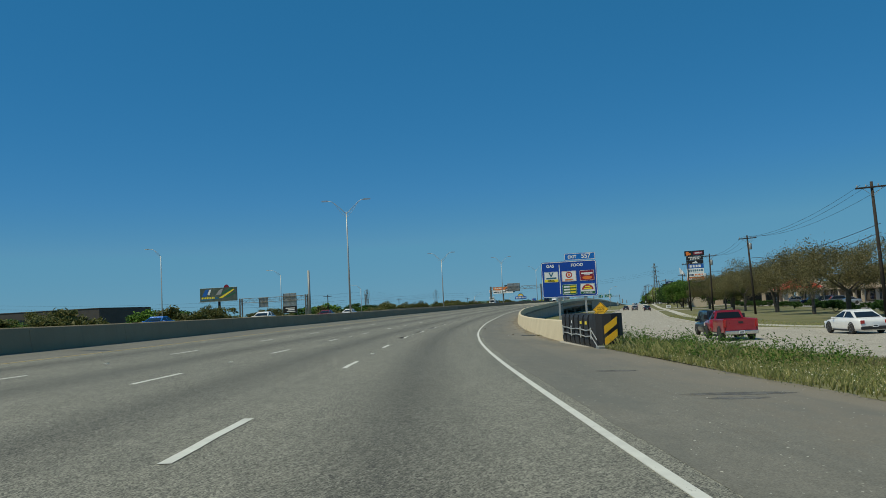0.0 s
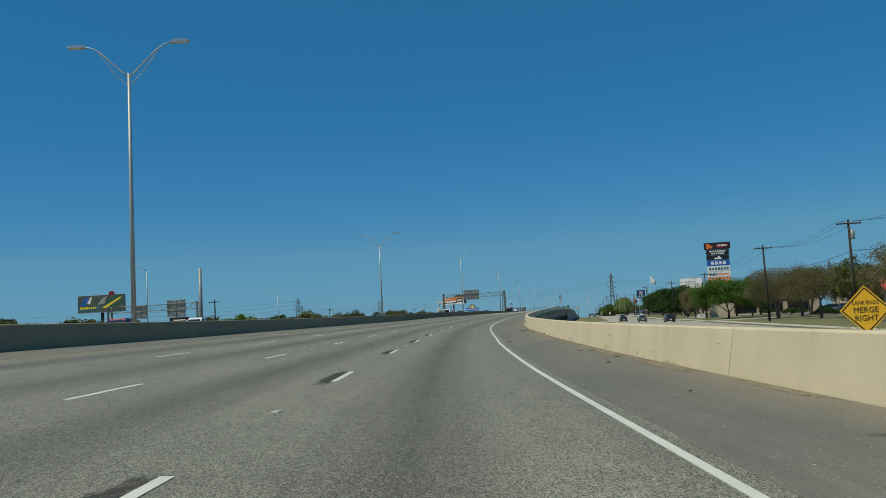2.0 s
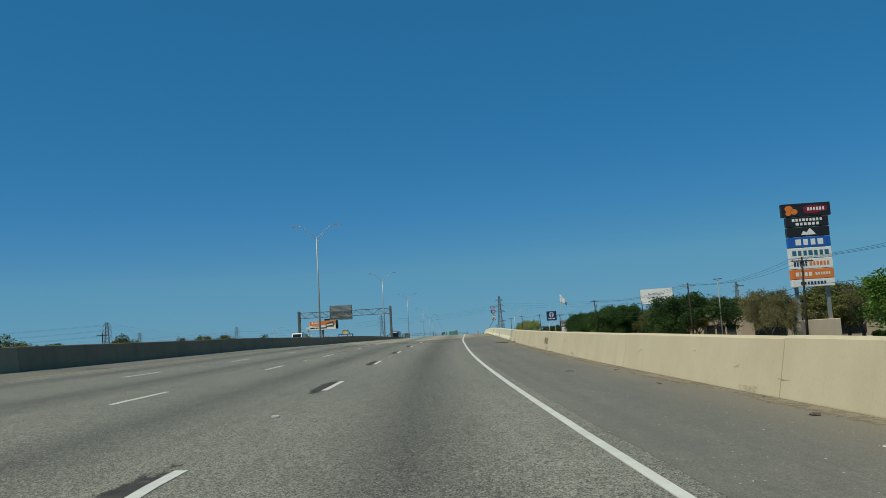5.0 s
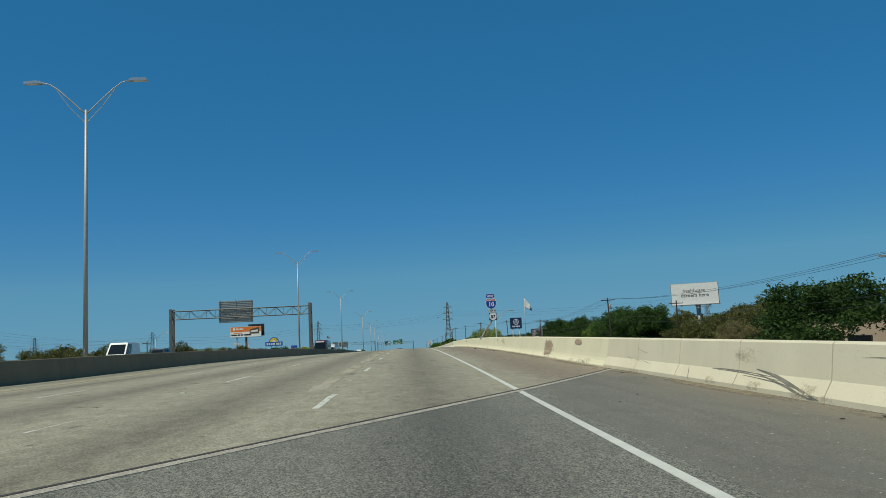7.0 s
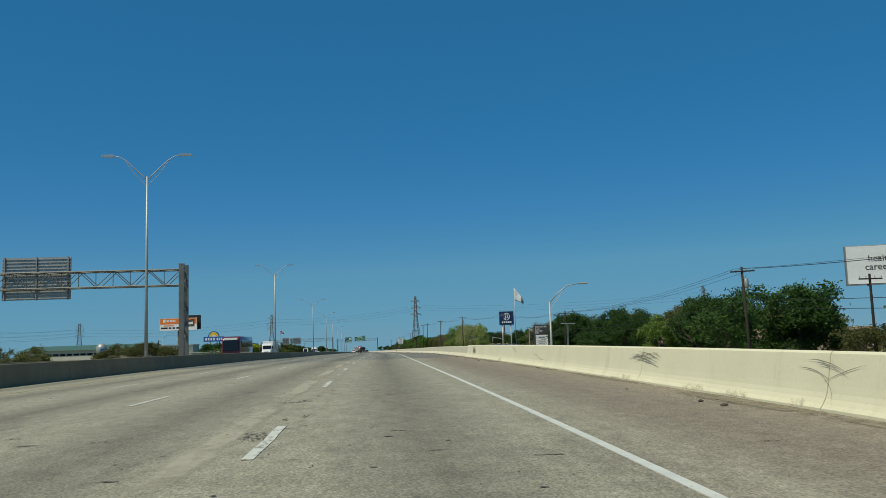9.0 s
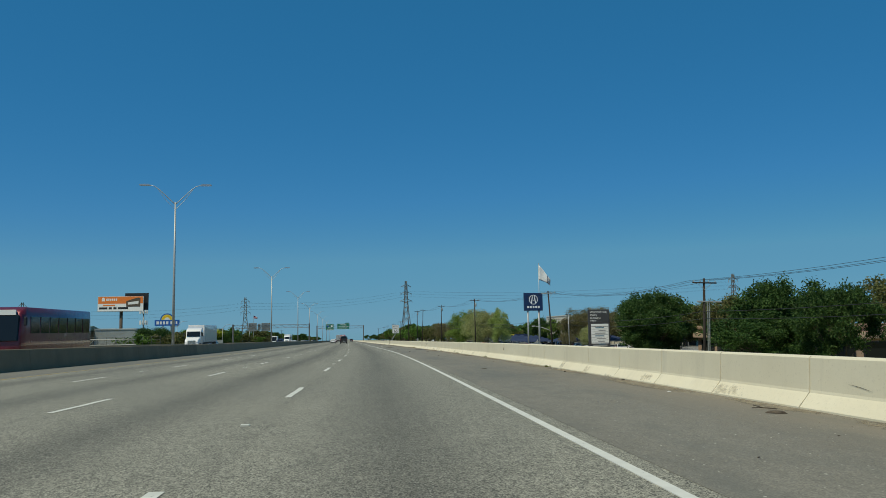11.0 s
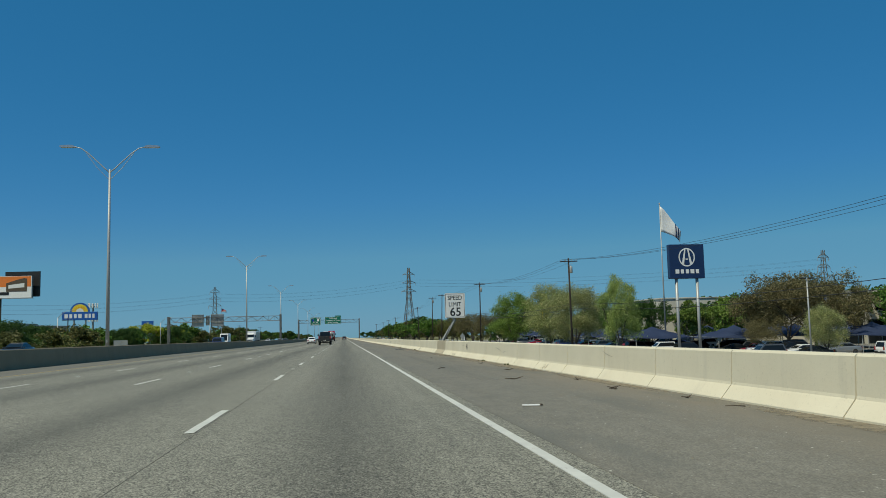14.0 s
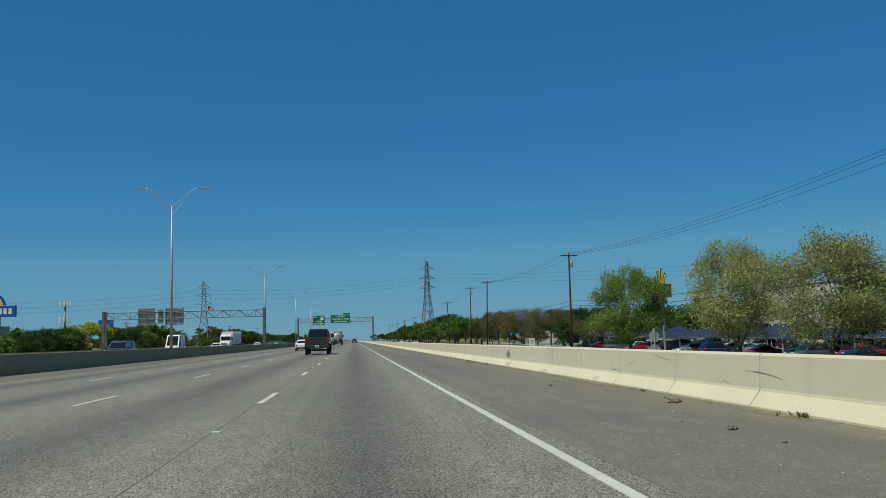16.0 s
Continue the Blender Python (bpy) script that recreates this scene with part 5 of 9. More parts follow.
part("shield_field", prism(shield(0.18, 3.0, 0.72, 0.7), 0.005, Matrix.Translation((0, -0.007, 0))), M["sign_white"], up)
lettering("87", 0.46, M["sign_black"], up, (0.18, -0.012, 2.98), 1.0, 0.012)

sl = thing("speed_sign", "white rectangular speed limit sign on a bent post beside the barrier", "road sign", pose(6.95, 51, 0))
sp = panel(1.28, 1.56, 0.08, 0, 2.35, 0, M["sign_white"], sl, "board", "", 0.02)
frame_border(1.2, 1.48, 0.07, 0.025, 0, 2.35, -0.004, M["sign_black"], sp)
lettering("SPEED", 0.38, M["sign_black"], sp, (0, -0.006, 2.83), 0.9, 0.0)
lettering("LIMIT", 0.38, M["sign_black"], sp, (0, -0.006, 2.42), 0.9, 0.0)
lettering("65", 0.74, M["sign_black"], sp, (0.03, -0.006, 1.93), 1.0, 0.006)
bent_post(sl, (-0.85, 0.12, 0.1), (-0.05, 0.12, 1.4), (-0.05, 0.12, 2.9), 0.15)

# ---- crash cushion at the barrier's nose ----
cc = thing("crash_cushion", "black rubber crash cushion with yellow chevrons at the barrier's nose", "crash cushion", place(s_of(-446.8), WALL_R + 0.72, -0.08, 2.2) @ Matrix.Diagonal((1, 1.08, 1.42, 1)))
for k in range(7):
    bm = bmesh.new()
    pts = [(-0.42, 0), (-0.46, 0.12), (-0.46, 0.75), (-0.42, 0.84), (0.42, 0.84), (0.46, 0.75), (0.46, 0.12), (0.42, 0)]
    bm_prism(bm, pts, 0.82, Matrix.Translation((0, 0.62 + k * 0.86, 0.05)))
    bmesh.ops.bevel(bm, geom=[e for e in bm.edges if abs(e.verts[0].co.y - e.verts[1].co.y) < 0.01], offset=0.1, segments=2, affect="EDGES")
    seg = part("rubber_cell", bm, M["rubber"], cc)
    if k in (1, 2, 4):
        part("reflector", box((-0.465, 1.0 + k * 0.86, 0.68), (0.012, 0.3 if k < 4 else 0.12, 0.08)), M["sun_yellow"] if k != 4 else M["sign_white"], seg)
nose = [(-0.5, 0.62), (-0.48, 0.25), (-0.3, 0.02), (0, -0.06), (0.3, 0.02), (0.48, 0.25), (0.5, 0.62)]
bm = bmesh.new()
vs = [[bm.verts.new((x, y, z)) for x, y in nose] for z in (0.03, 0.92)]
for i in range(6):
    bm.faces.new((vs[0][i], vs[0][i + 1], vs[1][i + 1], vs[1][i]))
bm.faces.new(vs[1])
bm.faces.new(vs[0][::-1])
bm.faces.new((vs[0][0], vs[1][0], vs[1][6], vs[0][6]))
front = part("nose", bm, M["rubber"], cc, "rounded black nose")
for z in (0.28, 0.58):
    part("chevron", prism([(-0.26, z - 0.16), (0.2, z + 0.08), (0.2, z + 0.26), (-0.26, z + 0.04)], 0.014, Matrix.Translation((0, -0.085, 0))), M["sign_yellow"], front, "torn yellow chevron")
for z in (0.34, 0.5):
    part("cable", tube([(-0.5, 0.1 + 0.86 * k, z - (0.22 if k == 0 else 0) + 0.02 * math.sin(k * 2.2)) for k in range(8)], 0.018, 6), M["galv"], cc)
for k in (1, 3, 5, 7):
    part("cable_bracket", box((-0.5, 0.1 + 0.86 * k, 0.42), (0.05, 0.12, 0.3), bevel=0.015), M["galv"], cc)
part("anchor", box((-0.4, -0.05, 0.08), (0.3, 0.4, 0.12), bevel=0.02), M["dull_steel"], cc)
part("track", box((0, 3.2, 0.025), (1.2, 6.9, 0.07), bevel=0.02), M["wall"], cc, "concrete pad")


# ---- utility poles and lines ----
POLES = ((43, -404.6, 9.5), (40.7, -348.5, 9.6), (37.5, -316.8, 8.75), (35.5, -286, 8.6), (37.7, -212, 7.9), (34.2, -179.3, 7.3), (34.0, -94.8, 8.55), (33.1, -25.3, 6.9), (33.3, 35.6, 8.6), (31.5, 111, 10.1), (30.5, 182, 10.6), (30.4, 256, 11.0), (30.2, 280, 11.0),
         (29.4, 322, 8.6), (29.4, 394, 7.4), (29.4, 466, 6.4), (29, 540, 5.5), (29, 620, 4.6), (28, 710, 3.8))
INS = (-1.1, -0.45, 0.45, 1.1)
for k, (x, y, top) in enumerate(POLES):
    g = ground_z(y)
    e = thing("utility_pole", "dark wooden utility pole with a crossarm and insulators", "utility pole", pose(x, y, g, random.uniform(-1, 1), -3.2 if k == 8 else random.uniform(-2, 2), random.uniform(-4, 4)), "utility poles")
    h = top - g
    part("pole", tube([(0, 0, -0.3), (0, 0, h * 0.5), (0, 0, h)], [0.17, 0.14, 0.11], 10), M["wood_pole"], e, smooth=True)
    part("crossarm", box((0, -0.12, h - 0.45), (2.5, 0.1, 0.13), bevel=0.012), M["grey_timber" if k in (5, 8) else "wood_pole"], e)
    for sx in (-1, 1):
        part("arm_brace", tube([(sx * 0.75, -0.14, h - 0.5), (0, -0.16, h - 1.15)], 0.02, 5), M["dull_steel"], e)
    for ix in INS:
        part("insulator", tube([(ix, -0.12, h - 0.4), (ix, -0.12, h - 0.3), (ix, -0.12, h - 0.2)], [0.03, 0.055, 0.03], 8), M["insul"], e)
    if k == 7:
        part("lower_crossarm", box((0.5, -0.12, h - 2.3), (2.6, 0.1, 0.12), bevel=0.012), M["galv"], e, "pale lower crossarm")
        for ix in (0.32, 0.5):
            part("conduit", tube([(ix, -0.1, 0), (ix, -0.1, h - 2.4)], 0.05, 6), M["sign_back"], e, "pale cable conduit")
    if k == 8:
        part("lamp_bracket", tube([(0, 0, 4.9), (-1.2, 1.1, 5.55), (-2.2, 2.0, 5.85)], [0.05, 0.045, 0.04], 8), M["galv"], e, "pale curved lamp bracket", True)
        part("lamp_head", box((-2.5, 2.3, 5.88), (0.6, 0.3, 0.16), Matrix.Rotation(radians(-42), 3, "Z"), 0.04), M["galv"], e)
    if k in (1, 2, 6, 9, 10, 12):
        t = part("transformer", tube([(0.3, -0.05, h - 2.1), (0.3, -0.05, h - 2.0), (0.3, -0.05, h - 1.25), (0.3, -0.05, h - 1.15)], [0.18, 0.22, 0.22, 0.14], 12), M["sign_back"], e, "grey round transformer", True)
        part("bushing", tube([(0.3, -0.05, h - 1.15), (0.3, -0.05, h - 0.95)], 0.03, 6), M["insul"], t)
for k in range(len(POLES) - 1):
    (xa, ya, za), (xb, yb, zb_) = POLES[k], POLES[k + 1]
    run = thing("power_line", "black overhead cables hanging between the utility poles", "cable", Matrix.Identity(4), "overhead cables")
    for ix, dz, sag in ((-1.1, -0.2, 1.0), (-0.45, -0.2, 1.1), (1.1, -0.2, 1.0), (0.12, -3.3, 0.7), (0.12, -4.0, 0.8))[:5 if k < 13 else 3]:
        pts = []
        for i in range(13):
            q = i / 12
            low = 3.7 if dz > -3.5 else 3.1     # the two telephone cables run level beyond the office
            ha, hb_ = (low if dz < -1 and k > 7 else za + dz), (low if dz < -1 and k > 6 else zb_ + dz)
            pts.append((xa + (xb - xa) * q + ix, ya + (yb - ya) * q, ha + (hb_ - ha) * q - 4 * sag * q * (1 - q)))
        part("cable", tube(pts, 0.014 if dz > -1 else 0.023, 4), M["cable"], run)
for x, y, h in ((45.4, -97, 10.3), (-60, -260, 9), (-75, -140, 9), (-70, -20, 9), (-66, 90, 9), (-64, 200, 9.5), (-62, 300, 9.5), (-88, 160, 9), (-90, 255, 9), (-52, 420, 10), (-50, 500, 10)):
    g = ground_z(y)
    e = thing("utility_pole", "dark wooden utility pole standing away from the motorway", "utility pole", pose(x, y, g), "utility poles")
    part("pole", tube([(0, 0, -0.3), (0, 0, h)], [0.17, 0.11], 8), M["wood_pole"], e)
    part("crossarm", box((0, -0.12, h - 0.5), (2.4, 0.1, 0.13)), M["wood_pole"], e)
    for ix in INS:
        part("insulator", tube([(ix, -0.12, h - 0.42), (ix, -0.12, h - 0.22)], 0.045, 6), M["insul"], e)


# ---- lattice transmission towers ----
def pylon(x, y, top, base_w=7.0, dark=True):
    g = ground_z(y)
    h = top - g
    e = thing("transmission_tower", "dark grey steel lattice transmission tower with three pairs of arms", "pylon", pose(x, y, g, 0, 0, 12), "transmission towers")
    mat = M["gantry_steel"]

    def half(z):
        return float(np.interp(z / h, (0, 0.55, 1), (base_w / 2, base_w * 0.17, base_w * 0.07)))

    legs = [(sx, sy) for sx in (-1, 1) for sy in (-1, 1)]
    levels = [h * q for q in (0, 0.16, 0.3, 0.42, 0.52, 0.6, 0.68, 0.76, 0.84, 0.92, 1.0)]
    r = 0.0034 * h
    for sx, sy in legs:
        part("leg", tube([(sx * half(z), sy * half(z), z) for z in levels], r * 1.3, 5), mat, e)
    bm = bmesh.new()
    for a, b in zip(levels, levels[1:]):
        for (s1, t1), (s2, t2) in (((-1, -1), (1, -1)), ((1, -1), (1, 1)), ((1, 1), (-1, 1)), ((-1, 1), (-1, -1))):
            bm_tube(bm, [(s1 * half(a), t1 * half(a), a), (s2 * half(b), t2 * half(b), b)], r * 0.7, 4)
            bm_tube(bm, [(s2 * half(a), t2 * half(a), a), (s1 * half(b), t1 * half(b), b)], r * 0.7, 4)
    tagged(part("bracing", bm, mat, e), "thin crossed lattice bars", kind="stuff")
    for q, w in ((0.66, 0.105), (0.78, 0.1), (0.9, 0.085)):
        w = w * h
        for side in (-1, 1):
            bm = bmesh.new()
            for sy in (-1, 1):
                bm_tube(bm, [(side * half(h * q), sy * half(h * q), h * q), (side * w, 0, h * q + 0.3)], r * 0.8, 4)
                bm_tube(bm, [(side * half(h * q + 2), sy * half(h * q), h * q + 1.9), (side * w, 0, h * q + 0.3)], r * 0.8, 4)
            a = part("crossarm", bm, mat, e)
            part("insulator_string", tube([(side * w, 0, h * q + 0.3), (side * w, 0, h * q - 1.5)], 0.09, 6), M["insul"], a)


pylon(46.5, 584, 43.0, 9)
pylon(-74, 484, 26.5, 6.5)
pylon(-147, 30, 15.5, 5)
pylon(230, 367, 33, 7)
pylon(-195, 409, 21.6, 7)
pylon(-250, 330, 19, 6)
for (xa, ya, za), (xb, yb, zb_) in (((-147, 30, 10), (-195, 409, 13)), ((-74, 484, 18), (46.5, 584, 30)), ((-147, 30, 10), (-330, -90, 11)), ((46.5, 584, 30), (230, 367, 24)), ((-74, 484, 18), (-195, 409, 13)), ((-195, 409, 13), (-420, 300, 14))):
    run = thing("transmission_line", "thin high-voltage cables strung between lattice towers", "cable", Matrix.Identity(4), "overhead cables")
    for dz in (0, 2.2, 4.4):
        for off in (-3.5, 3.5):
            pts = [(xa + (xb - xa) * i / 16 + (off if abs(xb - xa) < abs(yb - ya) else 0), ya + (yb - ya) * i / 16 + (off if abs(xb - xa) >= abs(yb - ya) else 0), za + (zb_ - za) * i / 16 + dz - 4 * 3.5 * (i / 16) * (1 - i / 16)) for i in range(17)]
            part("cable", tube(pts, 0.018, 4), M["cable"], run)

# ---- billboards and pylon signs ----
bb = thing("billboard", "white billboard with grey lettering on one round steel column", "billboard", pose(50.4, -92.8, 0, 0, 0, -18))
gz = ground_z(-92.8)
face = panel(8.2, 3.85, 0.05, 0, 8.6, -0.55, M["sign_white"], bb, "poster", "white poster with grey words", 0.06)
lettering("healthcare", 0.95, M["charcoal"], face, (-0.1, -0.56, 9.2), 1.0, 0.0)
lettering("careers here", 0.95, M["charcoal"], face, (0.0, -0.56, 8.35), 1.0, 0.008)
part("frame", box((0, -0.2, 8.6), (8.4, 0.5, 4.0), bevel=0.03), M["dull_steel"], bb)
part("catwalk", box((0, -0.9, 6.55), (8.8, 0.7, 0.08)), M["dull_steel"], bb)
part("column", tube([(0.5, 0.1, gz), (0.5, 0.1, 7.0)], 0.42, 14), M["galv"], bb, "grey round column", True)
for x in (-2.5, 0, 2.5):
    part("floodlight", box((x, -1.6, 6.5), (0.35, 0.25, 0.2), bevel=0.03), M["trim"], bb)

ob_ = thing("billboard", "orange and white furniture billboard on one dark steel column", "billboard", pose(-89, 224, -0.9, 0, 0, -6))
gz = ground_z(224)
face = panel(17.5, 5.6, 0.06, 0, 14.6, -0.6, M["sign_white"], ob_, "poster", "orange poster with a white band", 0.06)
panel(17.2, 2.7, 0.06, 0, 16.0, -0.615, M["orange"], face, "orange_field", "", 0.01)
part("emblem", prism([(-7.2, 15.6), (-7.2, 16.6), (-6.6, 17.1), (-6.0, 16.6), (-6.0, 15.6)], 0.01, Matrix.Translation((0, -0.63, 0))), M["sign_white"], face)
word_blocks(face, M["sign_white"], -0.63, -5.6, -1.2, 16.2, 0.9, 6)
bars("word_bar", M["sign_black"], face, -0.62, ((-6.6, 12.9, 3.2, 0.8), (-3.9, 12.9, 1.2, 0.8), (-2.1, 12.9, 1.2, 0.8), (1.0, 12.9, 3.9, 0.8)))
bars("word_bar", M["orange"], face, -0.62, ((-4.4, 14.0, 4.6, 0.5),))
part("furniture_picture", prism([(2.2, 13.4), (2.2, 15.6), (4.4, 16.3), (6.8, 16.9), (7.6, 16.7), (7.6, 13.4)], 0.01, Matrix.Translation((0, -0.64, 0))), M["debris"], face, "dark bed pictured on the poster")
part("furniture_picture", prism([(2.8, 14.2), (2.8, 15.1), (6.9, 15.6), (6.9, 14.5)], 0.01, Matrix.Translation((0, -0.655, 0))), M["litter_white"], face)
part("frame", box((0, -0.2, 14.6), (17.6, 0.7, 5.7), bevel=0.03), M["dull_steel"], ob_)
part("rear_poster", box((5.5, 1.4, 15.4), (9.0, 0.4, 6.6)), M["trim"], ob_, "dark back of a second poster")
part("catwalk", box((0, -0.9, 11.6), (18.6, 0.8, 0.1)), M["dull_steel"], ob_)
part("column", tube([(0, 0.3, gz), (0, 0.3, 12.2)], 0.6, 14), M["debris"], ob_, "dark brown column", True)

gb_ = thing("billboard", "dark green and black billboard on a steel column", "billboard", pose(-159.3, -140.2, -0.25, 0, 0, 2) @ Matrix.Diagonal((0.93, 1, 1, 1)))
gz = ground_z(-135)
face = panel(19.0, 6.0, 0.06, 0, 12.6, -0.6, M["poster_dark"], gb_, "poster", "dark poster with green and blue stripes", 0.06)
for pts, mt in (([(-8.6, 12.0), (-6.6, 15.0), (-4.4, 15.0), (-5.2, 13.6), (-6.4, 12.0)], "royal"), ([(-6.2, 13.2), (-4.8, 15.0), (-3.6, 15.0), (-4.6, 12.4)], "sign_white"), ([(-1.5, 12.2), (0.6, 14.6), (2.6, 15.2), (1.4, 12.6)], "grey_ink"),
                ([(0.2, 11.0), (7.6, 14.6), (8.6, 14.5), (2.2, 11.0)], "sun_yellow"), ([(3.4, 11.2), (8.9, 13.4), (8.9, 12.9), (4.6, 11.1)], "dk_green"), ([(1.6, 13.0), (6.6, 15.3), (8.2, 15.3), (2.6, 12.7)], "dk_green"), ([(-9.2, 10.0), (-9.2, 10.7), (-1.0, 11.6), (0.4, 10.8)], "teal")):
    part("poster_shape", prism(pts, 0.01, Matrix.Translation((0, -0.614, 0))), M[mt], face)
word_blocks(face, M["sun_yellow"], -0.62, -8.8, -1.8, 11.2, 0.8, 8)
disc(4.4, 15.6, 1.3, 1.3, -0.62, M["maroon"], gb_, "poster_crest", 0, 180, 0.1)
part("frame", box((0, -0.2, 12.6), (19.2, 0.7, 6.1), bevel=0.03), M["dull_steel"], gb_)
part("catwalk", box((0, -0.9, 9.4), (19.4, 0.8, 0.1)), M["dull_steel"], gb_)
part("column", tube([(0, 0.3, gz), (0, 0.3, 10)], 0.6, 14), M["dark_clad"], gb_, "dark column", True)

sb = thing("billboard", "small black billboard with white word bars", "billboard", pose(-96, -205, 0))
face = panel(5.2, 2.4, 0.04, 0, 3.4, -0.3, M["sign_black"], sb, "poster", "", 0.05)
bars("word_bar", M["sign_white"], face, -0.31, ((0.2, 3.9, 3.6, 0.3), (0.5, 3.3, 2.6, 0.35), (0.4, 2.7, 3.2, 0.22)))
part("column", tube([(0, 0, ground_z(-205)), (0, 0, 2.4)], 0.25, 10), M["dull_steel"], sb)
part("frame", box((0, -0.1, 3.4), (5.4, 0.3, 2.6)), M["dull_steel"], sb)
pl = thing("steel_mast", "tall plain grey steel mast beyond the opposite carriageway", "mast", pose(-81, -223, ground_z(-223)))
part("shaft", tube([(0, 0, 0), (0, 0, 18.4)], [0.5, 0.36], 12), M["dull_steel"], pl, smooth=True)
part("base_plate", box((0, 0, 0.05), (1.6, 1.6, 0.1)), M["dull_steel"], pl)

# shopping centre pylon
ms = thing("pylon_sign", "tall pylon sign stacked with coloured shop panels", "pylon sign", pose(42.5, -204, 0, 0, 0, -4))
gz = ground_z(-204)
for x in (-1.9, 1.9):
    part("post", box((x, 0.55, (gz + 14.6) / 2), (0.4, 0.4, 14.6 - gz)), M["dull_steel"], ms, "grey steel post")
part("plinth", box((0, 0.2, gz + 1.6), (5.4, 1.4, 3.4), bevel=0.06), M["stone"], ms, "rough stone plinth")
z = 15.3
for k, (hgt, mat) in enumerate(((1.7, "sign_black"), (1.3, "sign_black"), (1.2, "sign_black"), (1.35, "royal"), (1.35, "sign_white"), (1.3, "sign_white"), (1.25, "orange"), (0.95, "sign_white"))):
    w, mid = (6.0 if k == 0 else 5.2), z - hgt / 2
    c = part("shop_panel", box((0, 0.1, mid), (w, 0.7, hgt - 0.05), bevel=0.03), M[mat], ms)
    if k == 0:
        for dx, dz, r in ((-2.1, 0.2, 0.5), (-1.5, -0.2, 0.45), (-2.2, -0.4, 0.35)):
            disc(dx, mid + dz, r, r * 0.8, -0.262, M["orange"], c)
        part("emblem", prism([(-0.2, mid - 0.45), (-0.4, mid + 0.3), (0.6, mid + 0.55), (2.5, mid + 0.4), (2.6, mid - 0.2), (1.2, mid - 0.5)], 0.006, Matrix.Translation((0, -0.262, 0))), M["maroon"], c)
        word_blocks(c, M["sign_white"], -0.27, 0.1, 2.3, mid + 0.05, 0.4, 6)
    elif k == 1:
        word_blocks(c, M["sign_white"], -0.262, -1.9, 1.9, mid + 0.24, 0.34, 9)
        word_blocks(c, M["sign_white"], -0.262, -1.5, 1.5, mid - 0.28, 0.34, 6)
    elif k == 2:
        part("emblem", prism([(-0.9, mid - 0.4), (-0.6, mid + 0.1), (-0.2, mid - 0.1), (0.2, mid + 0.45), (0.6, mid + 0.05), (0.9, mid - 0.4)], 0.006, Matrix.Translation((0, -0.262, 0))), M["sign_white"], c)
    elif k == 3:
        word_blocks(c, M["sign_white"], -0.262, -1.8, 1.8, mid, 0.75, 4)
    elif k == 4:
        word_blocks(c, M["teal"], -0.262, -2.3, 2.3, mid, 0.62, 7)
    elif k == 5:
        word_blocks(c, M["navy"], -0.262, -2.2, -0.5, mid, 0.62, 5)
        word_blocks(c, M["orange"], -0.262, -0.3, 2.2, mid, 0.5, 6)
    elif k == 6:
        word_blocks(c, M["sign_white"], -0.262, -2.1, 0.0, mid, 0.5, 4)
        word_blocks(c, M["litter_white"], -0.262, 0.3, 2.2, mid, 0.34, 6)
    else:
        word_blocks(c, M["navy"], -0.262, -1.6, 1.6, mid, 0.35, 8)
    z -= hgt + 0.03

# car dealer: square sign, flagpole
ds = thing("dealer_sign", "square navy dealer sign with white emblem on two posts", "pylon sign", pose(45.8, 104.7, 0, 0, 0, 0))
gz = ground_z(104.7)
bx = part("sign_box", box((0, 0, 8.9), (4.9, 0.8, 4.6), bevel=0.05), M["navy"], ds, "dark blue box")
ring_o = [(1.15 * math.cos(radians(a)), 9.45 + 1.25 * math.sin(radians(a))) for a in range(0, 360, 12)]
ring_i = [(0.98 * math.cos(radians(a)), 9.45 + 1.08 * math.sin(radians(a))) for a in range(0, 360, 12)]
obj("emblem_ring", [(x, -0.41, zz) for x, zz in ring_o + ring_i], [(i, (i + 1) % 30, 30 + (i + 1) % 30, 30 + i) for i in range(30)], M["sign_white"], bx)
for s_x in (-1, 1):
    part("emblem_bar", prism([(s_x * 0.12, 10.5), (s_x * 0.3, 10.5), (s_x * 0.72, 8.6), (s_x * 0.42, 8.45)], 0.01, Matrix.Translation((0, -0.415, 0))), M["sign_white"], bx)
bars("emblem_bar", M["sign_white"], bx, -0.412, ((0, 9.2, 0.36, 0.14),))
word_blocks(bx, M["sign_white"], -0.412, -1.75, 1.75, 7.55, 0.55, 5)
for x in (-1.45, 1.45):
    part("post", tube([(x, 0, gz), (x, 0, 6.7)], 0.2, 12), M["galv"], ds, "round grey post", True)
fp = thing("flagpole", "tall silver flagpole with a white flag hanging from it", "flagpole", pose(54.4, 134, ground_z(134)))
part("pole", tube([(0, 0, 0), (0, 0, 25.2)], [0.15, 0.07], 10), M["galv"], fp, smooth=True)
part("finial", tube([(0, 0, 25.2), (0, 0, 25.35), (0, 0, 25.5)], [0.06, 0.17, 0.05], 10), M["galv"], fp)


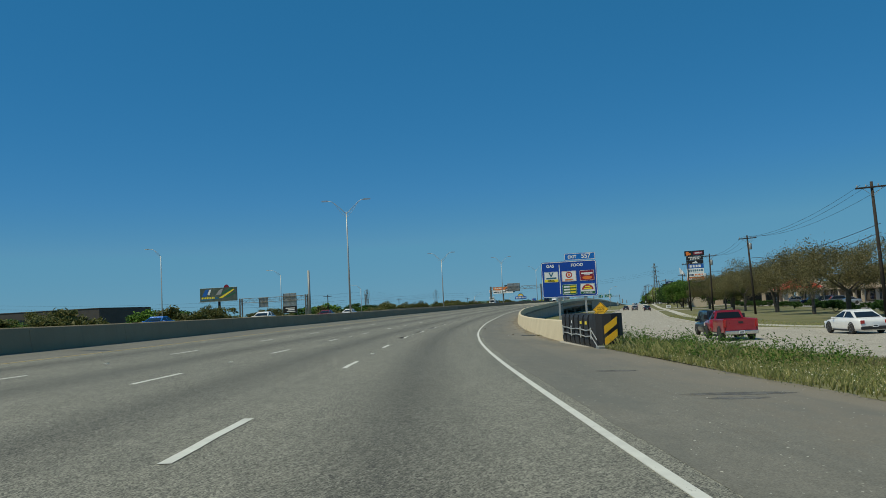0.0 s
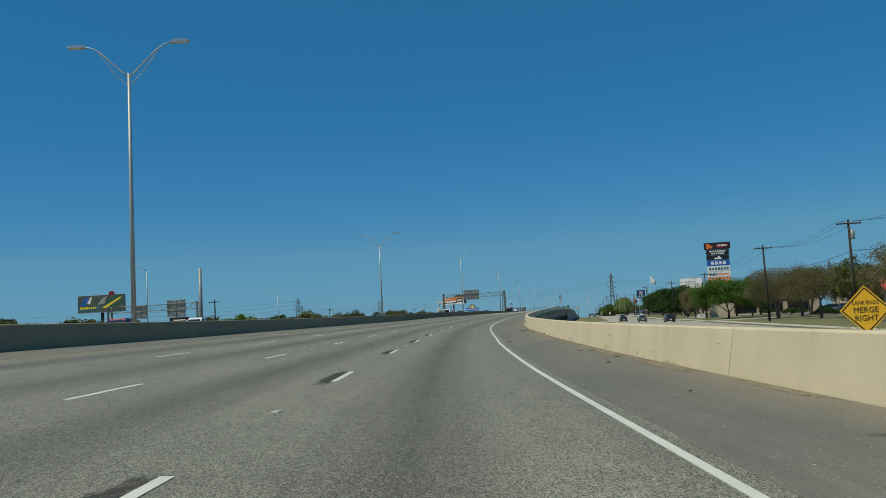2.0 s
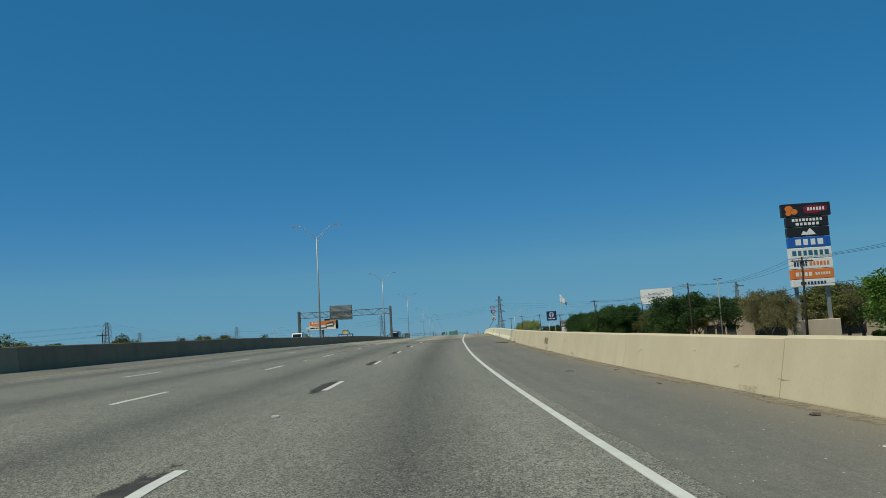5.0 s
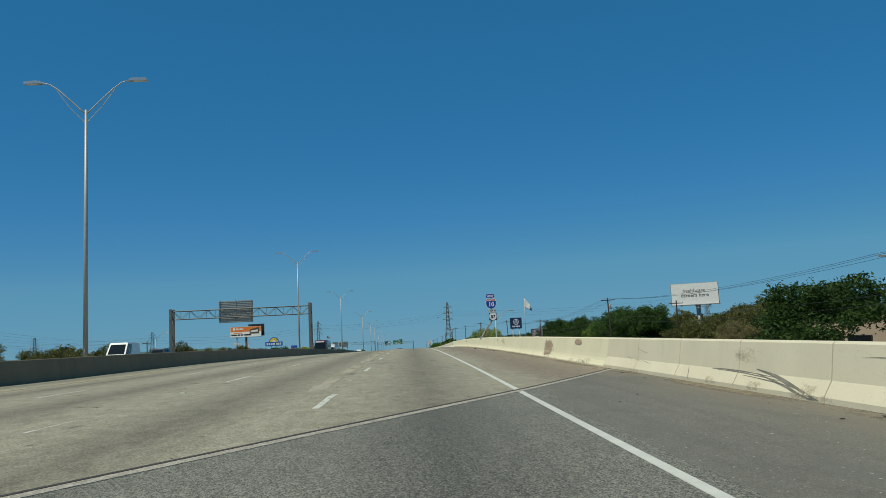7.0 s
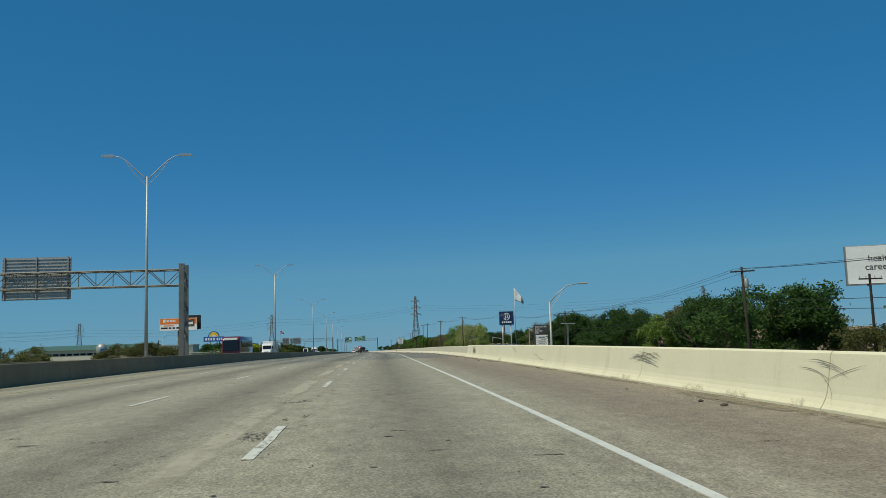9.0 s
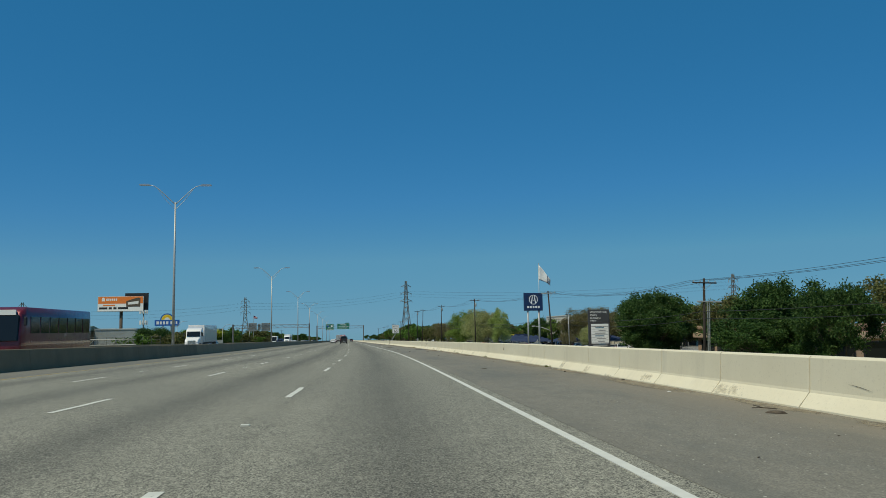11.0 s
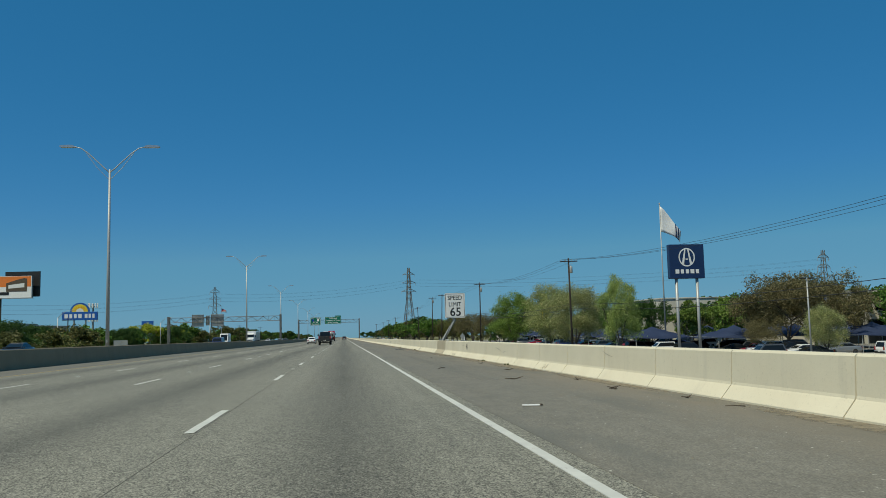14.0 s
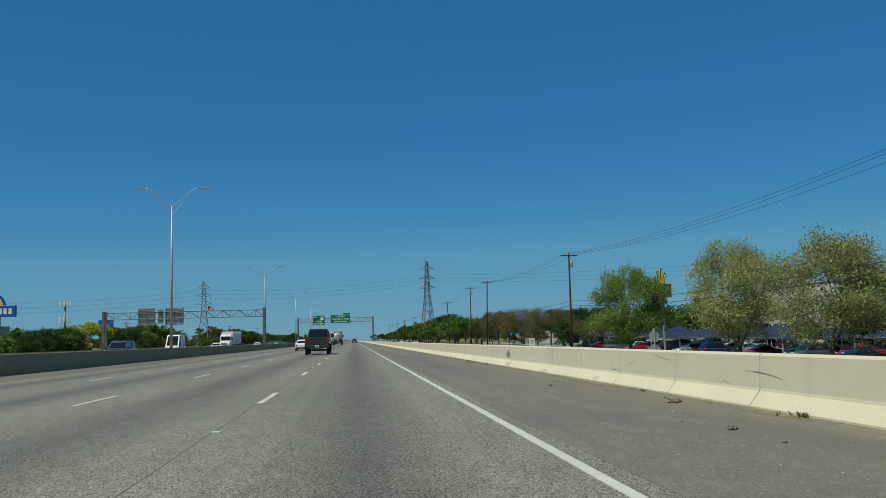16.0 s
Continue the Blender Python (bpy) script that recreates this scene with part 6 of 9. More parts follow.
def flag(parent, top, w, h, mat, droop=0.5, name="flag", u0=0.0, u1=1.0, lift=0.0):
    """Cloth hanging from the pole's top, its fly end fallen by droop of its height. u0, u1: the stretch of it that is made."""
    nx, nz, verts, faces = 10, 8, [], []
    for j in range(nz + 1):
        for i in range(nx + 1):
            u, v = u0 + (u1 - u0) * i / nx, j / nz
            verts.append((0.08 + w * u * (1 - 0.12 * u), 0.3 * math.sin(5 * u + 2.4 * v) * u - lift, top - h * v * (1 - 0.62 * u * min(1, droop)) - droop * h * u ** 1.15 + 0.12 * math.sin(7 * u + 3 * v) * u))
    for j in range(nz):
        for i in range(nx):
            a = j * (nx + 1) + i
            faces.append((a, a + 1, a + nx + 2, a + nx + 1))
    f = obj(name, verts, faces, mat, parent, "", None, True)
    so = f.modifiers.new("thickness", "SOLIDIFY")
    so.thickness = 0.01
    return f


wf = flag(fp, 24.9, 3.9, 4.5, M["sign_white"], 1.0)
for u0, u1 in ((0.7, 0.76), (0.82, 0.88)):
    flag(wf, 24.9, 3.9, 4.5, M["navy"], 1.0, "flag_band", u0, u1, 0.03)
uf = thing("flagpole", "flagpole with a red, white and blue flag beyond the opposite carriageway", "flagpole", pose(-61, 420, ground_z(420)))
part("pole", tube([(0, 0, 0), (0, 0, 18.6)], [0.14, 0.07], 8), M["galv"], uf)
fl = flag(uf, 18.4, 2.6, 1.7, M["sign_red"], 0.6)
bars("flag_stripe", M["sign_white"], fl, -0.35, ((1.3, 17.2, 1.6, 0.16), (1.3, 16.9, 1.6, 0.16)))
bars("flag_canton", M["navy"], fl, -0.36, ((0.6, 17.9, 0.9, 0.7),))

# business park sign
ws = thing("monument_sign", "charcoal business park sign with a white tenant board", "sign", pose(44.2, 44, 0, 0, 0, -8))
gz = ground_z(44)
part("slab", box((0, 0.2, (5.4 + gz) / 2), (3.9, 0.7, 5.4 - gz), bevel=0.04), M["charcoal"], ws)
for k, words in enumerate(("WOODSTONE", "OAKS", "BUSINESS", "PARK")):
    lettering(words, 0.54, M["sign_white"], ws, (-1.6, -0.165, 4.9 - 0.55 * k), 0.86, 0.0, "LEFT")
tb = panel(3.2, 3.6, 0.03, 0.1, 0.95, -0.18, M["sign_white"], ws, "tenant_board", "white board of tenant strips", 0.03)
for k in range(7):
    bars("strip_gap", M["sign_black"], tb, -0.19, ((0.1, 2.3 - 0.5 * k, 3.2, 0.03),))
    bars("word_bar", M["teal"] if k % 3 == 0 else M["grey_ink"], tb, -0.19, ((random.uniform(-0.2, 0.5), 2.05 - 0.5 * k, random.uniform(1.0, 2.0), 0.16),))
bars("word_bar", M["grey_ink"], ws, -0.165, ((0.1, -1.2, 2.6, 0.25),))

# hotel, motel and diner signs across the way
hs = thing("hotel_sign", "blue hotel sign with a yellow half sun on top", "pylon sign", pose(-78.5, 256, 0.8) @ Matrix.Diagonal((0.83, 0.83, 0.83, 1)))
gz = (ground_z(256) - 0.8) / 0.83
hb = part("name_box", box((0, 0, 6.9), (12.2, 0.9, 3.0), bevel=0.06), M["royal"], hs)
word_blocks(hb, M["sign_white"], -0.46, -5.4, 0.9, 6.9, 1.5, 4)
word_blocks(hb, M["sign_white"], -0.46, 1.6, 5.4, 6.9, 1.5, 3)
disc(0, 8.4, 3.4, 3.3, -0.25, M["royal"], hs, "sun_dome", 0, 180, 0.5)
disc(0, 8.42, 2.8, 2.7, -0.27, M["sun_yellow"], hs, "sun", 0, 180, 0.01)
disc(0, 8.43, 1.3, 1.2, -0.29, M["sign_white"], hs, "sun_core", 0, 180, 0.01)
for k in range(9):
    a = radians(18 + 18 * k)
    part("sun_ray", prism([(1.5 * math.cos(a + 0.09), 8.43 + 1.5 * math.sin(a + 0.09)), (2.75 * math.cos(a), 8.43 + 2.65 * math.sin(a)), (1.5 * math.cos(a - 0.09), 8.43 + 1.5 * math.sin(a - 0.09))], 0.01, Matrix.Translation((0, -0.29, 0))), M["orange"], hs)
for x in (-2.0, 2.0):
    part("post", tube([(x, 0, gz), (x, 0, 5.6)], 0.3, 10), M["dull_steel"], hs)
m6 = thing("motel_sign", "blue motel sign with a red and yellow numeral shape", "pylon sign", pose(-76, 330, 0.7))
mb = part("box", box((0, 0, 2.4), (4.4, 0.6, 5.0), bevel=0.05), M["royal"], m6)
disc(0.1, 1.6, 1.3, 1.2, -0.31, M["sign_red"], mb)
disc(0.1, 1.6, 0.6, 0.5, -0.325, M["royal"], mb)
bars("emblem_stroke", M["sign_red"], mb, -0.32, ((-0.8, 3.0, 0.7, 2.0),))
for x in (-1.5, 1.5):
    part("post", tube([(x, 0, ground_z(330)), (x, 0, 0)], 0.2, 8), M["dull_steel"], m6)
dn_ = thing("diner_sign", "red sign box crowned by yellow and black sun rays", "pylon sign", pose(47.6, 190.6, 0, 0, 0, 25) @ Matrix.Diagonal((0.75, 0.75, 1, 1)))
part("sign_box", box((0.5, 0, 5.2), (3.4, 0.7, 2.1), bevel=0.05), M["sign_red"], dn_)
for a, r in ((62, 2.9), (84, 3.3), (106, 3.0), (130, 2.6), (158, 2.3), (200, 2.2), (228, 2.4), (254, 2.9), (280, 2.7), (304, 2.3)):
    c, s = math.cos(radians(a)), math.sin(radians(a))
    ray_ = part("sun_ray", prism([(-0.26 * s, 5.2 + 0.26 * c), (r * c - 0.12 * s, 5.2 + r * s + 0.12 * c), (r * c + 0.12 * s, 5.2 + r * s - 0.12 * c), (0.26 * s, 5.2 - 0.26 * c)], 0.16, Matrix.Translation((-0.3, -0.02, 0))), M["sun_yellow"], dn_, "yellow ray")
    r += 0.16
    part("ray_edge", prism([(-0.42 * s, 5.2 + 0.42 * c), (r * c - 0.26 * s, 5.2 + r * s + 0.26 * c), (r * c + 0.26 * s, 5.2 + r * s - 0.26 * c), (0.42 * s, 5.2 - 0.42 * c)], 0.12, Matrix.Translation((-0.3, 0.1, 0))), M["sign_black"], ray_)
part("post", tube([(0, 0.2, ground_z(190)), (0, 0.2, 5)], 0.25, 10), M["dull_steel"], dn_)


def rear_sign(x, y, rows, z0=None):
    """Route markers for the frontage road, seen from behind."""
    g = ground_z(y)
    e = thing("sign_assembly", "stack of grey sign backs on a post beside the frontage road", "road sign", pose(x, y, g), "sign backs")
    z = 1.7
    for w, h, dia in rows:
        o = [(0, h / 2), (w / 2, h * 0.12), (w * 0.36, -h / 2), (-w * 0.36, -h / 2), (-w / 2, h * 0.12)] if dia else rounded(w, h, 0.04, 2)
        part("sign_plate", prism([(px_, pz + z + h / 2) for px_, pz in o], 0.02), M["sign_back"], e)
        z += h + 0.06
    part("post", tube([(0, -0.05, 0), (0, -0.05, z)], 0.04, 8), M["galv"], e)


rear_sign(15.9, -27, ((0.75, 0.6, 0), (0.7, 0.7, 0), (0.8, 0.8, 1)))
rear_sign(16.2, 112, ((0.75, 0.75, 0), (0.7, 0.7, 1), (0.6, 0.7, 1)))
rear_sign(15.9, -130, ((0.6, 0.6, 0), (0.7, 0.7, 1)))
rear_sign(-42.5, 110, ((1.8, 1.8, 0),))
rear_sign(-43, 165, ((2.6, 2.4, 0),))
for x, y, w, h in ((32.2, -243.2, 1.3, 0.8), (29.8, 205, 0.9, 1.2)):
    e = thing("small_sign", "small white regulatory sign beside the frontage road", "road sign", pose(x, y, ground_z(y) - (1.25 if y < 0 else 0)))
    part("board", box((0, 0, 2.2), (w, 0.03, h)), M["sign_white"], e)
    bars("word_bar", M["sign_black"], e, -0.02, ((0, 2.4, w * 0.6, 0.1), (0, 2.2, w * 0.7, 0.1), (0, 2.0, w * 0.5, 0.1)))
    part("post", tube([(0, 0.05, 0), (0, 0.05, 2.6)], 0.035, 6), M["galv"], e)

# cell mast
cm = thing("cell_tower", "grey monopole cell tower with clustered antennas", "mast", pose(-151, 517, ground_z(517)) @ Matrix.Diagonal((1.5, 1.5, 1.5, 1)))
part("pole", tube([(0, 0, 0), (0, 0, 17.5)], [0.45, 0.3], 12), M["dull_steel"], cm, smooth=True)
for z in (11.2, 16.6):
    part("platform", tube([(0, 0, z - 0.1), (0, 0, z)], 1.6, 12), M["dull_steel"], cm)
    for k in range(9):
        a = 2 * math.pi * k / 9
        part("antenna", box((1.75 * math.cos(a), 1.75 * math.sin(a), z + 0.2), (0.35, 0.35, 2.0), bevel=0.03), M["sign_white"], cm)

# ---- buildings ----
def building(name, label, x0, x1, y0, y1, h, wall, roof_mat, windows, parapet=0.6, face="x", z=None):
    """A flat-roofed block with thickness to its parapet. windows: (side, a0, a1, z0, z1, count) on the faces towards the road (-x or +x) or the south (-y)."""
    g = ground_z((y0 + y1) / 2) if z is None else z
    e = thing(name, label, "building", pose(0, 0, g))
    part("wall", box(((x0 + x1) / 2, (y0 + y1) / 2, h / 2 - 0.3), (x1 - x0, y1 - y0, h + 0.6), bevel=0.03), M[wall], e)
    part("roof", box(((x0 + x1) / 2, (y0 + y1) / 2, h + 0.05), (x1 - x0 - 0.8, y1 - y0 - 0.8, 0.12)), M[roof_mat], e)
    for cx, cy, sx, sy in (((x0 + x1) / 2, y0, x1 - x0, 0.35), ((x0 + x1) / 2, y1, x1 - x0, 0.35), (x0, (y0 + y1) / 2, 0.35, y1 - y0 - 0.36), (x1, (y0 + y1) / 2, 0.35, y1 - y0 - 0.36)):
        part("parapet", box((cx, cy, h + parapet / 2), (sx, sy, parapet), bevel=0.03), M[wall], e)
    for side, a0, a1, z0, z1, n in windows:
        for k in range(n):
            w = (a1 - a0) / n
            c = a0 + w * (k + 0.5)
            if side == "s":
                at, size, fr = (c, y0 - 0.01, (z0 + z1) / 2), (w * 0.74, 0.08, z1 - z0), (w * 0.82, 0.12, z1 - z0 + 0.16)
            else:
                xx = x0 if side == "w" else x1
                at, size, fr = (xx + (-0.01 if side == "w" else 0.01), c, (z0 + z1) / 2), (0.08, w * 0.74, z1 - z0), (0.12, w * 0.82, z1 - z0 + 0.16)
            wn_ = part("window", box(at, fr), M["trim"], e)
            q = (at[0], at[1] - 0.04, at[2]) if side == "s" else (at[0] + (-0.04 if side == "w" else 0.04), at[1], at[2])
            part("pane", box(q, size), M["glass"], wn_)
    return e


# shopping centre: long stone front with an arcade, raised arched bays and a red awning
sc = building("shopping_centre", "pale stone shopping centre with arched bays and a dark arcade", 78, 110, -345, -168, 5.2, "stone", "kerb", (("w", -342, -300, 0.3, 3.4, 6),))
for y, w, h in ((-285, 16, 7.8), (-238, 13, 7.0), (-196, 16, 8.0)):
    bay = part("bay", box((76.8, y, h / 2 - 0.2), (3.2, w, h + 0.4), bevel=0.08), M["stone"], sc, "raised stone bay")
    part("cornice", box((76.7, y, h + 0.1), (3.7, w + 0.5, 0.4), bevel=0.08), M["stucco"], bay)
    a = [(y + (w * 0.3) * math.cos(radians(t)), 2.6 + (w * 0.2) * math.sin(radians(t))) for t in range(0, 181, 12)]
    arch = [(y + w * 0.3, 0.0)] + a + [(y - w * 0.3, 0.0)]
    bm = bmesh.new()
    f = [bm.verts.new((75.17, yy, zz)) for yy, zz in arch]
    b = [bm.verts.new((75.24, yy, zz)) for yy, zz in arch]
    bm.faces.new(f)
    for i in range(len(arch)):
        bm.faces.new((f[i], b[i], b[(i + 1) % len(arch)], f[(i + 1) % len(arch)]))
    win = part("window", bm, M["glass"], bay, "tall arched shop window")
    for q in (-0.15, 0, 0.15):
        part("mullion", box((75.12, y + q * w, 2.0), (0.1, 0.12, 4.0)), M["stucco"], win)
    part("name_bars", box((75.15, y, h - 1.3), (0.12, w * 0.62, 0.9)), M["sign_white"], bay, "white raised shop name bars")
for k in range(22):
    y = -336 + k * 7.4
    if not any(abs(y - c) < 9 for c in (-285, -238, -196)):
        part("arcade_pillar", box((74.6, y, 1.6), (0.8, 0.8, 3.4), bevel=0.05), M["stone"], sc)
part("arcade_roof", box((76.2, -258, 3.6), (4.6, 156, 0.6), bevel=0.05), M["stucco"], sc)
part("shop_glazing", box((77.9, -258, 1.6), (0.12, 156, 2.9)), M["glass"], sc)
ra = thing("corner_pavilion", "stone corner pavilion with a bright red hipped roof", "building", pose(62, -262, ground_z(-262)))
for dx, dy in ((-3.5, -3.5), (3.5, -3.5), (-3.5, 3.5), (3.5, 3.5)):
    part("pillar", box((dx, dy, 1.9), (1.1, 1.1, 4.2), bevel=0.06), M["stone"], ra)
bm = bmesh.new()
lo = [bm.verts.new((sx * 5, sy * 5, 3.9)) for sx, sy in ((-1, -1), (1, -1), (1, 1), (-1, 1))]
hi = [bm.verts.new((sx * 1.6, sy * 1.6, 6.3)) for sx, sy in ((-1, -1), (1, -1), (1, 1), (-1, 1))]
bm.faces.new(lo[::-1])
bm.faces.new(hi)
for i in range(4):
    bm.faces.new((lo[i], lo[(i + 1) % 4], hi[(i + 1) % 4], hi[i]))
part("roof", bm, M["red_roof"], ra, "bright red metal roof")

bo = building("brown_office", "low brown block office with deep dark openings", 57, 78, -2, 30, 4.6, "brown_block", "kerb", (("s", 59, 77, 0.4, 2.7, 3), ("w", 0, 29, 0.4, 2.7, 5)), 0.5)
part("fascia", box((67.5, 14, 3.6), (22.2, 33.2, 0.9), bevel=0.05), M["stucco"], bo, "tan fascia band")
building("tan_office", "tan flat-roofed office among the trees", 53, 80, -146, -122, 5.2, "stucco", "kerb", (("w", -144, -124, 0.4, 3.2, 3), ("s", 55, 78, 0.3, 3.6, 3)))
building("stucco_office", "pale stucco building half hidden by trees", 62, 80, -45, -28, 4.6, "stucco", "kerb", (("w", -44, -29, 0.6, 2.6, 3),))
dl = building("dealer_showroom", "pale car showroom with a grey entrance tower and blue emblem", 88.4, 122, 139.4, 175, 9.6, "cream", "kerb", (("s", 89.5, 121, 6.4, 8.0, 9), ("s", 89.5, 121, 0.4, 4.6, 6)), 0.4)
tw = part("entrance_tower", box((87, 139.2, 5.3), (3.0, 3.4, 11.2), bevel=0.05), M["sign_back"], dl, "grey entrance tower")
ring_o = [(1.25 * math.cos(radians(a)), 1.75 * math.sin(radians(a))) for a in range(0, 360, 15)]
obj("tower_emblem", [(87 + q * x, 137.46, 8.3 + q * zz) for q in (1, 0.82) for x, zz in ring_o], [(i, (i + 1) % 24, 24 + (i + 1) % 24, 24 + i) for i in range(24)], M["royal"], tw, "blue ring emblem")
for s_x in (-1, 1):
    part("emblem_bar", prism([(87 + s_x * 0.1, 9.7), (87 + s_x * 0.28, 9.7), (87 + s_x * 0.62, 7.3), (87 + s_x * 0.36, 7.2)], 0.02, Matrix.Translation((0, 137.45, 0))), M["royal"], tw)
pc = building("pre_owned_building", "dealer building with a navy fascia and yellow lettering", 60.3, 90.3, 306, 330, 3.6, "cream", "kerb", (("s", 62.3, 88.3, 0.3, 2.6, 6),), 0.2)
part("fascia", box((75.3, 305.6, 3.4), (30.4, 0.5, 2.0), bevel=0.04), M["canopy"], pc, "navy fascia")
lettering("PRE-OWNED CENTER", 2.3, M["sun_yellow"], pc, (72.5, 305.3, 3.4), 0.85, 0.02)
building("white_hall", "white hall with a pale teal roof behind the trees", 79, 97, 196, 226, 11.0, "cream", "pale_roof", (("w", 200, 222, 2, 4, 4),), 0.3)

# left of the motorway
building("dark_warehouse", "low dark warehouse with a flat roof and a band of windows", -300, -194, -177, -140, 11.2, "dark_clad", "dark_clad", (("s", -298, -214, 4.5, 8.0, 12),), 0.3)
gh = building("green_roofed_hall", "long cream hall under a green metal roof", -150, -97, 200, 228, 7.8, "cream", "kerb", (("s", -140, -100, 5.6, 6.3, 14),), 0.1)
bm = bmesh.new()
r0 = [bm.verts.new(v) for v in ((-151, 199, 7.8), (-96, 199, 7.8), (-96, 229, 7.8), (-151, 229, 7.8))]
r1 = [bm.verts.new(v) for v in ((-151, 214, 9.9), (-96, 214, 9.9))]
bm.faces.new((r0[0], r0[1], r1[1], r1[0]))
bm.faces.new((r0[2], r0[3], r1[0], r1[1]))
bm.faces.new((r0[1], r0[2], r1[1]))
bm.faces.new((r0[3], r0[0], r1[0]))
bm.faces.new(r0[::-1])
part("gable_roof", bm, M["green_roof"], gh, "green metal roof")
building("grey_depot", "light grey metal depot beside the billboard", -95, -80, 212, 226, 8.2, "sign_back", "kerb", (("s", -94, -82, 1.0, 3.0, 3),))
building("hotel", "grey hotel block beyond the trees", -150, -112, 300, 350, 9.5, "stucco", "kerb", (("e", 302, 348, 1.0, 2.6, 9), ("s", -148, -114, 1.0, 2.6, 7), ("s", -148, -114, 4.2, 5.8, 7)))
wt = thing("feed_tank", "pale grey rounded tank with a blue mark beside the green-roofed hall", "tank", pose(-94, 126, -0.2))
part("vessel", tube([(0, 0, 1.0), (0, 0, 1.6), (0, 0, 3.8), (0, 0, 4.9), (0, 0, 5.3)], [0.6, 1.7, 1.9, 1.2, 0.3], 16), M["sign_back"], wt, smooth=True)
for k in range(3):
    part("leg", tube([(1.2 * math.cos(k * 2.1), 1.2 * math.sin(k * 2.1), -3.3), (1.2 * math.cos(k * 2.1), 1.2 * math.sin(k * 2.1), 1.6)], 0.1, 6), M["dull_steel"], wt)
part("mark", box((0.9, -1.85, 3.0), (1.3, 0.2, 0.9), Euler((0, 0, 0.4)).to_matrix()), M["royal"], wt)


# storage yard: a long lattice truss lying on trestles behind a wire fence
yard = thing("stored_truss", "grey steel lattice truss lying on trestles in a yard", "truss", pose(0, 60, 0), "stored steel")
truss(yard, -59, -42.5, 0.1, 1.15, -0.5, 0.5, 1.1, M["dull_steel"])
for x in (-58, -53, -48, -43.5):
    part("trestle", box((x, 0, (ground_z(60) + 0.05) / 2), (0.25, 1.6, 0.05 - ground_z(60))), M["dull_steel"], yard)
yf = thing("yard_fence", "dark wire fence on thin posts round the storage yard", "fence", Matrix.Identity(4))
for k in range(15):
    part("post", tube([(-43.2 - 1.9 * k, 84, ground_z(84)), (-43.2 - 1.9 * k, 84, 1.5)], 0.05, 6), M["gantry_steel"], yf)
for z in (-0.6, 0.1, 0.8, 1.45):
    part("wire", tube([(-43.2, 84, z), (-69.8, 84, z)], 0.02, 4), M["gantry_steel"], yf)


# navy shade sails over the sales lot
def shade_canopy(x, y, w, d, h):
    e = thing("shade_canopy", "navy fabric shade canopy peaked over parked cars", "canopy", pose(x, y, ground_z(y)), "shade canopies")
    n, verts, faces = 8, [], []
    for j in range(n + 1):
        for i in range(n + 1):
            u, v = 2 * i / n - 1, 2 * j / n - 1
            rise = 1.7 * (1 - max(abs(u), abs(v))) ** 1.2
            verts.append((u * w / 2, v * d / 2, h + rise - 0.25 * (1 - abs(u)) * (abs(v) > 0.99) - 0.25 * (1 - abs(v)) * (abs(u) > 0.99)))
    for j in range(n):
        for i in range(n):
            a = j * (n + 1) + i
            faces.append((a, a + 1, a + n + 2, a + n + 1))
    c = obj("fabric", verts, faces, M["canopy"], e, "navy shade fabric", None, True)
    so = c.modifiers.new("thickness", "SOLIDIFY")
    so.thickness = 0.02
    for sx in (-1, 1):
        for sy in (-1, 1):
            part("post", tube([(sx * w * 0.47, sy * d * 0.47, 0), (sx * w * 0.47, sy * d * 0.47, h)], 0.07, 6), M["galv"], e)
        part("eave_bar", tube([(sx * w * 0.47, -d * 0.47, h), (sx * w * 0.47, d * 0.47, h)], 0.05, 6), M["galv"], e)
    return e


first_canopy = shade_canopy(58, 116.6, 10, 10, 2.5)
for x, y in ((68.5, 118), (73, 106), (83, 110), (80, 122), (51, 131), (55, 142), (66, 143), (76, 136), (52, 160), (64, 168), (53, 182), (66, 190), (54, 206), (66, 214), (56, 228), (68, 236), (58, 252), (70, 262), (60, 278), (72, 286)):
    copy_thing(first_canopy, pose(x, y, ground_z(y)))

# low white pipe fence along the sales lot
pf = thing("pipe_fence", "low white pipe fence along the car lot", "fence", Matrix.Identity(4))
for k in range(70):
    y = 62 + k * 3.6
    part("post", tube([(38.2, y, ground_z(y)), (38.2, y, ground_z(y) + 1.1)], 0.06, 6), M["sign_white"], pf)
part("rail", tube([(38.2, y, ground_z(y) + 1.05) for y in np.arange(62, 313, 10.0)], 0.05, 6), M["sign_white"], pf)

# ---- vehicles: +y is forward, the ground is z 0 ----
def loft(rings, bm=None, close=True):
    bm = bm or bmesh.new()
    vs = [[bm.verts.new(p) for p in r] for r in rings]
    k = len(rings[0])
    for a, b in zip(vs, vs[1:]):
        for i in range(k):
            bm.faces.new((a[i], a[(i + 1) % k], b[(i + 1) % k], b[i]))
    if close:
        bm.faces.new(vs[0][::-1])
        bm.faces.new(vs[-1])
    return bm


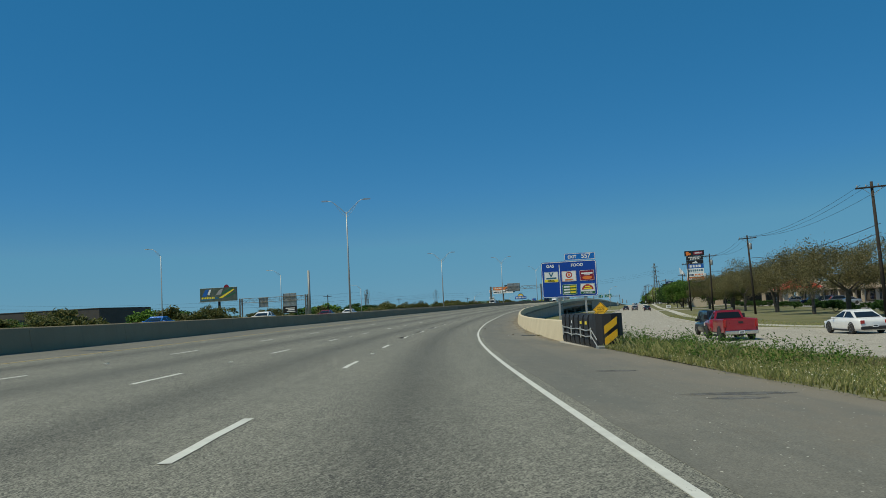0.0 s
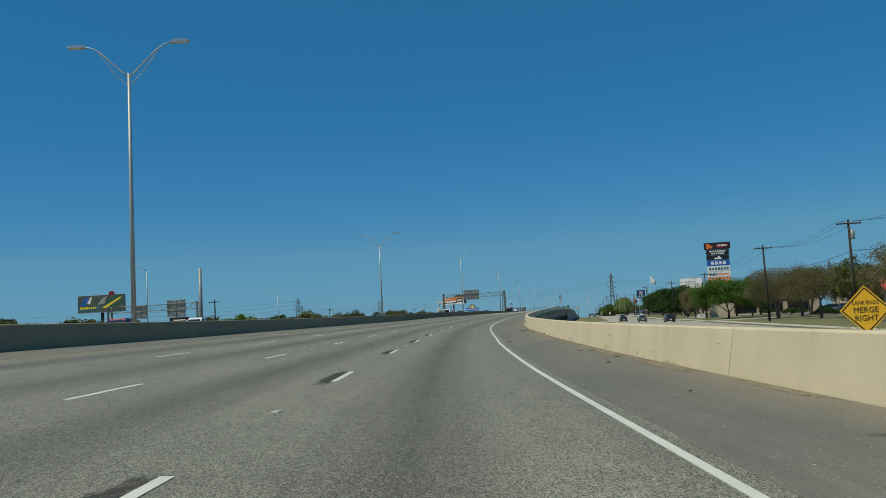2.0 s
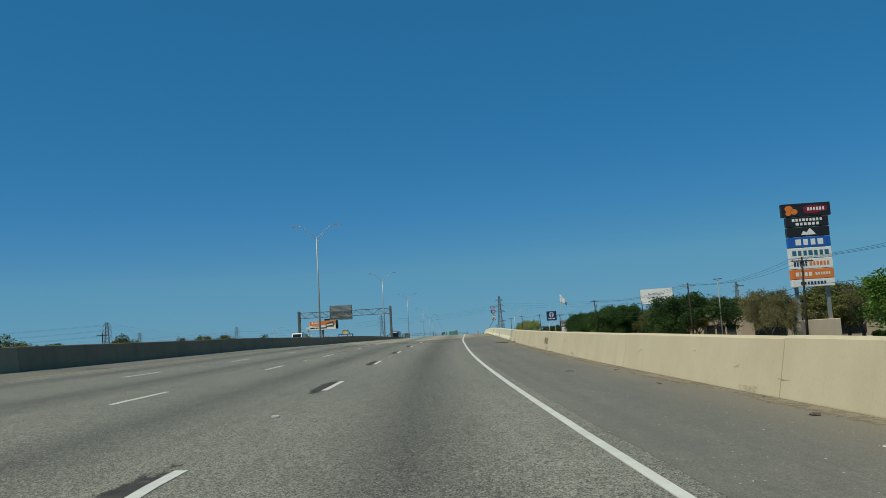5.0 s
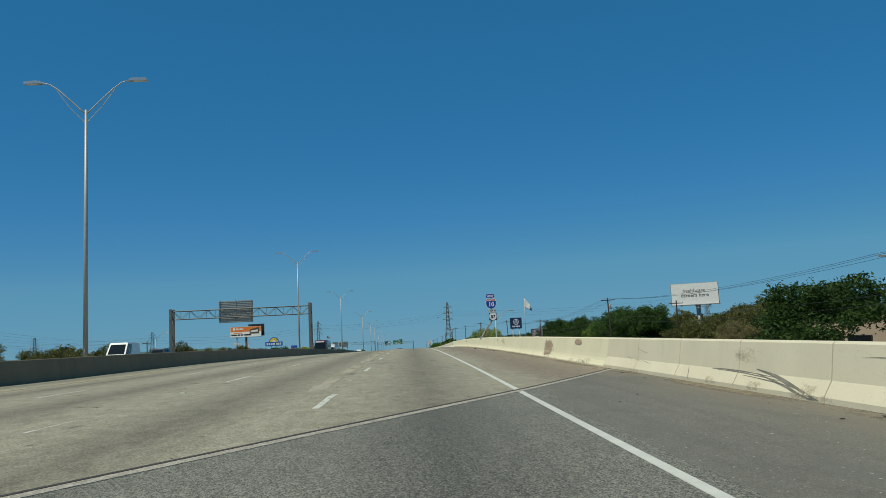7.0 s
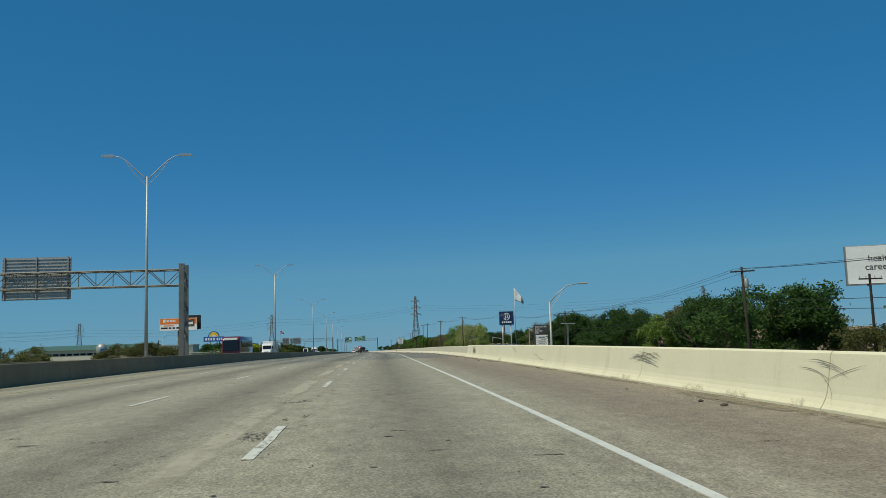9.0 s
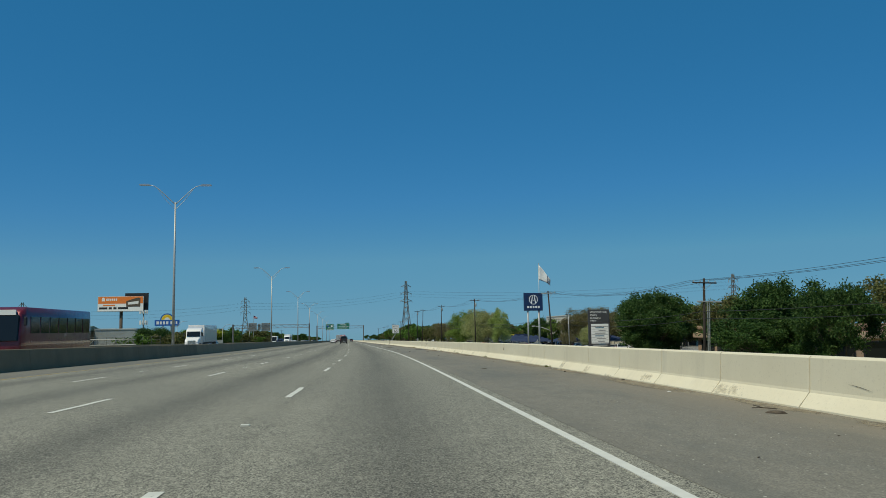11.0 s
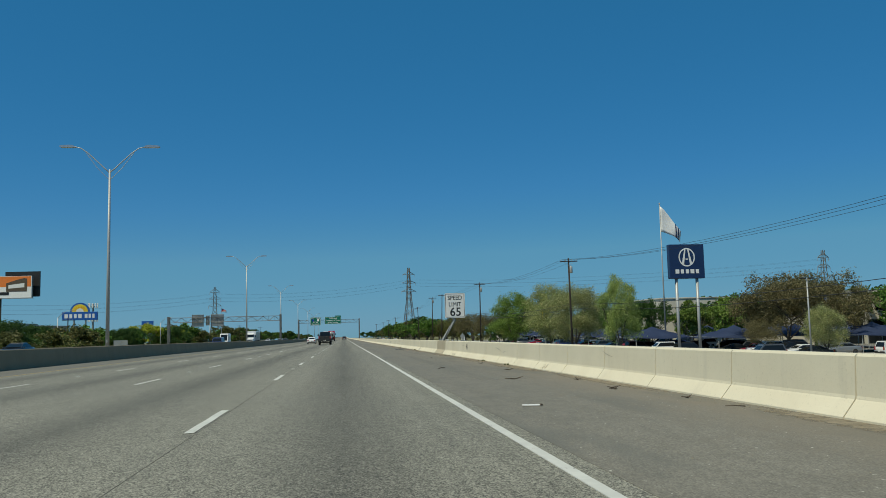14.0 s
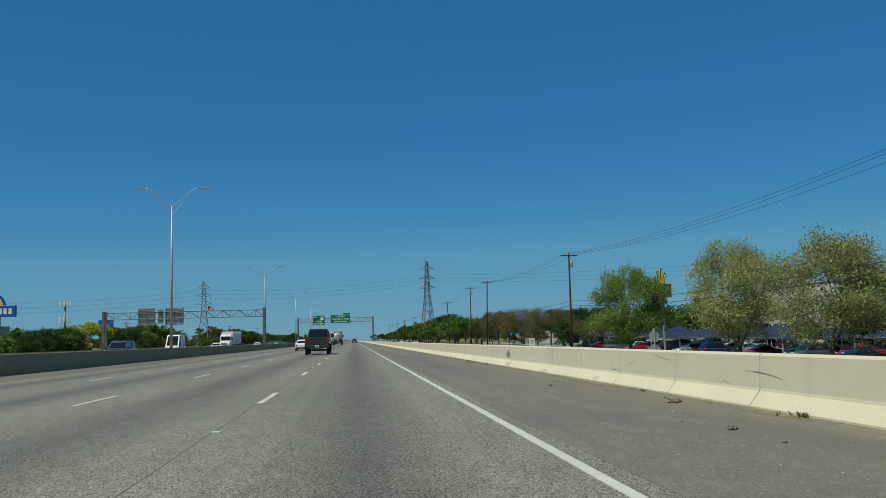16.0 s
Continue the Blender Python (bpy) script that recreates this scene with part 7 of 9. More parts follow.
def wheel(parent, x, y, r, w, rim="rim", arch=True):
    n = 18
    prof = [(-w / 2, r * 0.62), (-w / 2, r * 0.94), (-w * 0.36, r), (w * 0.36, r), (w / 2, r * 0.94), (w / 2, r * 0.62)]
    rings = [[(x + px_, y + q * math.cos(2 * math.pi * k / n), r + q * math.sin(2 * math.pi * k / n)) for k in range(n)] for px_, q in prof]
    t = part("wheel", loft(rings), M["tyre"], parent, "black tyre", True)
    side = 1 if x > 0 else -1
    bm = bmesh.new()
    rings = [[(x + side * d, y + q * math.cos(2 * math.pi * k / n), r + q * math.sin(2 * math.pi * k / n)) for k in range(n)] for d, q in ((w * 0.2, r * 0.64), (w * 0.51, r * 0.64), (w * 0.44, r * 0.5), (w * 0.5, r * 0.16))]
    part("rim", loft(rings, bm), M[rim], t)
    if arch:
        part("wheel_arch", tube([(x + side * (w / 2 - 0.02), y + (r + 0.045) * math.cos(radians(a)), r + (r + 0.045) * math.sin(radians(a))) for a in range(-10, 191, 20)], 0.04, 5), M["trim"], parent)


def section(y, half, z0, z1, tuck=0.06, round_=0.12):
    """One cross-section of a car body, wider at the waist and rounded at the shoulder."""
    dz = z1 - z0
    side = [(half - tuck, z0), (half - 0.012, z0 + dz * 0.2), (half, z0 + dz * 0.45), (half - 0.012, z0 + dz * 0.72), (half - 0.045, z1 - 0.055), (half - round_, z1 - 0.012), (half - 2.6 * round_, z1)]
    return [(-x, y, z) for x, z in side] + [(x, y, z) for x, z in side[::-1]]


def cabin(parent, paint, base, roof, half_b, half_r, z_b, z_r, windows=True):
    """Greenhouse between the waist and the roof. base, roof: (rear y, front y)."""
    lo = [(-half_b, base[0], z_b), (half_b, base[0], z_b), (half_b, base[1], z_b), (-half_b, base[1], z_b)]
    hi = [(-half_r, roof[0], z_r), (half_r, roof[0], z_r), (half_r, roof[1], z_r), (-half_r, roof[1], z_r)]
    top = [(x * 0.9, y * 0.94 + 0.06 * (roof[0] + roof[1]) / 2, z_r + 0.06) for x, y, _ in hi]
    c = part("cabin", loft([lo, hi, [(x * 0.97, y * 0.985 + 0.015 * (roof[0] + roof[1]) / 2, z_r + 0.035) for x, y, _ in hi], top]), paint, parent)
    if windows:
        for name, i, j in (("rear_window", 0, 1), ("side_window", 1, 2), ("windscreen", 2, 3), ("side_window", 3, 0)):
            a, b, d, e = (Vector(v) for v in (lo[i], lo[j], hi[j], hi[i]))
            if windows == "van" and i == 1:
                a, e = a.lerp(b, 0.62), e.lerp(d, 0.62)
            elif windows == "van" and i == 3:
                b, d = a.lerp(b, 0.38), e.lerp(d, 0.38)
            mid = (a + b + d + e) / 4
            nrm = (b - a).cross(e - a).normalized()
            fx = 0.88 if name == "side_window" else 0.84
            q = [mid + (p - mid) * Vector((1, 1, 1)).x * fx for p in (a, b, d, e)]
            q = [p + Vector((0, 0, 0.03 if p.z < mid.z else -0.02)) for p in q]
            bm = bmesh.new()
            f = [bm.verts.new(p + nrm * 0.012) for p in q]
            g = [bm.verts.new(p - nrm * 0.02) for p in q]
            bm.faces.new(f)
            for k in range(4):
                bm.faces.new((f[k], g[k], g[(k + 1) % 4], f[(k + 1) % 4]))
            w = part(name, bm, M["glass"], c)
            if name == "side_window":
                m_ = (q[0] + q[1]) / 2 + nrm * 0.02
                t_ = (q[2] + q[3]) / 2 + nrm * 0.02
                part("door_pillar", tube([m_, t_], 0.035, 4), paint, w)
    return c


def lights(parent, L, half, z, rear_h=0.2, wide=0.3):
    for sx in (-1, 1):
        part("tail_light", box((sx * (half - wide / 2 - 0.03), -L / 2 - 0.005, z), (wide, 0.06, rear_h), bevel=0.015), M["lamp_red"], parent)
        part("headlight", box((sx * (half - 0.24), L / 2 - 0.03, z - 0.08), (0.36, 0.1, 0.15), bevel=0.02), M["lamp_clear"], parent)


def common(parent, L, half, zb):
    part("rear_bumper", box((0, -L / 2 + 0.02, zb + 0.2), (2 * half - 0.1, 0.16, 0.2), bevel=0.04), M["trim"], parent)
    part("front_bumper", box((0, L / 2 - 0.02, zb + 0.2), (2 * half - 0.1, 0.16, 0.22), bevel=0.04), M["trim"], parent)
    p = part("number_plate", box((0, -L / 2 - 0.07, zb + 0.33), (0.34, 0.02, 0.16)), M["sign_white"], parent, "white plate with a dark bar")
    part("plate_bar", box((0, -L / 2 - 0.083, zb + 0.33), (0.24, 0.006, 0.06)), M["sign_black"], p)


def sedan(name, label, paint, m, L=4.9, W=1.86, H=1.46, rim="rim", coupe=False, group=""):
    e = thing(name, label, "car", m, group)
    h = W / 2
    ys = [(-L / 2, 0.8, 0.74, 0.36), (-L / 2 + 0.06, 0.9, 0.9, 0.28), (-L / 2 + 0.2, 0.965, 0.975, 0.23), (-L * 0.3, 1.0, 1.0, 0.2), (0.1, 1.0, 0.99, 0.2), (L * 0.2, 1.0, 0.95, 0.2), (L * 0.36, 0.985, 0.86, 0.2), (L / 2 - 0.2, 0.93, 0.74, 0.24), (L / 2, 0.8, 0.56, 0.34)]
    part("body", loft([section(y, h * f, z0, z1) for y, f, z1, z0 in ys]), PAINT[paint], e, "", True)
    cabin(e, PAINT[paint], (-L * 0.37, L * 0.21), (-L * 0.2, L * 0.02), h * 0.89, h * 0.68, 0.97, H - 0.06)
    for y in (-L * 0.29, L * 0.31):
        for sx in (-1, 1):
            wheel(e, sx * (h - 0.11), y, 0.34, 0.23, rim)
    lights(e, L, h * 0.92, 0.76, 0.2, 0.24)
    common(e, L, h * 0.92, 0.2)
    for sx in (-1, 1):
        part("mirror", box((sx * (h + 0.06), L * 0.16, 0.98), (0.18, 0.1, 0.13), bevel=0.03), PAINT[paint], e)
        part("sill", box((sx * (h - 0.03), 0, 0.25), (0.06, L * 0.42, 0.1)), M["trim"], e)
    return e


def suv(name, label, paint, m, L=4.8, W=1.95, H=1.78, van=False, group=""):
    e = thing(name, label, "car", m, group)
    h = W / 2
    ys = [(-L / 2, 0.92, 1.0, 0.4), (-L / 2 + 0.1, 0.98, 1.08, 0.3), (0, 1.0, 1.06, 0.26), (L * 0.22, 1.0, 1.03, 0.26), (L / 2 - 0.3, 0.97, 0.92, 0.28), (L / 2, 0.88, 0.72, 0.4)]
    part("body", loft([section(y, h * f, z0, z1) for y, f, z1, z0 in ys]), PAINT[paint], e, "", True)
    cabin(e, PAINT[paint], (-L / 2 + 0.06, L * (0.34 if van else 0.2)), (-L / 2 + 0.28, L * (0.16 if van else 0.05)), h * 0.93, h * (0.86 if van else 0.78), 1.04, H - 0.06, "van" if van else True)
    for y in (-L * 0.29, L * 0.31):
        for sx in (-1, 1):
            wheel(e, sx * (h - 0.12), y, 0.37, 0.25)
    lights(e, L, h * 0.95, 0.95, 0.4, 0.22)
    common(e, L, h * 0.95, 0.3)
    for sx in (-1, 1):
        part("mirror", box((sx * (h + 0.08), L * 0.17, 1.12), (0.2, 0.1, 0.18), bevel=0.03), PAINT[paint], e)
        part("roof_rail", tube([(sx * h * 0.7, -L * 0.35, H + 0.03), (sx * h * 0.7, L * 0.04, H + 0.03)], 0.02, 5), M["trim"], e)
    return e


def pickup(name, label, paint, m, L=5.9, W=2.04, H=1.98, lift=0.12, flare=True, group=""):
    e = thing(name, label, "pickup truck", m, group)
    h, z0, zt = W / 2, 0.5 + lift, 1.32 + lift
    ys = [(0.1, 1.0, zt - 0.05, z0), (L * 0.2, 1.0, zt - 0.06, z0), (L / 2 - 0.3, 0.97, zt - 0.16, z0), (L / 2, 0.9, zt - 0.3, z0 + 0.1)]
    part("cab_body", loft([section(y, h * f, a, b) for y, f, b, a in ys]), PAINT[paint], e, "", True)
    bed = bmesh.new()
    bm_box(bed, (0, -L / 4 + 0.03, z0 + 0.1), (W - 0.04, L / 2 - 0.1, 0.14))
    for sx in (-1, 1):
        bm_box(bed, (sx * (h - 0.06), -L / 4 + 0.03, (z0 + zt) / 2), (0.12, L / 2 - 0.04, zt - z0), bevel=0.03)
    bm_box(bed, (0, 0.0, (z0 + zt) / 2), (W - 0.2, 0.08, zt - z0))
    part("bed", bed, PAINT[paint], e, "open load bed")
    tg = part("tailgate", box((0, -L / 2 + 0.05, (z0 + zt) / 2 + 0.02), (W - 0.24, 0.09, zt - z0 - 0.06), bevel=0.025), PAINT[paint], e, "flat tailgate")
    part("gate_handle", box((0, -L / 2 - 0.004, zt - 0.2), (0.28, 0.03, 0.1), bevel=0.01), M["trim"], tg)
    part("gate_panel", box((0, -L / 2 + 0.0, (z0 + zt) / 2 - 0.08), (W - 0.7, 0.02, 0.3), bevel=0.008), PAINT[paint], tg)
    cabin(e, PAINT[paint], (-0.05, L * 0.24), (0.12, L * 0.1), h * 0.93, h * 0.77, zt - 0.08, H + lift - 0.06)
    for y in (-L * 0.29, L * 0.33):
        for sx in (-1, 1):
            wheel(e, sx * (h - 0.12), y, 0.42, 0.3, "dark_rim", not flare)
            if flare:
                a = [(sx * (h + 0.02), y + 0.52 * math.cos(radians(t)), 0.42 + 0.52 * math.sin(radians(t))) for t in range(0, 181, 20)]
                part("wheel_arch", tube(a, 0.05, 5), M["trim"], e)
    for sx in (-1, 1):
        part("tail_light", box((sx * (h - 0.09), -L / 2 + 0.03, zt - 0.26), (0.16, 0.1, 0.44), bevel=0.02), M["lamp_red"], e)
        part("headlight", box((sx * (h - 0.25), L / 2 - 0.04, zt - 0.42), (0.4, 0.1, 0.22), bevel=0.02), M["lamp_clear"], e)
        part("mirror", box((sx * (h + 0.16), L * 0.2, zt + 0.1), (0.24, 0.12, 0.3), bevel=0.03), M["trim"], e)
    part("rear_bumper", box((0, -L / 2 - 0.06, z0 + 0.03), (W - 0.06, 0.2, 0.22), bevel=0.03), M["chrome"] if not flare else M["trim"], e)
    part("hitch", box((0, -L / 2 - 0.12, z0 - 0.18), (0.14, 0.3, 0.12), bevel=0.02), M["trim"], e)
    p = part("number_plate", box((0, -L / 2 - 0.17, z0 + 0.05), (0.32, 0.02, 0.16)), M["sign_white"], e, "white plate with a dark bar")
    part("plate_bar", box((0, -L / 2 - 0.183, z0 + 0.05), (0.22, 0.006, 0.06)), M["sign_black"], p)
    part("axle", tube([(-h + 0.2, -L * 0.29, 0.42), (h - 0.2, -L * 0.29, 0.42)], 0.08, 8), M["trim"], e)
    part("frame", box((0, 0, z0 - 0.08), (0.9, L * 0.86, 0.16)), M["trim"], e)
    return e


def semi(name, label, cab_paint, m, trailer="white", tank=False, group=""):
    e = thing(name, label, "truck", m, group)
    ys = [(4.6, 1.0, 3.0, 0.7), (5.4, 1.0, 3.6, 0.7), (6.6, 1.0, 3.2, 0.7), (6.9, 0.96, 2.0, 0.7), (8.2, 0.9, 1.7, 0.7), (8.5, 0.82, 1.3, 0.8)]
    part("cab", loft([section(y, 1.2 * f, z0, z1) for y, f, z1, z0 in ys]), PAINT[cab_paint], e, "", True)
    part("windscreen", box((0, 6.78, 2.5), (2.0, 0.2, 0.8), Euler((0.25, 0, 0)).to_matrix(), 0.02), M["glass"], e)
    part("grille", box((0, 8.48, 1.1), (1.2, 0.1, 0.8), bevel=0.02), M["chrome"], e)
    part("front_bumper", box((0, 8.55, 0.62), (2.4, 0.25, 0.4), bevel=0.05), M["chrome"], e)
    for sx in (-1, 1):
        part("side_window", box((sx * 1.19, 6.2, 2.5), (0.08, 0.9, 0.7), bevel=0.02), M["glass"], e)
        part("headlight", box((sx * 0.9, 8.45, 1.0), (0.3, 0.14, 0.22), bevel=0.03), M["lamp_clear"], e)
        part("mirror", box((sx * 1.45, 7.0, 2.4), (0.2, 0.1, 0.6), bevel=0.02), M["trim"], e)
    if tank:
        n = 20
        rings = [[(q * 1.15 * math.cos(2 * math.pi * k / n), y, 2.3 + q * 1.1 * math.sin(2 * math.pi * k / n)) for k in range(n)] for y, q in ((-8.0, 0.45), (-7.8, 0.85), (-7.5, 1.0), (3.7, 1.0), (4.0, 0.8))]
        part("tank", loft(rings), M["galv"], e, "polished steel tank", True)
        part("ladder", box((0.2, -8.05, 2.1), (0.4, 0.06, 1.9)), M["dull_steel"], e)
    else:
        b = part("trailer", box((0, -2.0, 2.55), (2.56, 12.6, 2.8), bevel=0.04), PAINT[trailer], e, "plain box trailer")
        part("rear_frame", box((0, -8.32, 2.55), (2.5, 0.06, 2.7), bevel=0.02), M["galv"], b)
        part("door_seam", box((0, -8.37, 2.55), (0.04, 0.03, 2.6)), M["trim"], b)
    part("chassis", box((0, 0, 0.98), (1.0, 15.6, 0.3)), M["trim"], e)
    part("rear_bar", box((0, -8.2, 0.6), (2.3, 0.12, 0.14)), M["trim"], e)
    for sx in (-1, 1):
        part("tail_light", box((sx * 1.0, -8.36, 0.95), (0.34, 0.06, 0.14)), M["lamp_red"], e)
        for y in (-7.2, -6.0, 3.6, 4.8, 7.6):
            wheel(e, sx * 1.05, y, 0.5, 0.32)
    return e


def coach(name, label, paint, m):
    e = thing(name, label, "bus", m)
    ys = [(-6, 0.97, 3.3, 0.5), (-5.8, 1.0, 3.45, 0.4), (5.3, 1.0, 3.45, 0.4), (5.9, 0.97, 3.1, 0.4), (6.1, 0.92, 1.4, 0.45)]
    part("body", loft([section(y, 1.27 * f, z0, z1, 0.04, 0.2) for y, f, z1, z0 in ys]), PAINT[paint], e, "", True)
    part("windscreen", box((0, 6.0, 2.2), (2.2, 0.25, 1.5), Euler((0.14, 0, 0)).to_matrix(), 0.04), M["glass"], e)
    part("destination_board", box((0, 5.95, 3.12), (1.8, 0.12, 0.3)), M["sign_white"], e)
    for sx in (-1, 1):
        for k in range(7):
            part("side_window", box((sx * 1.262, -4.9 + k * 1.5, 2.4), (0.05, 1.36, 1.0), bevel=0.02), M["glass"], e)
        part("headlight", box((sx * 0.9, 6.1, 0.85), (0.4, 0.1, 0.22), bevel=0.03), M["lamp_clear"], e)
        part("mirror", box((sx * 1.5, 6.1, 2.6), (0.16, 0.2, 0.5), bevel=0.03), M["trim"], e)
        for y in (-4.2, -3.0, 3.6):
            wheel(e, sx * 1.08, y, 0.5, 0.3)
    part("front_bumper", box((0, 6.08, 0.5), (2.4, 0.2, 0.3), bevel=0.05), M["trim"], e)
    return e


def far_off(e):
    """Drops the parts too small to show on a car that stays far from the camera."""
    for o in [o for o in e.children_recursive if o.name.split(".")[0] in ("sill", "door_pillar", "plate_bar", "hitch", "axle", "wheel_arch")]:
        bpy.data.objects.remove(o)
    return e


def on_road(y, d, turn=0.0):
    s = s_of(y)
    return place(s, d, 0.004, turn)


def on_ground(x, y, turn=0.0, lift=0.056):
    return pose(x, y, ground_z(y) + lift, 0, 0, turn)


# ahead in our lanes
pickup("pickup_truck", "dark charcoal pickup truck driving in the second lane", "charcoal", on_road(141.5, -1.35), 5.9, 2.06, 2.02, 0.2)
sedan("car", "white hatchback ahead of the pickup", "white", on_road(181, -5.1), group="cars ahead")
semi("tanker_truck", "steel tanker truck far ahead on the motorway", "red", on_road(292, -2.6), tank=True)
semi("box_truck", "truck with a red cab far ahead", "red", on_road(345, -5.2), "white")
suv("car", "dark car far ahead on the motorway", "grey", on_road(420, 1.9), group="cars ahead")
suv("van", "white van far ahead on the motorway", "white", on_road(470, -9.0), 5.4, 2.0, 2.2, True, "cars ahead")
sedan("car", "white car far ahead on the motorway", "white", on_road(520, 1.9), group="cars ahead")
# opposite carriageway, coming towards us
sedan("coupe", "bright blue coupe on the opposite carriageway", "blue", on_road(-401, -26.5, 180), 4.9, 1.92, 1.42, "dark_rim", True)
suv("car", "dark grey car on the opposite carriageway", "grey", on_road(-434, -23.5, 180), group="opposite traffic")
sedan("car", "maroon saloon on the opposite carriageway", "maroon", on_road(-350, -23.0, 180), group="opposite traffic")
sedan("car", "white saloon on the opposite carriageway", "white", on_road(-334, -23.5, 180), group="opposite traffic")
sedan("car", "white saloon close behind the median barrier", "white", on_road(-388, -20.3, 180), group="opposite traffic")
suv("van", "white van on the opposite carriageway", "white", on_road(-155, -27.5, 180), 5.6, 2.05, 2.3, True, "opposite traffic")
suv("car", "dark car on the opposite carriageway", "black", on_road(-135, -30.0, 180), group="opposite traffic")
coach("coach", "dark maroon coach on the opposite carriageway", "maroon", on_road(-48, -19.6, 180))
suv("van", "white camper van on the opposite carriageway", "white", on_road(205, -27.0, 180), 6.4, 2.2, 2.9, True, "opposite traffic")
semi("semi_truck", "white semi truck beside the median barrier", "white", on_road(38, -24.5, 180), "white", group="opposite trucks")
semi("semi_truck", "white semi truck far off on the opposite carriageway", "white", on_road(258, -26.0, 180), "white", group="opposite trucks")
suv("car", "dark blue car on the opposite carriageway", "navy", on_road(150, -20.5, 180), group="opposite traffic")
for y, d, p in ((215, -22, "white"), (300, -21, "silver"), (318, -27, "white"), (340, -22, "grey"), (372, -26, "white"), (405, -21, "black"), (455, -24, "white"), (85, -30, "black")):
    far_off(sedan("car", p + " car on the opposite carriageway", p, on_road(y, d, 180), group="opposite traffic"))
# frontage road
pickup("pickup_truck", "bright red pickup truck on the frontage road", "red", on_ground(29.7, -420.6, 8), 5.5, 1.98, 1.8, 0.0, False)
suv("car", "black square-backed off-roader on the frontage road", "black", on_ground(29.5, -411.5, 8), 4.4, 1.86, 1.82, True, "frontage traffic")
sedan("car", "white saloon with chrome wheels on the frontage road", "white", on_ground(37.4, -418.4, 12), 5.0, 1.9, 1.48, group="frontage traffic")
for x, y, p in ((26.5, -240, "black"), (23, -215, "grey"), (20, -190, "black"), (26.5, -160, "white"), (23, -120, "silver")):
    far_off(sedan("car", p + " car far along the frontage road", p, on_ground(x, y, 0), group="frontage traffic"))
for x, y, p in ((18.5, 392, "white"), (22, 400, "black"), (25, 405, "white"), (20, 420, "silver"), (24, 440, "white"), (19, 470, "black"), (24, 520, "maroon")):
    far_off(sedan("car", p + " car on the frontage road ahead", p, on_ground(x, y, 180), group="frontage traffic"))
# parked cars: a few built, then copied
parked = []
for k, (maker, p) in enumerate(((sedan, "white"), (suv, "black"), (sedan, "silver"), (suv, "white"), (sedan, "red"), (suv, "grey"), (sedan, "black"), (suv, "navy"))):
    parked.append(far_off(maker("parked_car", p + " car parked in the lot", p, on_ground(57.5, 98 + 2.9 * k, 90 + random.uniform(-3, 3), 0.105), group="parked cars")))
for k in range(45):
    row, i = divmod(k, 15)
    y = 90 + i * 10.4 + random.uniform(-0.6, 0.6)
    if row in (0, 1) and 96 < y < 109:
        continue
    x = (48.5, 54.5, 65)[row] + random.uniform(-0.5, 0.5)
    copy_thing(random.choice(parked), on_ground(x, y, 90 + random.choice((0, 180)) + random.uniform(-4, 4), 0.105))
for k in range(5):
    copy_thing(random.choice(parked), on_ground(46 + random.choice((0, 7)), 205 + 7 * k, 90, 0.105))
for k in range(12):
    copy_thing(random.choice(parked), on_ground(66 + random.choice((0, 6.5)), -330 + 12.5 * k, 90 + random.uniform(-4, 4), 0.105))
for y in (22, 24.8):
    copy_thing(parked[4], on_ground(53, y + 18, 90, 0.105))

# ---- trees and plants ----
def limb(bm, p, d, length, r, depth, tips, rng, spread):
    pts, q, v = [p], p.copy(), d.copy()
    n = 4
    for k in range(n):
        v = (v + Vector((rng.uniform(-1, 1), rng.uniform(-1, 1), rng.uniform(-0.3, 0.7))) * 0.16).normalized()
        q = q + v * (length / n)
        pts.append(q.copy())
    bm_tube(bm, pts, [r * (1 - 0.45 * k / n) for k in range(n + 1)], 6 if depth > 1 else 4, False)
    if depth == 0:
        tips.append(pts[-1])
        return
    for k in range(3 if depth > 1 else 3):
        a = rng.uniform(0, 2 * math.pi)
        side = Vector((math.cos(a), math.sin(a), rng.uniform(-0.1, 0.5)))
        limb(bm, pts[-1 - (k % 2)], (v + side * spread).normalized(), length * rng.uniform(0.6, 0.82), r * 0.52, depth - 1, tips, rng, spread)


def leaf_cloud(centres, per, spread, size, rng, flat=0.8):
    """Many small leaf sprays, each a bent pair of faces."""
    n = len(centres) * per
    c = np.repeat(np.array([tuple(p) for p in centres]), per, 0)
    c = c + rng.normal(0, 1, (n, 3)) * np.array((spread, spread, spread * flat))
    u = rng.normal(0, 1, (n, 3))
    u /= np.linalg.norm(u, axis=1)[:, None]
    w = np.cross(u, rng.normal(0, 1, (n, 3)))
    w /= np.linalg.norm(w, axis=1)[:, None]
    s = size * rng.uniform(0.6, 1.4, (n, 1))
    fold = np.cross(u, w) * s * 0.25
    quad = np.stack([c - u * s, c + w * s * 0.45 + fold, c + u * s, c - w * s * 0.45 + fold], 1)
    faces = np.arange(4 * n).reshape(n, 4)
    return quad.reshape(-1, 3), faces


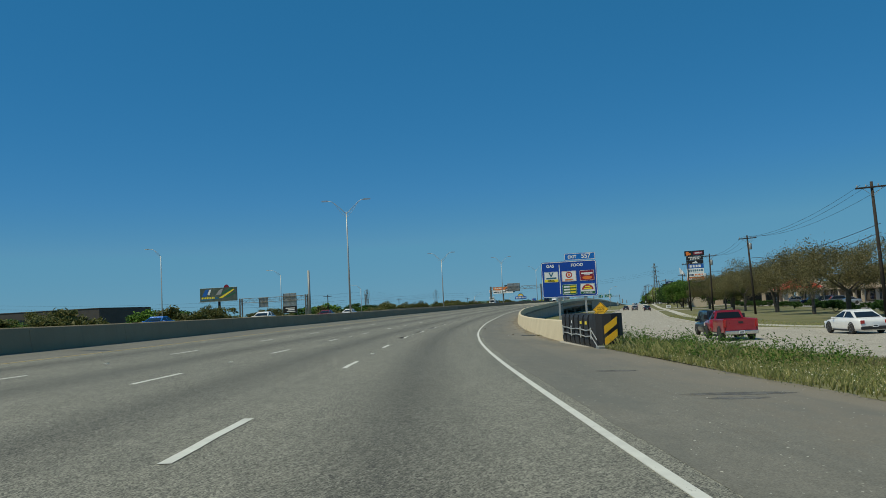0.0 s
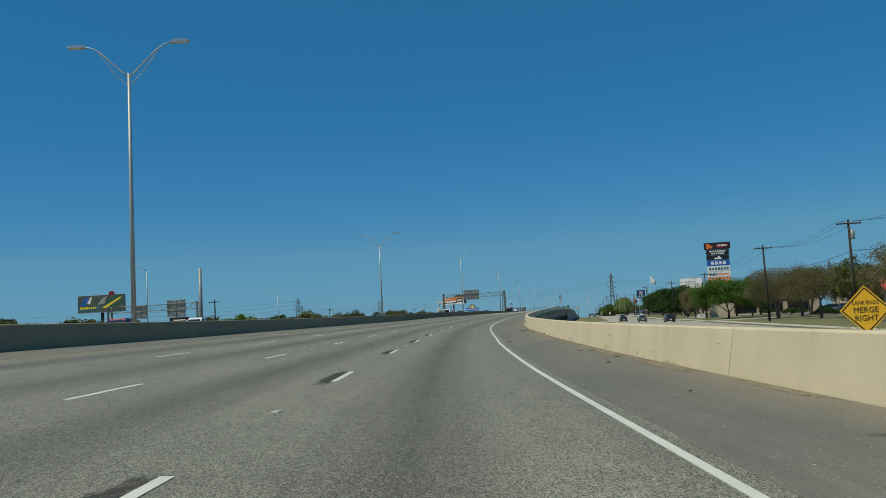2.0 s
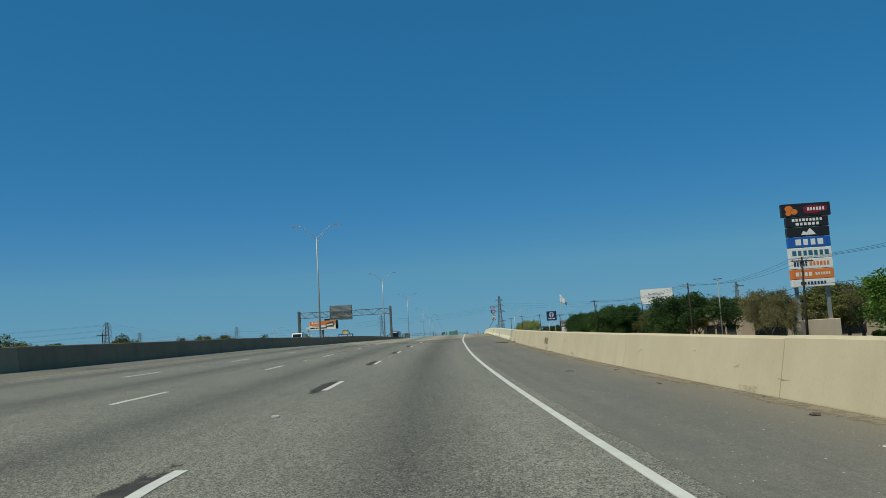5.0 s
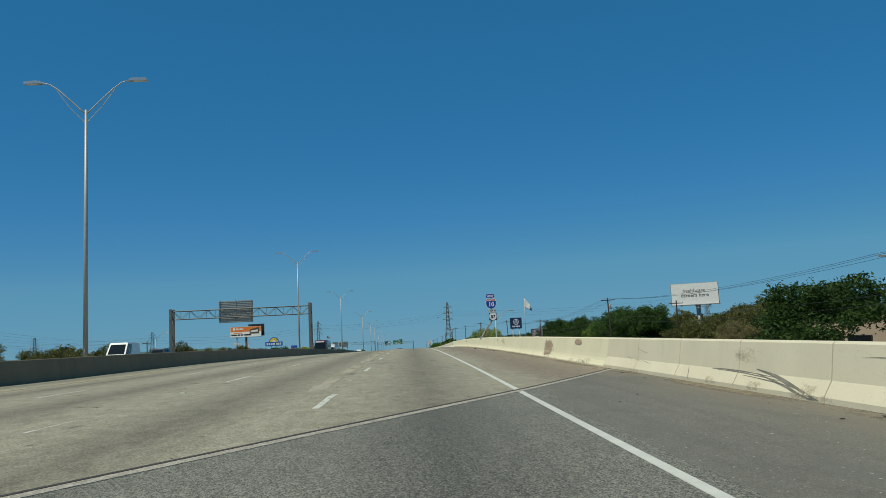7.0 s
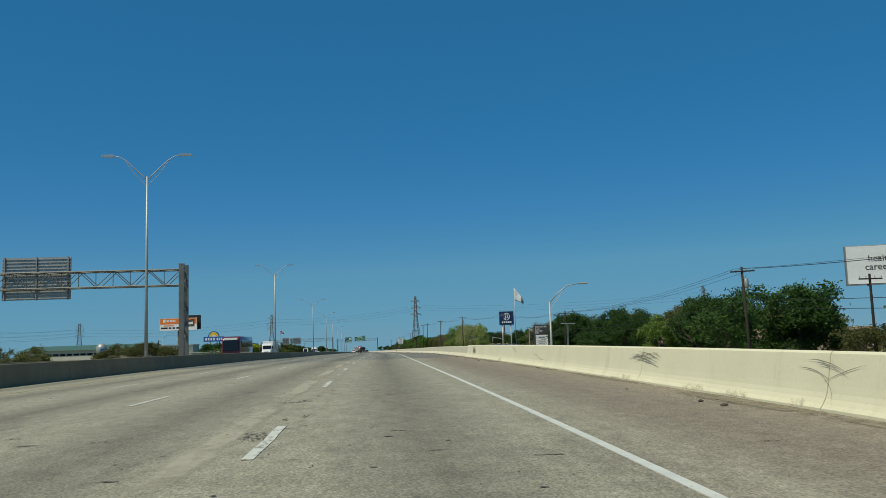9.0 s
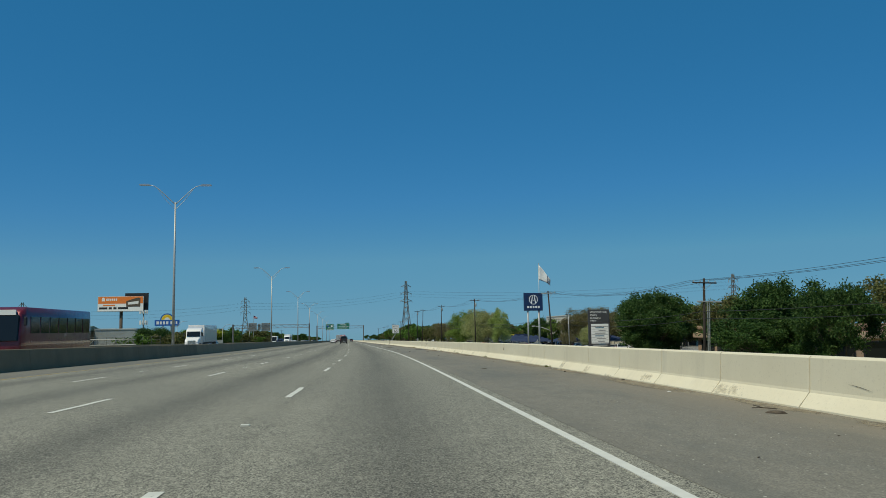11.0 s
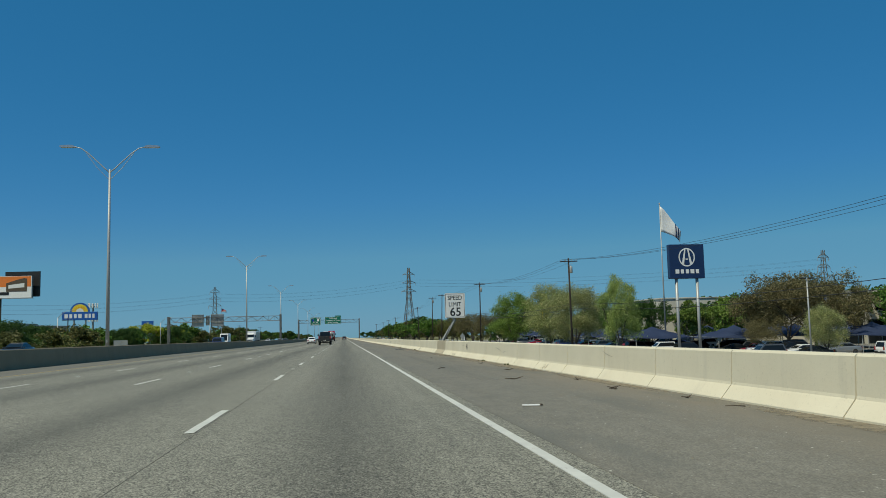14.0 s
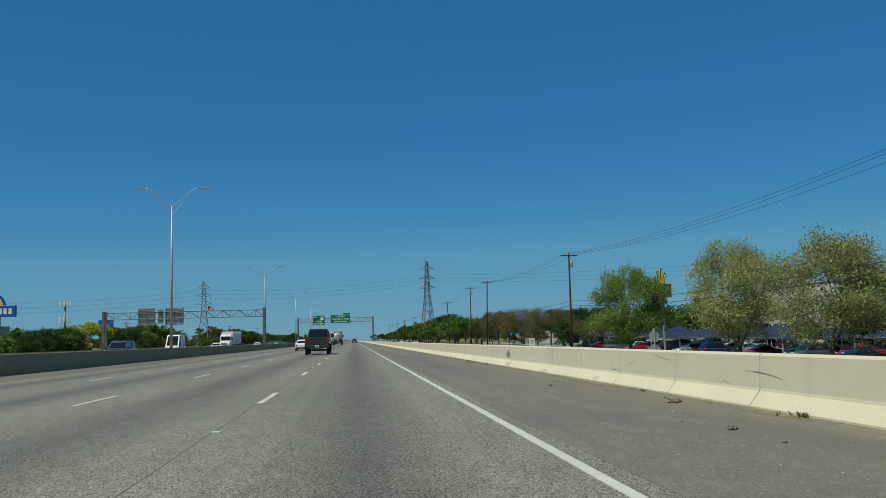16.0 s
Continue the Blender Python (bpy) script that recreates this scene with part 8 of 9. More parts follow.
def tree(kind, seed, h, r, leaf, per, size, trunk_h, spread=0.8, tips_extra=40, taper=0.0, label=""):
    rng, nrng = random.Random(seed), np.random.default_rng(seed)
    e = thing("tree", label, "tree", pose(0, 0, -500 - 40 * seed), "trees")
    bm, tips = bmesh.new(), []
    base_r = 0.021 * h
    stems = 1 if kind != "multi" else 3
    for k in range(stems):
        lean = Vector((rng.uniform(-0.25, 0.25), rng.uniform(-0.25, 0.25), 1)) if stems > 1 else Vector((0.04, 0.03, 1))
        bm_tube(bm, [Vector((0, 0, -0.3)), lean * trunk_h * 0.5, lean * trunk_h], [base_r * 1.35, base_r, base_r * 0.85], 8, False)
        for j in range(4 if stems == 1 else 2):
            a = 2 * math.pi * (j / (4 if stems == 1 else 2)) + rng.uniform(-0.4, 0.4)
            limb(bm, lean * trunk_h * rng.uniform(0.85, 1), Vector((math.cos(a) * spread, math.sin(a) * spread, 0.85)).normalized(), (h - trunk_h) * 0.42, base_r * 0.6, 1 if size > 0.3 else 2, tips, rng, spread)
    zc, hz = (h + trunk_h * 0.75) / 2, (h - trunk_h * 0.75) / 2
    for q in bm.verts:
        k = (1 - taper * min(1, max(0, (q.co.z - zc + 0.4 * hz) / (1.4 * hz)))) * (0.8 if taper else 1)
        q.co.x, q.co.y, q.co.z = q.co.x * k, q.co.y * k, min(q.co.z, h * 0.9)
    part("trunk", bm, M["bark"], e, "rough grey-brown trunk and limbs")
    fit_tips = []
    for p in tips:
        q = Vector((p.x / r, p.y / r, (p.z - zc) / hz))
        if q.length > 0.92:
            q = q.normalized() * rng.uniform(0.7, 0.92)
        fit_tips.append(Vector((q.x * r, q.y * r, zc + q.z * hz)))
    # billows: rounded clumps set about the crown, leafy on their shells
    lobes = max(9, tips_extra // 6)
    for k in range(lobes):
        q = Vector((rng.gauss(0, 1), rng.gauss(0, 1), rng.gauss(0.15, 0.9))).normalized() * rng.uniform(0.5, 0.84)
        c = Vector((q.x * r, q.y * r, zc + q.z * hz))
        rad = r * rng.uniform(0.16, 0.3)
        for j in range(8):
            u = Vector((rng.gauss(0, 1), rng.gauss(0, 1), rng.gauss(0.4, 0.8))).normalized() * rad * rng.uniform(0.6, 1.0)
            fit_tips.append(c + Vector((u.x, u.y, u.z * 0.8)))
    v, f = leaf_cloud(fit_tips, per, r * (0.085 if tips_extra > 150 else 0.075 if size < 0.1 else 0.06), size, nrng)
    v[:, 2] = np.maximum(v[:, 2], trunk_h * 0.45)
    narrow = 1 - taper * np.clip((v[:, 2] - zc + 0.4 * hz) / (1.4 * hz), 0, 1)     # crowns that run to a point
    v[:, 0] *= narrow
    v[:, 1] *= narrow
    obj("crown", v, f.tolist(), M[leaf], e, "", None)
    return e


OAK = [tree("single", 1, 9.5, 6.2, "leaf_dark", 84, 0.16, 0.9, 0.9, 150, 0.0, "dark green live oak with a broad rounded crown"), tree("multi", 2, 9.0, 6.6, "leaf_dark", 84, 0.16, 0.7, 1.0, 150, 0.0, "dark green live oak with several leaning stems")]
FRESH = [tree("single", 3, 9.0, 6.4, "leaf_green", 86, 0.18, 1.6, 0.95, 170, 0.0, "fresh green oak with a dense rounded crown"), tree("single", 4, 8.6, 4.4, "leaf_spring", 50, 0.2, 2.0, 0.8, 100, 0.0, "fresh green tree with an uneven crown")]
BROWN = [tree("multi", 5, 8.8, 6.6, "leaf_brown", 100, 0.095, 3.2, 1.15, 130, 0.0, "brownish thinly leaved oak with visible limbs"), tree("single", 6, 8.6, 6.2, "leaf_brown", 100, 0.095, 3.4, 1.15, 120, 0.0, "brownish thinly leaved oak with a spreading crown")]
DENSE = [tree("single", 16, 8.8, 6.4, "leaf_brown", 96, 0.12, 1.8, 1.0, 150, 0.0, "olive-brown oak with a dense broad crown")]
OLIVE = [tree("single", 7, 9.0, 5.4, "leaf_olive", 60, 0.16, 2.0, 0.9, 100, 0.0, "olive-coloured tree with a ragged crown"), tree("multi", 8, 8.0, 5.0, "leaf_olive", 60, 0.16, 1.4, 0.9, 100, 0.0, "olive-coloured tree with low branches")]
PALE = [tree("single", 9, 11.0, 4.9, "leaf_pale", 60, 0.1, 1.6, 0.5, 340, 0.35, "pale spring-leaved sycamore with a full airy crown"), tree("single", 10, 10.0, 5.0, "leaf_dusty", 58, 0.1, 1.6, 0.5, 340, 0.12, "pale spring-leaved tree with fine speckled foliage"),
        tree("single", 13, 11.0, 4.8, "leaf_spring", 66, 0.11, 1.4, 0.45, 320, 0.35, "light green sycamore with an upright crown"), tree("single", 15, 11.0, 4.2, "leaf_sage", 60, 0.1, 1.6, 0.45, 320, 0.4, "light green young sycamore running to a point")]
YELLOW = [tree("single", 11, 7.5, 4.0, "leaf_yellow", 44, 0.2, 1.6, 0.8, 80, 0.0, "bright yellow-green tree with a loose crown")]
BUSH = [tree("multi", 12, 3.6, 3.0, "leaf_olive", 26, 0.18, 0.4, 1.0, 60, 0.0, "low olive scrub bush"), tree("multi", 14, 2.0, 1.7, "leaf_dark", 22, 0.12, 0.2, 1.0, 40, 0.0, "clipped dark green shrub")]
# the same kinds with coarser sprays, for the woods far off
FAR = [tree("single", 21, 9.5, 6.2, "leaf_green", 14, 0.385, 1.2, 0.9, 120, 0.0, "green oak in the far woods"), tree("multi", 22, 9.0, 6.0, "leaf_olive", 14, 0.385, 1.0, 1.0, 120, 0.0, "olive-green tree in the far woods"), tree("single", 23, 9.0, 5.8, "leaf_dark", 14, 0.385, 1.2, 0.9, 120, 0.0, "dark green tree in the far woods")]
used = set()


def plant(proto, x, y, top=None, wide=1.0, h0=None):
    """Sets a tree at its place with its crown's top at the given height."""
    g = ground_z(y) - 0.02
    natural = {id(t): z for t, z in NAT}[id(proto)]
    k = ((top - g) if top is not None else natural) / natural
    m = pose(x, y, g, 0, 0, random.uniform(0, 360)) @ Matrix.Diagonal((k * wide, k * wide, k, 1))
    if id(proto) not in used:
        used.add(id(proto))
        proto.matrix_basis = m
        return proto
    e = proto.copy()
    scene.collection.objects.link(e)
    for c in proto.children:
        o = c.copy()
        scene.collection.objects.link(o)
        o.parent = e
    e.matrix_basis = m
    return e


NAT = [(t, max((c.bound_box[i][2] for c in t.children for i in range(8)))) for t in OAK + FRESH + BROWN + DENSE + OLIVE + PALE + YELLOW + BUSH + FAR]
# beside the shopping centre
for kind, x, y, top, wide in ((BROWN, 48, -404, 7.4, 1.0), (BROWN, 45, -384, 7.0, 1.0), (BROWN, 46, -362, 7.8, 1.05), (BROWN, 45, -340, 7.6, 1.05), (BROWN, 43, -318, 7.0, 1.05), (OLIVE, 43, -300, 6.0, 0.9), (BROWN, 43, -284, 6.4, 0.95),
                              (BROWN, 41, -267, 7.0, 1.0), (BROWN, 47, -258, 7.2, 1.0), (FRESH, 37.8, -240, 6.0, 1.25), (DENSE, 36.2, -205, 5.0, 0.75), (FRESH, 45, -226, 6.2, 1.0), (BROWN, 52, -244, 7.2, 1.0), (OLIVE, 48, -192, 5.4, 1.3), (OLIVE, 55, -186, 6.2, 1.2), (OLIVE, 61, -178, 6.6, 1.2), (BROWN, 54, -200, 6.4, 1.0), 
                              (OAK, 39.5, -163, 6.8, 1.3), (OLIVE, 50, -108, 6.3, 1.0), (OAK, 72, -112, 7.6, 1.2), (DENSE, 44, -126, 3.3, 0.9), (OLIVE, 72.8, -71, 9.1, 1.0), (OLIVE, 82, -76, 9.4, 1.0), (OLIVE, 50, -121, 5.2, 1.1), (OLIVE, 55, -122, 6.6, 1.1), (OLIVE, 62, -112, 7.2, 1.1), (OLIVE, 46, -112, 4.0, 1.2), (OLIVE, 56, -108, 6.5, 1.0), (OLIVE, 47, -96, 3.6, 1.2), (OLIVE, 60, -92, 6.6, 1.1), (OLIVE, 66, -100, 7.5, 1.1), (OAK, 45, -86, 4.2, 1.0),
                              (OAK, 40, -87, 7.7, 1.05), (OAK, 45, -62, 8.2, 1.0), (OAK, 50, -52, 8.0, 1.05), (FRESH, 43, -47, 5.4, 0.9), (OLIVE, 58, -62, 7.4, 1.1), (OLIVE, 54, -38, 7.2, 1.0), (OAK, 46, -28, 6.8, 0.9), (OLIVE, 62, -20, 8.0, 1.1), (OLIVE, 52, -14, 6.2, 0.9),
                              (OAK, 47.5, 26, 8.9, 1.0), (OAK, 47, 26, 5.4, 1.3), (OAK, 49, 30, 6.4, 1.2), (OAK, 46, -15, 5.0, 1.5), (OAK, 44, -19, 3.4, 1.5), (OAK, 52, 42, 8.6, 0.9), (OAK, 48, -14, 8.4, 1.0), (OLIVE, 57, 38, 7.8, 1.0), (OLIVE, 62, 52, 7.2, 1.1), (OLIVE, 70, 44, 8.0, 1.2)):
    plant(random.choice(kind), x, y, top, wide)
# car dealer's street trees
for kind, x, y, top, wide in ((2, 37.2, 176.5, 8.9, 1.18), (0, 37.2, 145, 8.8, 1.1), (1, 37.6, 130, 7.9, 1.05), (3, 37.6, 108.6, 8.0, 0.8), (1, 56.3, 90.2, 2.9, 0.9)):
    plant(PALE[kind], x, y, top, wide)
for proto, x, y, top, wide in ((FRESH[1], 59.2, 134.5, 4.7, 1.0), (FRESH[1], 68.4, 139, 5.3, 0.9), (FRESH[1], 82, 128, 4.6, 0.9), (OAK[0], 61, 158, 6.2, 0.9), (DENSE[0], 60.5, 106, 7.6, 1.0), (DENSE[0], 66.5, 109, 8.0, 1.0), (BROWN[1], 53, 99, 1.4, 0.8)):
    plant(proto, x, y, top, wide)
for k in range(34):
    y = 60 + 15 * k
    plant(random.choice(FAR), random.uniform(96, 128), y, ground_z(y) + random.uniform(9, 12.5) + (2 if y < 180 else 0), 1.2)
for k in range(14):
    y = 225 + 17 * k
    plant(random.choice(OLIVE + FAR[1:]), 44 + random.uniform(-3, 8), y, ground_z(y) + random.uniform(5.5, 9), 1.0)
for k in range(26):
    y = 460 + 38 * k
    plant(random.choice(FAR), random.uniform(34, 70), y, ground_z(y) + random.uniform(8, 12), 1.6)
for k in range(16):
    y = 150 + 8 * k + random.uniform(-3, 3)
    plant(random.choice(FAR), random.uniform(78, 90), y, ground_z(y) + random.uniform(9.5, 12), 1.0)
for k in range(30):
    y = 470 + 32 * k
    plant(random.choice(FAR), random.uniform(-78, -50), y, ground_z(y) + random.uniform(7, 10), 1.6)
for x, y, top in ((76, 46, 8.4), (84, 51, 8.8), (70, 57, 8.0), (71, 89, 7.6), (60, 60, 6.6)):
    plant(OLIVE[x % 2], x, y, top, 1.1)
for kind, x, y, top, wide in ((BROWN, 47, 262, 5.5, 1.0), (BROWN, 45, 285, 6.3, 1.0), (BROWN, 46, 310, 6.3, 1.0), (OLIVE, 44, 335, 5.8, 1.0), (OAK, 70, 340, 6.4, 1.0), (OAK, 82, 346, 6.8, 1.0)):
    plant(random.choice(kind), x, y, top, wide)
for k in range(22):
    y = 352 + 17 * k + random.uniform(-4, 4)
    plant(FAR[k % 3], 33 + 0.02 * (y - 350) + random.uniform(-1.5, 7), y, ground_z(y) + random.uniform(8.5, 12.5), 1.15)
# clipped shrubs before the shopping centre
for k in range(30):
    y = -405 + 7.1 * k
    plant(BUSH[1], 52 + random.uniform(-3, 4), y, ground_z(y) + random.uniform(1.0, 1.9), 1.3)
# far side of the motorway
for k in range(46):
    y = -440 + 22 * k + random.uniform(-6, 6)
    if -62 < y < 22 or y > 22 and y < 198 and random.random() < 0.7:
        continue
    if y < 60:
        top, x = random.uniform(3.4, 5.6), random.uniform(-76, -52)
    else:
        top, x = ground_z(y) + random.uniform(6.0, 8.6), random.uniform(-74, -54)
        if y < 200:
            x = -44 - 0.06 * y
    plant(random.choice(OLIVE + [BUSH[0]] if y < 60 else (FAR[0], FAR[0], FAR[1])), x, y, top, 1.35)
for k in range(40):
    y = -460 + 26 * k + random.uniform(-8, 8)
    x = random.uniform(-150, -92)
    if -100 < y < 200 and 0.22 < -(x + 3) / (y + 180) < 0.46:
        continue
    plant(random.choice(FAR), x, y, ground_z(y) + random.uniform(6.5, 9.5), 1.7)
for x, y in ((-62, 238), (-66, 262), (-58, 285), (-62, 312), (-70, 204), (-64, 180), (-60, 150)):
    plant(random.choice(OAK), x, y, ground_z(y) + random.uniform(7.4, 9.0), 1.2)
plant(YELLOW[0], -63, 272, 4.4, 1.3)
plant(YELLOW[0], -57, 300, 2.0, 0.8)
for k in range(9):
    y = 330 + 24 * k
    plant(FAR[k % 3], -60 - random.uniform(0, 14), y, ground_z(y) + random.uniform(8.5, 11), 1.3)
for x, y in ((-46, -64), (-50, -72), (-56, -80), (-44, -88), (-58, -100), (-48, -112), (-52, -125), (-57, -138), (-50, -150), (-61, -165), (-54, -180)):
    plant(random.choice(OLIVE), x, y, random.uniform(3.6, 4.8), 1.0)


# weeds and flowers on the gore bank
def tufts(name, label, count, where, mat, tall, seed, wide=1.0):
    rng = np.random.default_rng(seed)
    verts, faces = [], []
    for k in range(count):
        x, y, z = where(rng)
        for b in range(6):
            a, lean, hgt = rng.uniform(0, 2 * math.pi), rng.uniform(0.1, 0.9), tall * rng.uniform(0.3, 1.2)
            w = wide * (0.004 + 0.007 * rng.random())
            dx, dy = math.cos(a), math.sin(a)
            i = len(verts)
            verts += [(x - dy * w, y + dx * w, z - 0.03), (x + dy * w, y - dx * w, z - 0.03), (x + dx * lean * hgt * 0.5 + dy * w, y + dy * lean * hgt * 0.5 - dx * w, z + hgt * 0.6), (x + dx * lean * hgt, y + dy * lean * hgt, z + hgt)]
            faces += [(i, i + 1, i + 2), (i, i + 2, i + 3)]
    return tagged(obj(name, verts, faces, mat), label, "grass", kind="stuff")


def gore(rng, q0=-0.015, q1=0.98, y0=-474, y1=-433):
    y = rng.uniform(y0, y1)
    s = s_of(y)
    p0 = road_at(s, WALL_R + 0.5, 0.0)
    q = rng.uniform(q0, q1)
    xr = fr_left(y) + 0.1
    return p0.x * (1 - q) + xr * q, p0.y, p0.z * (1 - q) + (ground_z(y) + 0.05) * q + 0.06


tufts("weeds", "rank green and straw weeds on the gore bank", 24000, gore, M["weed"], 0.13, 1, 0.9)
tufts("weeds", "dense rank weeds along the top of the gore bank", 6000, lambda r: gore(r, 0.55, 1.0), M["weed"], 0.2, 9, 1.2)
tufts("seed_heads", "brownish flowering grass heads on the gore bank", 2600, lambda r: gore(r, 0.45, 1.0, -474, -437), M["leaf_brown"], 0.26, 10, 0.9)
meadow = np.random.default_rng(17)
for name, label, count, mat, size, up in (("meadow_herbs", "low leafy green herbs covering the gore bank", 3400, "herb", 0.016, 0.06), ("meadow_herbs", "darker low herbs between the grasses", 1500, "weed", 0.016, 0.06)):
    v, f = leaf_cloud([Vector(gore(meadow)) + Vector((0, 0, up * meadow.random() ** 0.7)) for k in range(count)], 22, 0.11, size, meadow)
    tagged(obj(name, v, f.tolist(), M[mat]), label, "weeds", kind="stuff")
tufts("tall_weeds", "taller leafy weeds near the crash cushion", 700, lambda r: gore(r, 0.02, 0.5, -455, -443), M["weed"], 0.4, 2)
rng = np.random.default_rng(5)
verts, faces = [], []
for k in range(2600):
    x, y, z = gore(rng, 0.0, 0.6)
    z += rng.uniform(0.03, 0.13)
    i, r = len(verts), 0.006 + 0.008 * rng.random()
    verts += [(x - r, y, z), (x, y - r, z - r * 0.5), (x + r, y, z), (x, y + r, z + r), (x, y, z + r)]
    faces += [(i, i + 1, i + 4), (i + 1, i + 2, i + 4), (i + 2, i + 3, i + 4), (i + 3, i, i + 4)]
tagged(obj("wild_flowers", verts, faces, M["flower"]), "small pale wild flowers among the weeds", "flowers", kind="stuff")
v, f = leaf_cloud([Vector(gore(rng, 0.03, 0.45, -458, -444)) + Vector((0, 0, 0.12 + 0.4 * rng.random())) for k in range(150)], 40, 0.16, 0.035, rng)
tagged(obj("leafy_weeds", v, f.tolist(), M["leaf_green"]), "broad-leaved green weeds beside the crash cushion", "weeds", kind="stuff")
tufts("verge_grass", "mown grass blades on the verge", 5000, lambda r: (lambda y: (fr_right(y) + r.uniform(0.3, 7), y, ground_z(y) + 0.12))(r.uniform(-440, -330)), M["weed"], 0.12, 7)

# ---- scuffs, litter and debris along the shoulder ----
def on_face(s, h, lift=0.0):
    """A place on the barrier's traffic face."""
    y = float(np.interp(s, GS, GY))
    k = np.interp(h, (0.03, 0.23, 0.27, 0.725), (0.0, 0.165, 0.176, 0.2)) if y > -112 else np.interp(h, (0.08, 0.3, 0.79), (0.0, 0.13, 0.2)) if y > -246.7 else np.interp(h, (0.02, 0.91), (0.0, 0.17))
    return road_at(s, WALL_R + k - 0.004 - lift, h)


def face_patch(name, y, long, z0, z1, mat, slant=0.0, lift=0.0):
    """A stain lying on the barrier's traffic face, long metres by its heights; UV 0 to 1 over it."""
    ns_, nz = max(2, int(long / 0.25)), 6
    verts, faces, uvs = [], [], []
    s0 = s_of(y)
    for i in range(ns_ + 1):
        for j in range(nz + 1):
            u, v = i / ns_, j / nz
            verts.append(on_face(s0 + long * u, min(0.71 if y > -112 else 0.77 if y > -243 else 0.88, max(0.0, z0 + (z1 - z0) * v + slant * u)), lift))
            uvs.append((u, v))
    for i in range(ns_):
        for j in range(nz):
            k = i * (nz + 1) + j
            faces.append((k, k + 1, k + nz + 2, k + nz + 1))
    return obj(name, verts, faces, M[mat], right_barrier, "", uvs)


def scratch(y, long, z0, z1, bow=0.05, w=0.005):
    """A thin curved scrape."""
    s0, m, verts, faces = s_of(y), 9, [], []
    for i in range(m + 1):
        q = i / m
        h = z0 + (z1 - z0) * q + bow * math.sin(math.pi * q)
        for sg in (-1, 1):
            verts.append(on_face(s0 + long * q, min(0.71, max(0.02, h + sg * w * (0.25 + math.sin(math.pi * q)) * rng.uniform(0.5, 1.0))), 0.002))
    for i in range(m):
        faces.append((2 * i, 2 * i + 1, 2 * i + 3, 2 * i + 2))
    obj("scratch_mark", verts, faces, M["scratch"], right_barrier)


def road_patch(name, y, d, wide, long, mat, h=0.006, turn=0.0):
    """A stain on the road's top, wide across and long along it."""
    s0, n, verts, faces, uvs = s_of(y), 4, [], [], []
    ca, sa = math.cos(radians(turn)), math.sin(radians(turn))
    for i in range(n + 1):
        for j in range(n + 1):
            u, v = i / n - 0.5, j / n - 0.5
            verts.append(road_at(s0 + long * v * ca + wide * u * sa, d + wide * u * ca - long * v * sa, h))
            uvs.append((i / n, j / n))
    for i in range(n):
        for j in range(n):
            k = i * (n + 1) + j
            faces.append((k, k + n + 1, k + n + 2, k + 1))
    return obj(name, verts, faces, M[mat], road, "", uvs)


rng = random.Random(11)
# a wide dark tyre arc smeared on the barrier
s0, verts, faces = s_of(-328.2), [], []
for i in range(15):
    q = i / 14
    mid = 0.1 + 0.3 * math.sin(math.pi * (0.5 * q + 0.08) ** 0.9) ** 1.2 * 1.05
    w = 0.1 + 0.1 * q + 0.04 * math.sin(math.pi * q)
    for sg in (-1, -0.3, 0.3, 1):
        verts.append(on_face(s0 + 4.4 * q, max(0.05, mid + sg * w + rng.uniform(-0.012, 0.012)), 0.001))
for i in range(14):
    for j in range(3):
        faces.append((4 * i + j, 4 * i + j + 1, 4 * i + j + 5, 4 * i + j + 4))
obj("tyre_smear", verts, faces, M["smear"], right_barrier, "dark grey tyre smear", [(i / 14, (0, 0.3, 0.7, 1)[j]) for i in range(15) for j in range(4)])
face_patch("scuff_mark", -226.4, 1.6, 0.36, 0.76, "dirt", 0, 0.0005)
for y, long, z0, z1, bow, w in ((-228.3, 2.2, 0.02, 0.36, 0.03, 0.03), (-228.2, 2.0, 0.0, 0.28, 0.02, 0.018), (-226.8, 2.6, 0.26, 0.3, 0.02, 0.008), (-227.0, 2.8, 0.22, 0.29, 0.02, 0.008), (-227.4, 1.8, 0.16, 0.24, 0.01, 0.006), (-223.2, 0.25, 0.02, 0.3, 0.02, 0.012)):
    scratch(y, long, z0, z1, bow, w)
# spalled concrete, rubber scuffs and scrapes that stand out
for y, long, z0, z1 in ((-207.6, 2.6, 0.02, 0.8), (-212.8, 1.4, 0.55, 0.8)):
    face_patch("spalled_patch", y, long, z0, z1, "spall")
for y, long, z0, z1, sl in ((-118, 2.6, 0.2, 0.66, 0), (-20.9, 0.8, 0.34, 0.66, 0), (-20.6, 0.5, 0.4, 0.6, 0), (-13, 0.9, 0.46, 0.76, 0),
                            (38, 0.8, 0.3, 0.7, 0), (-270, 2.2, 0.2, 0.66, 0), (98, 1.4, 0.25, 0.62, 0), (-300, 1.4, 0.3, 0.7, 0), (-64.5, 0.5, 0.4, 0.6, 0)):
    face_patch("scuff_mark", y, long, z0, z1, "scuff", sl, 0.001)
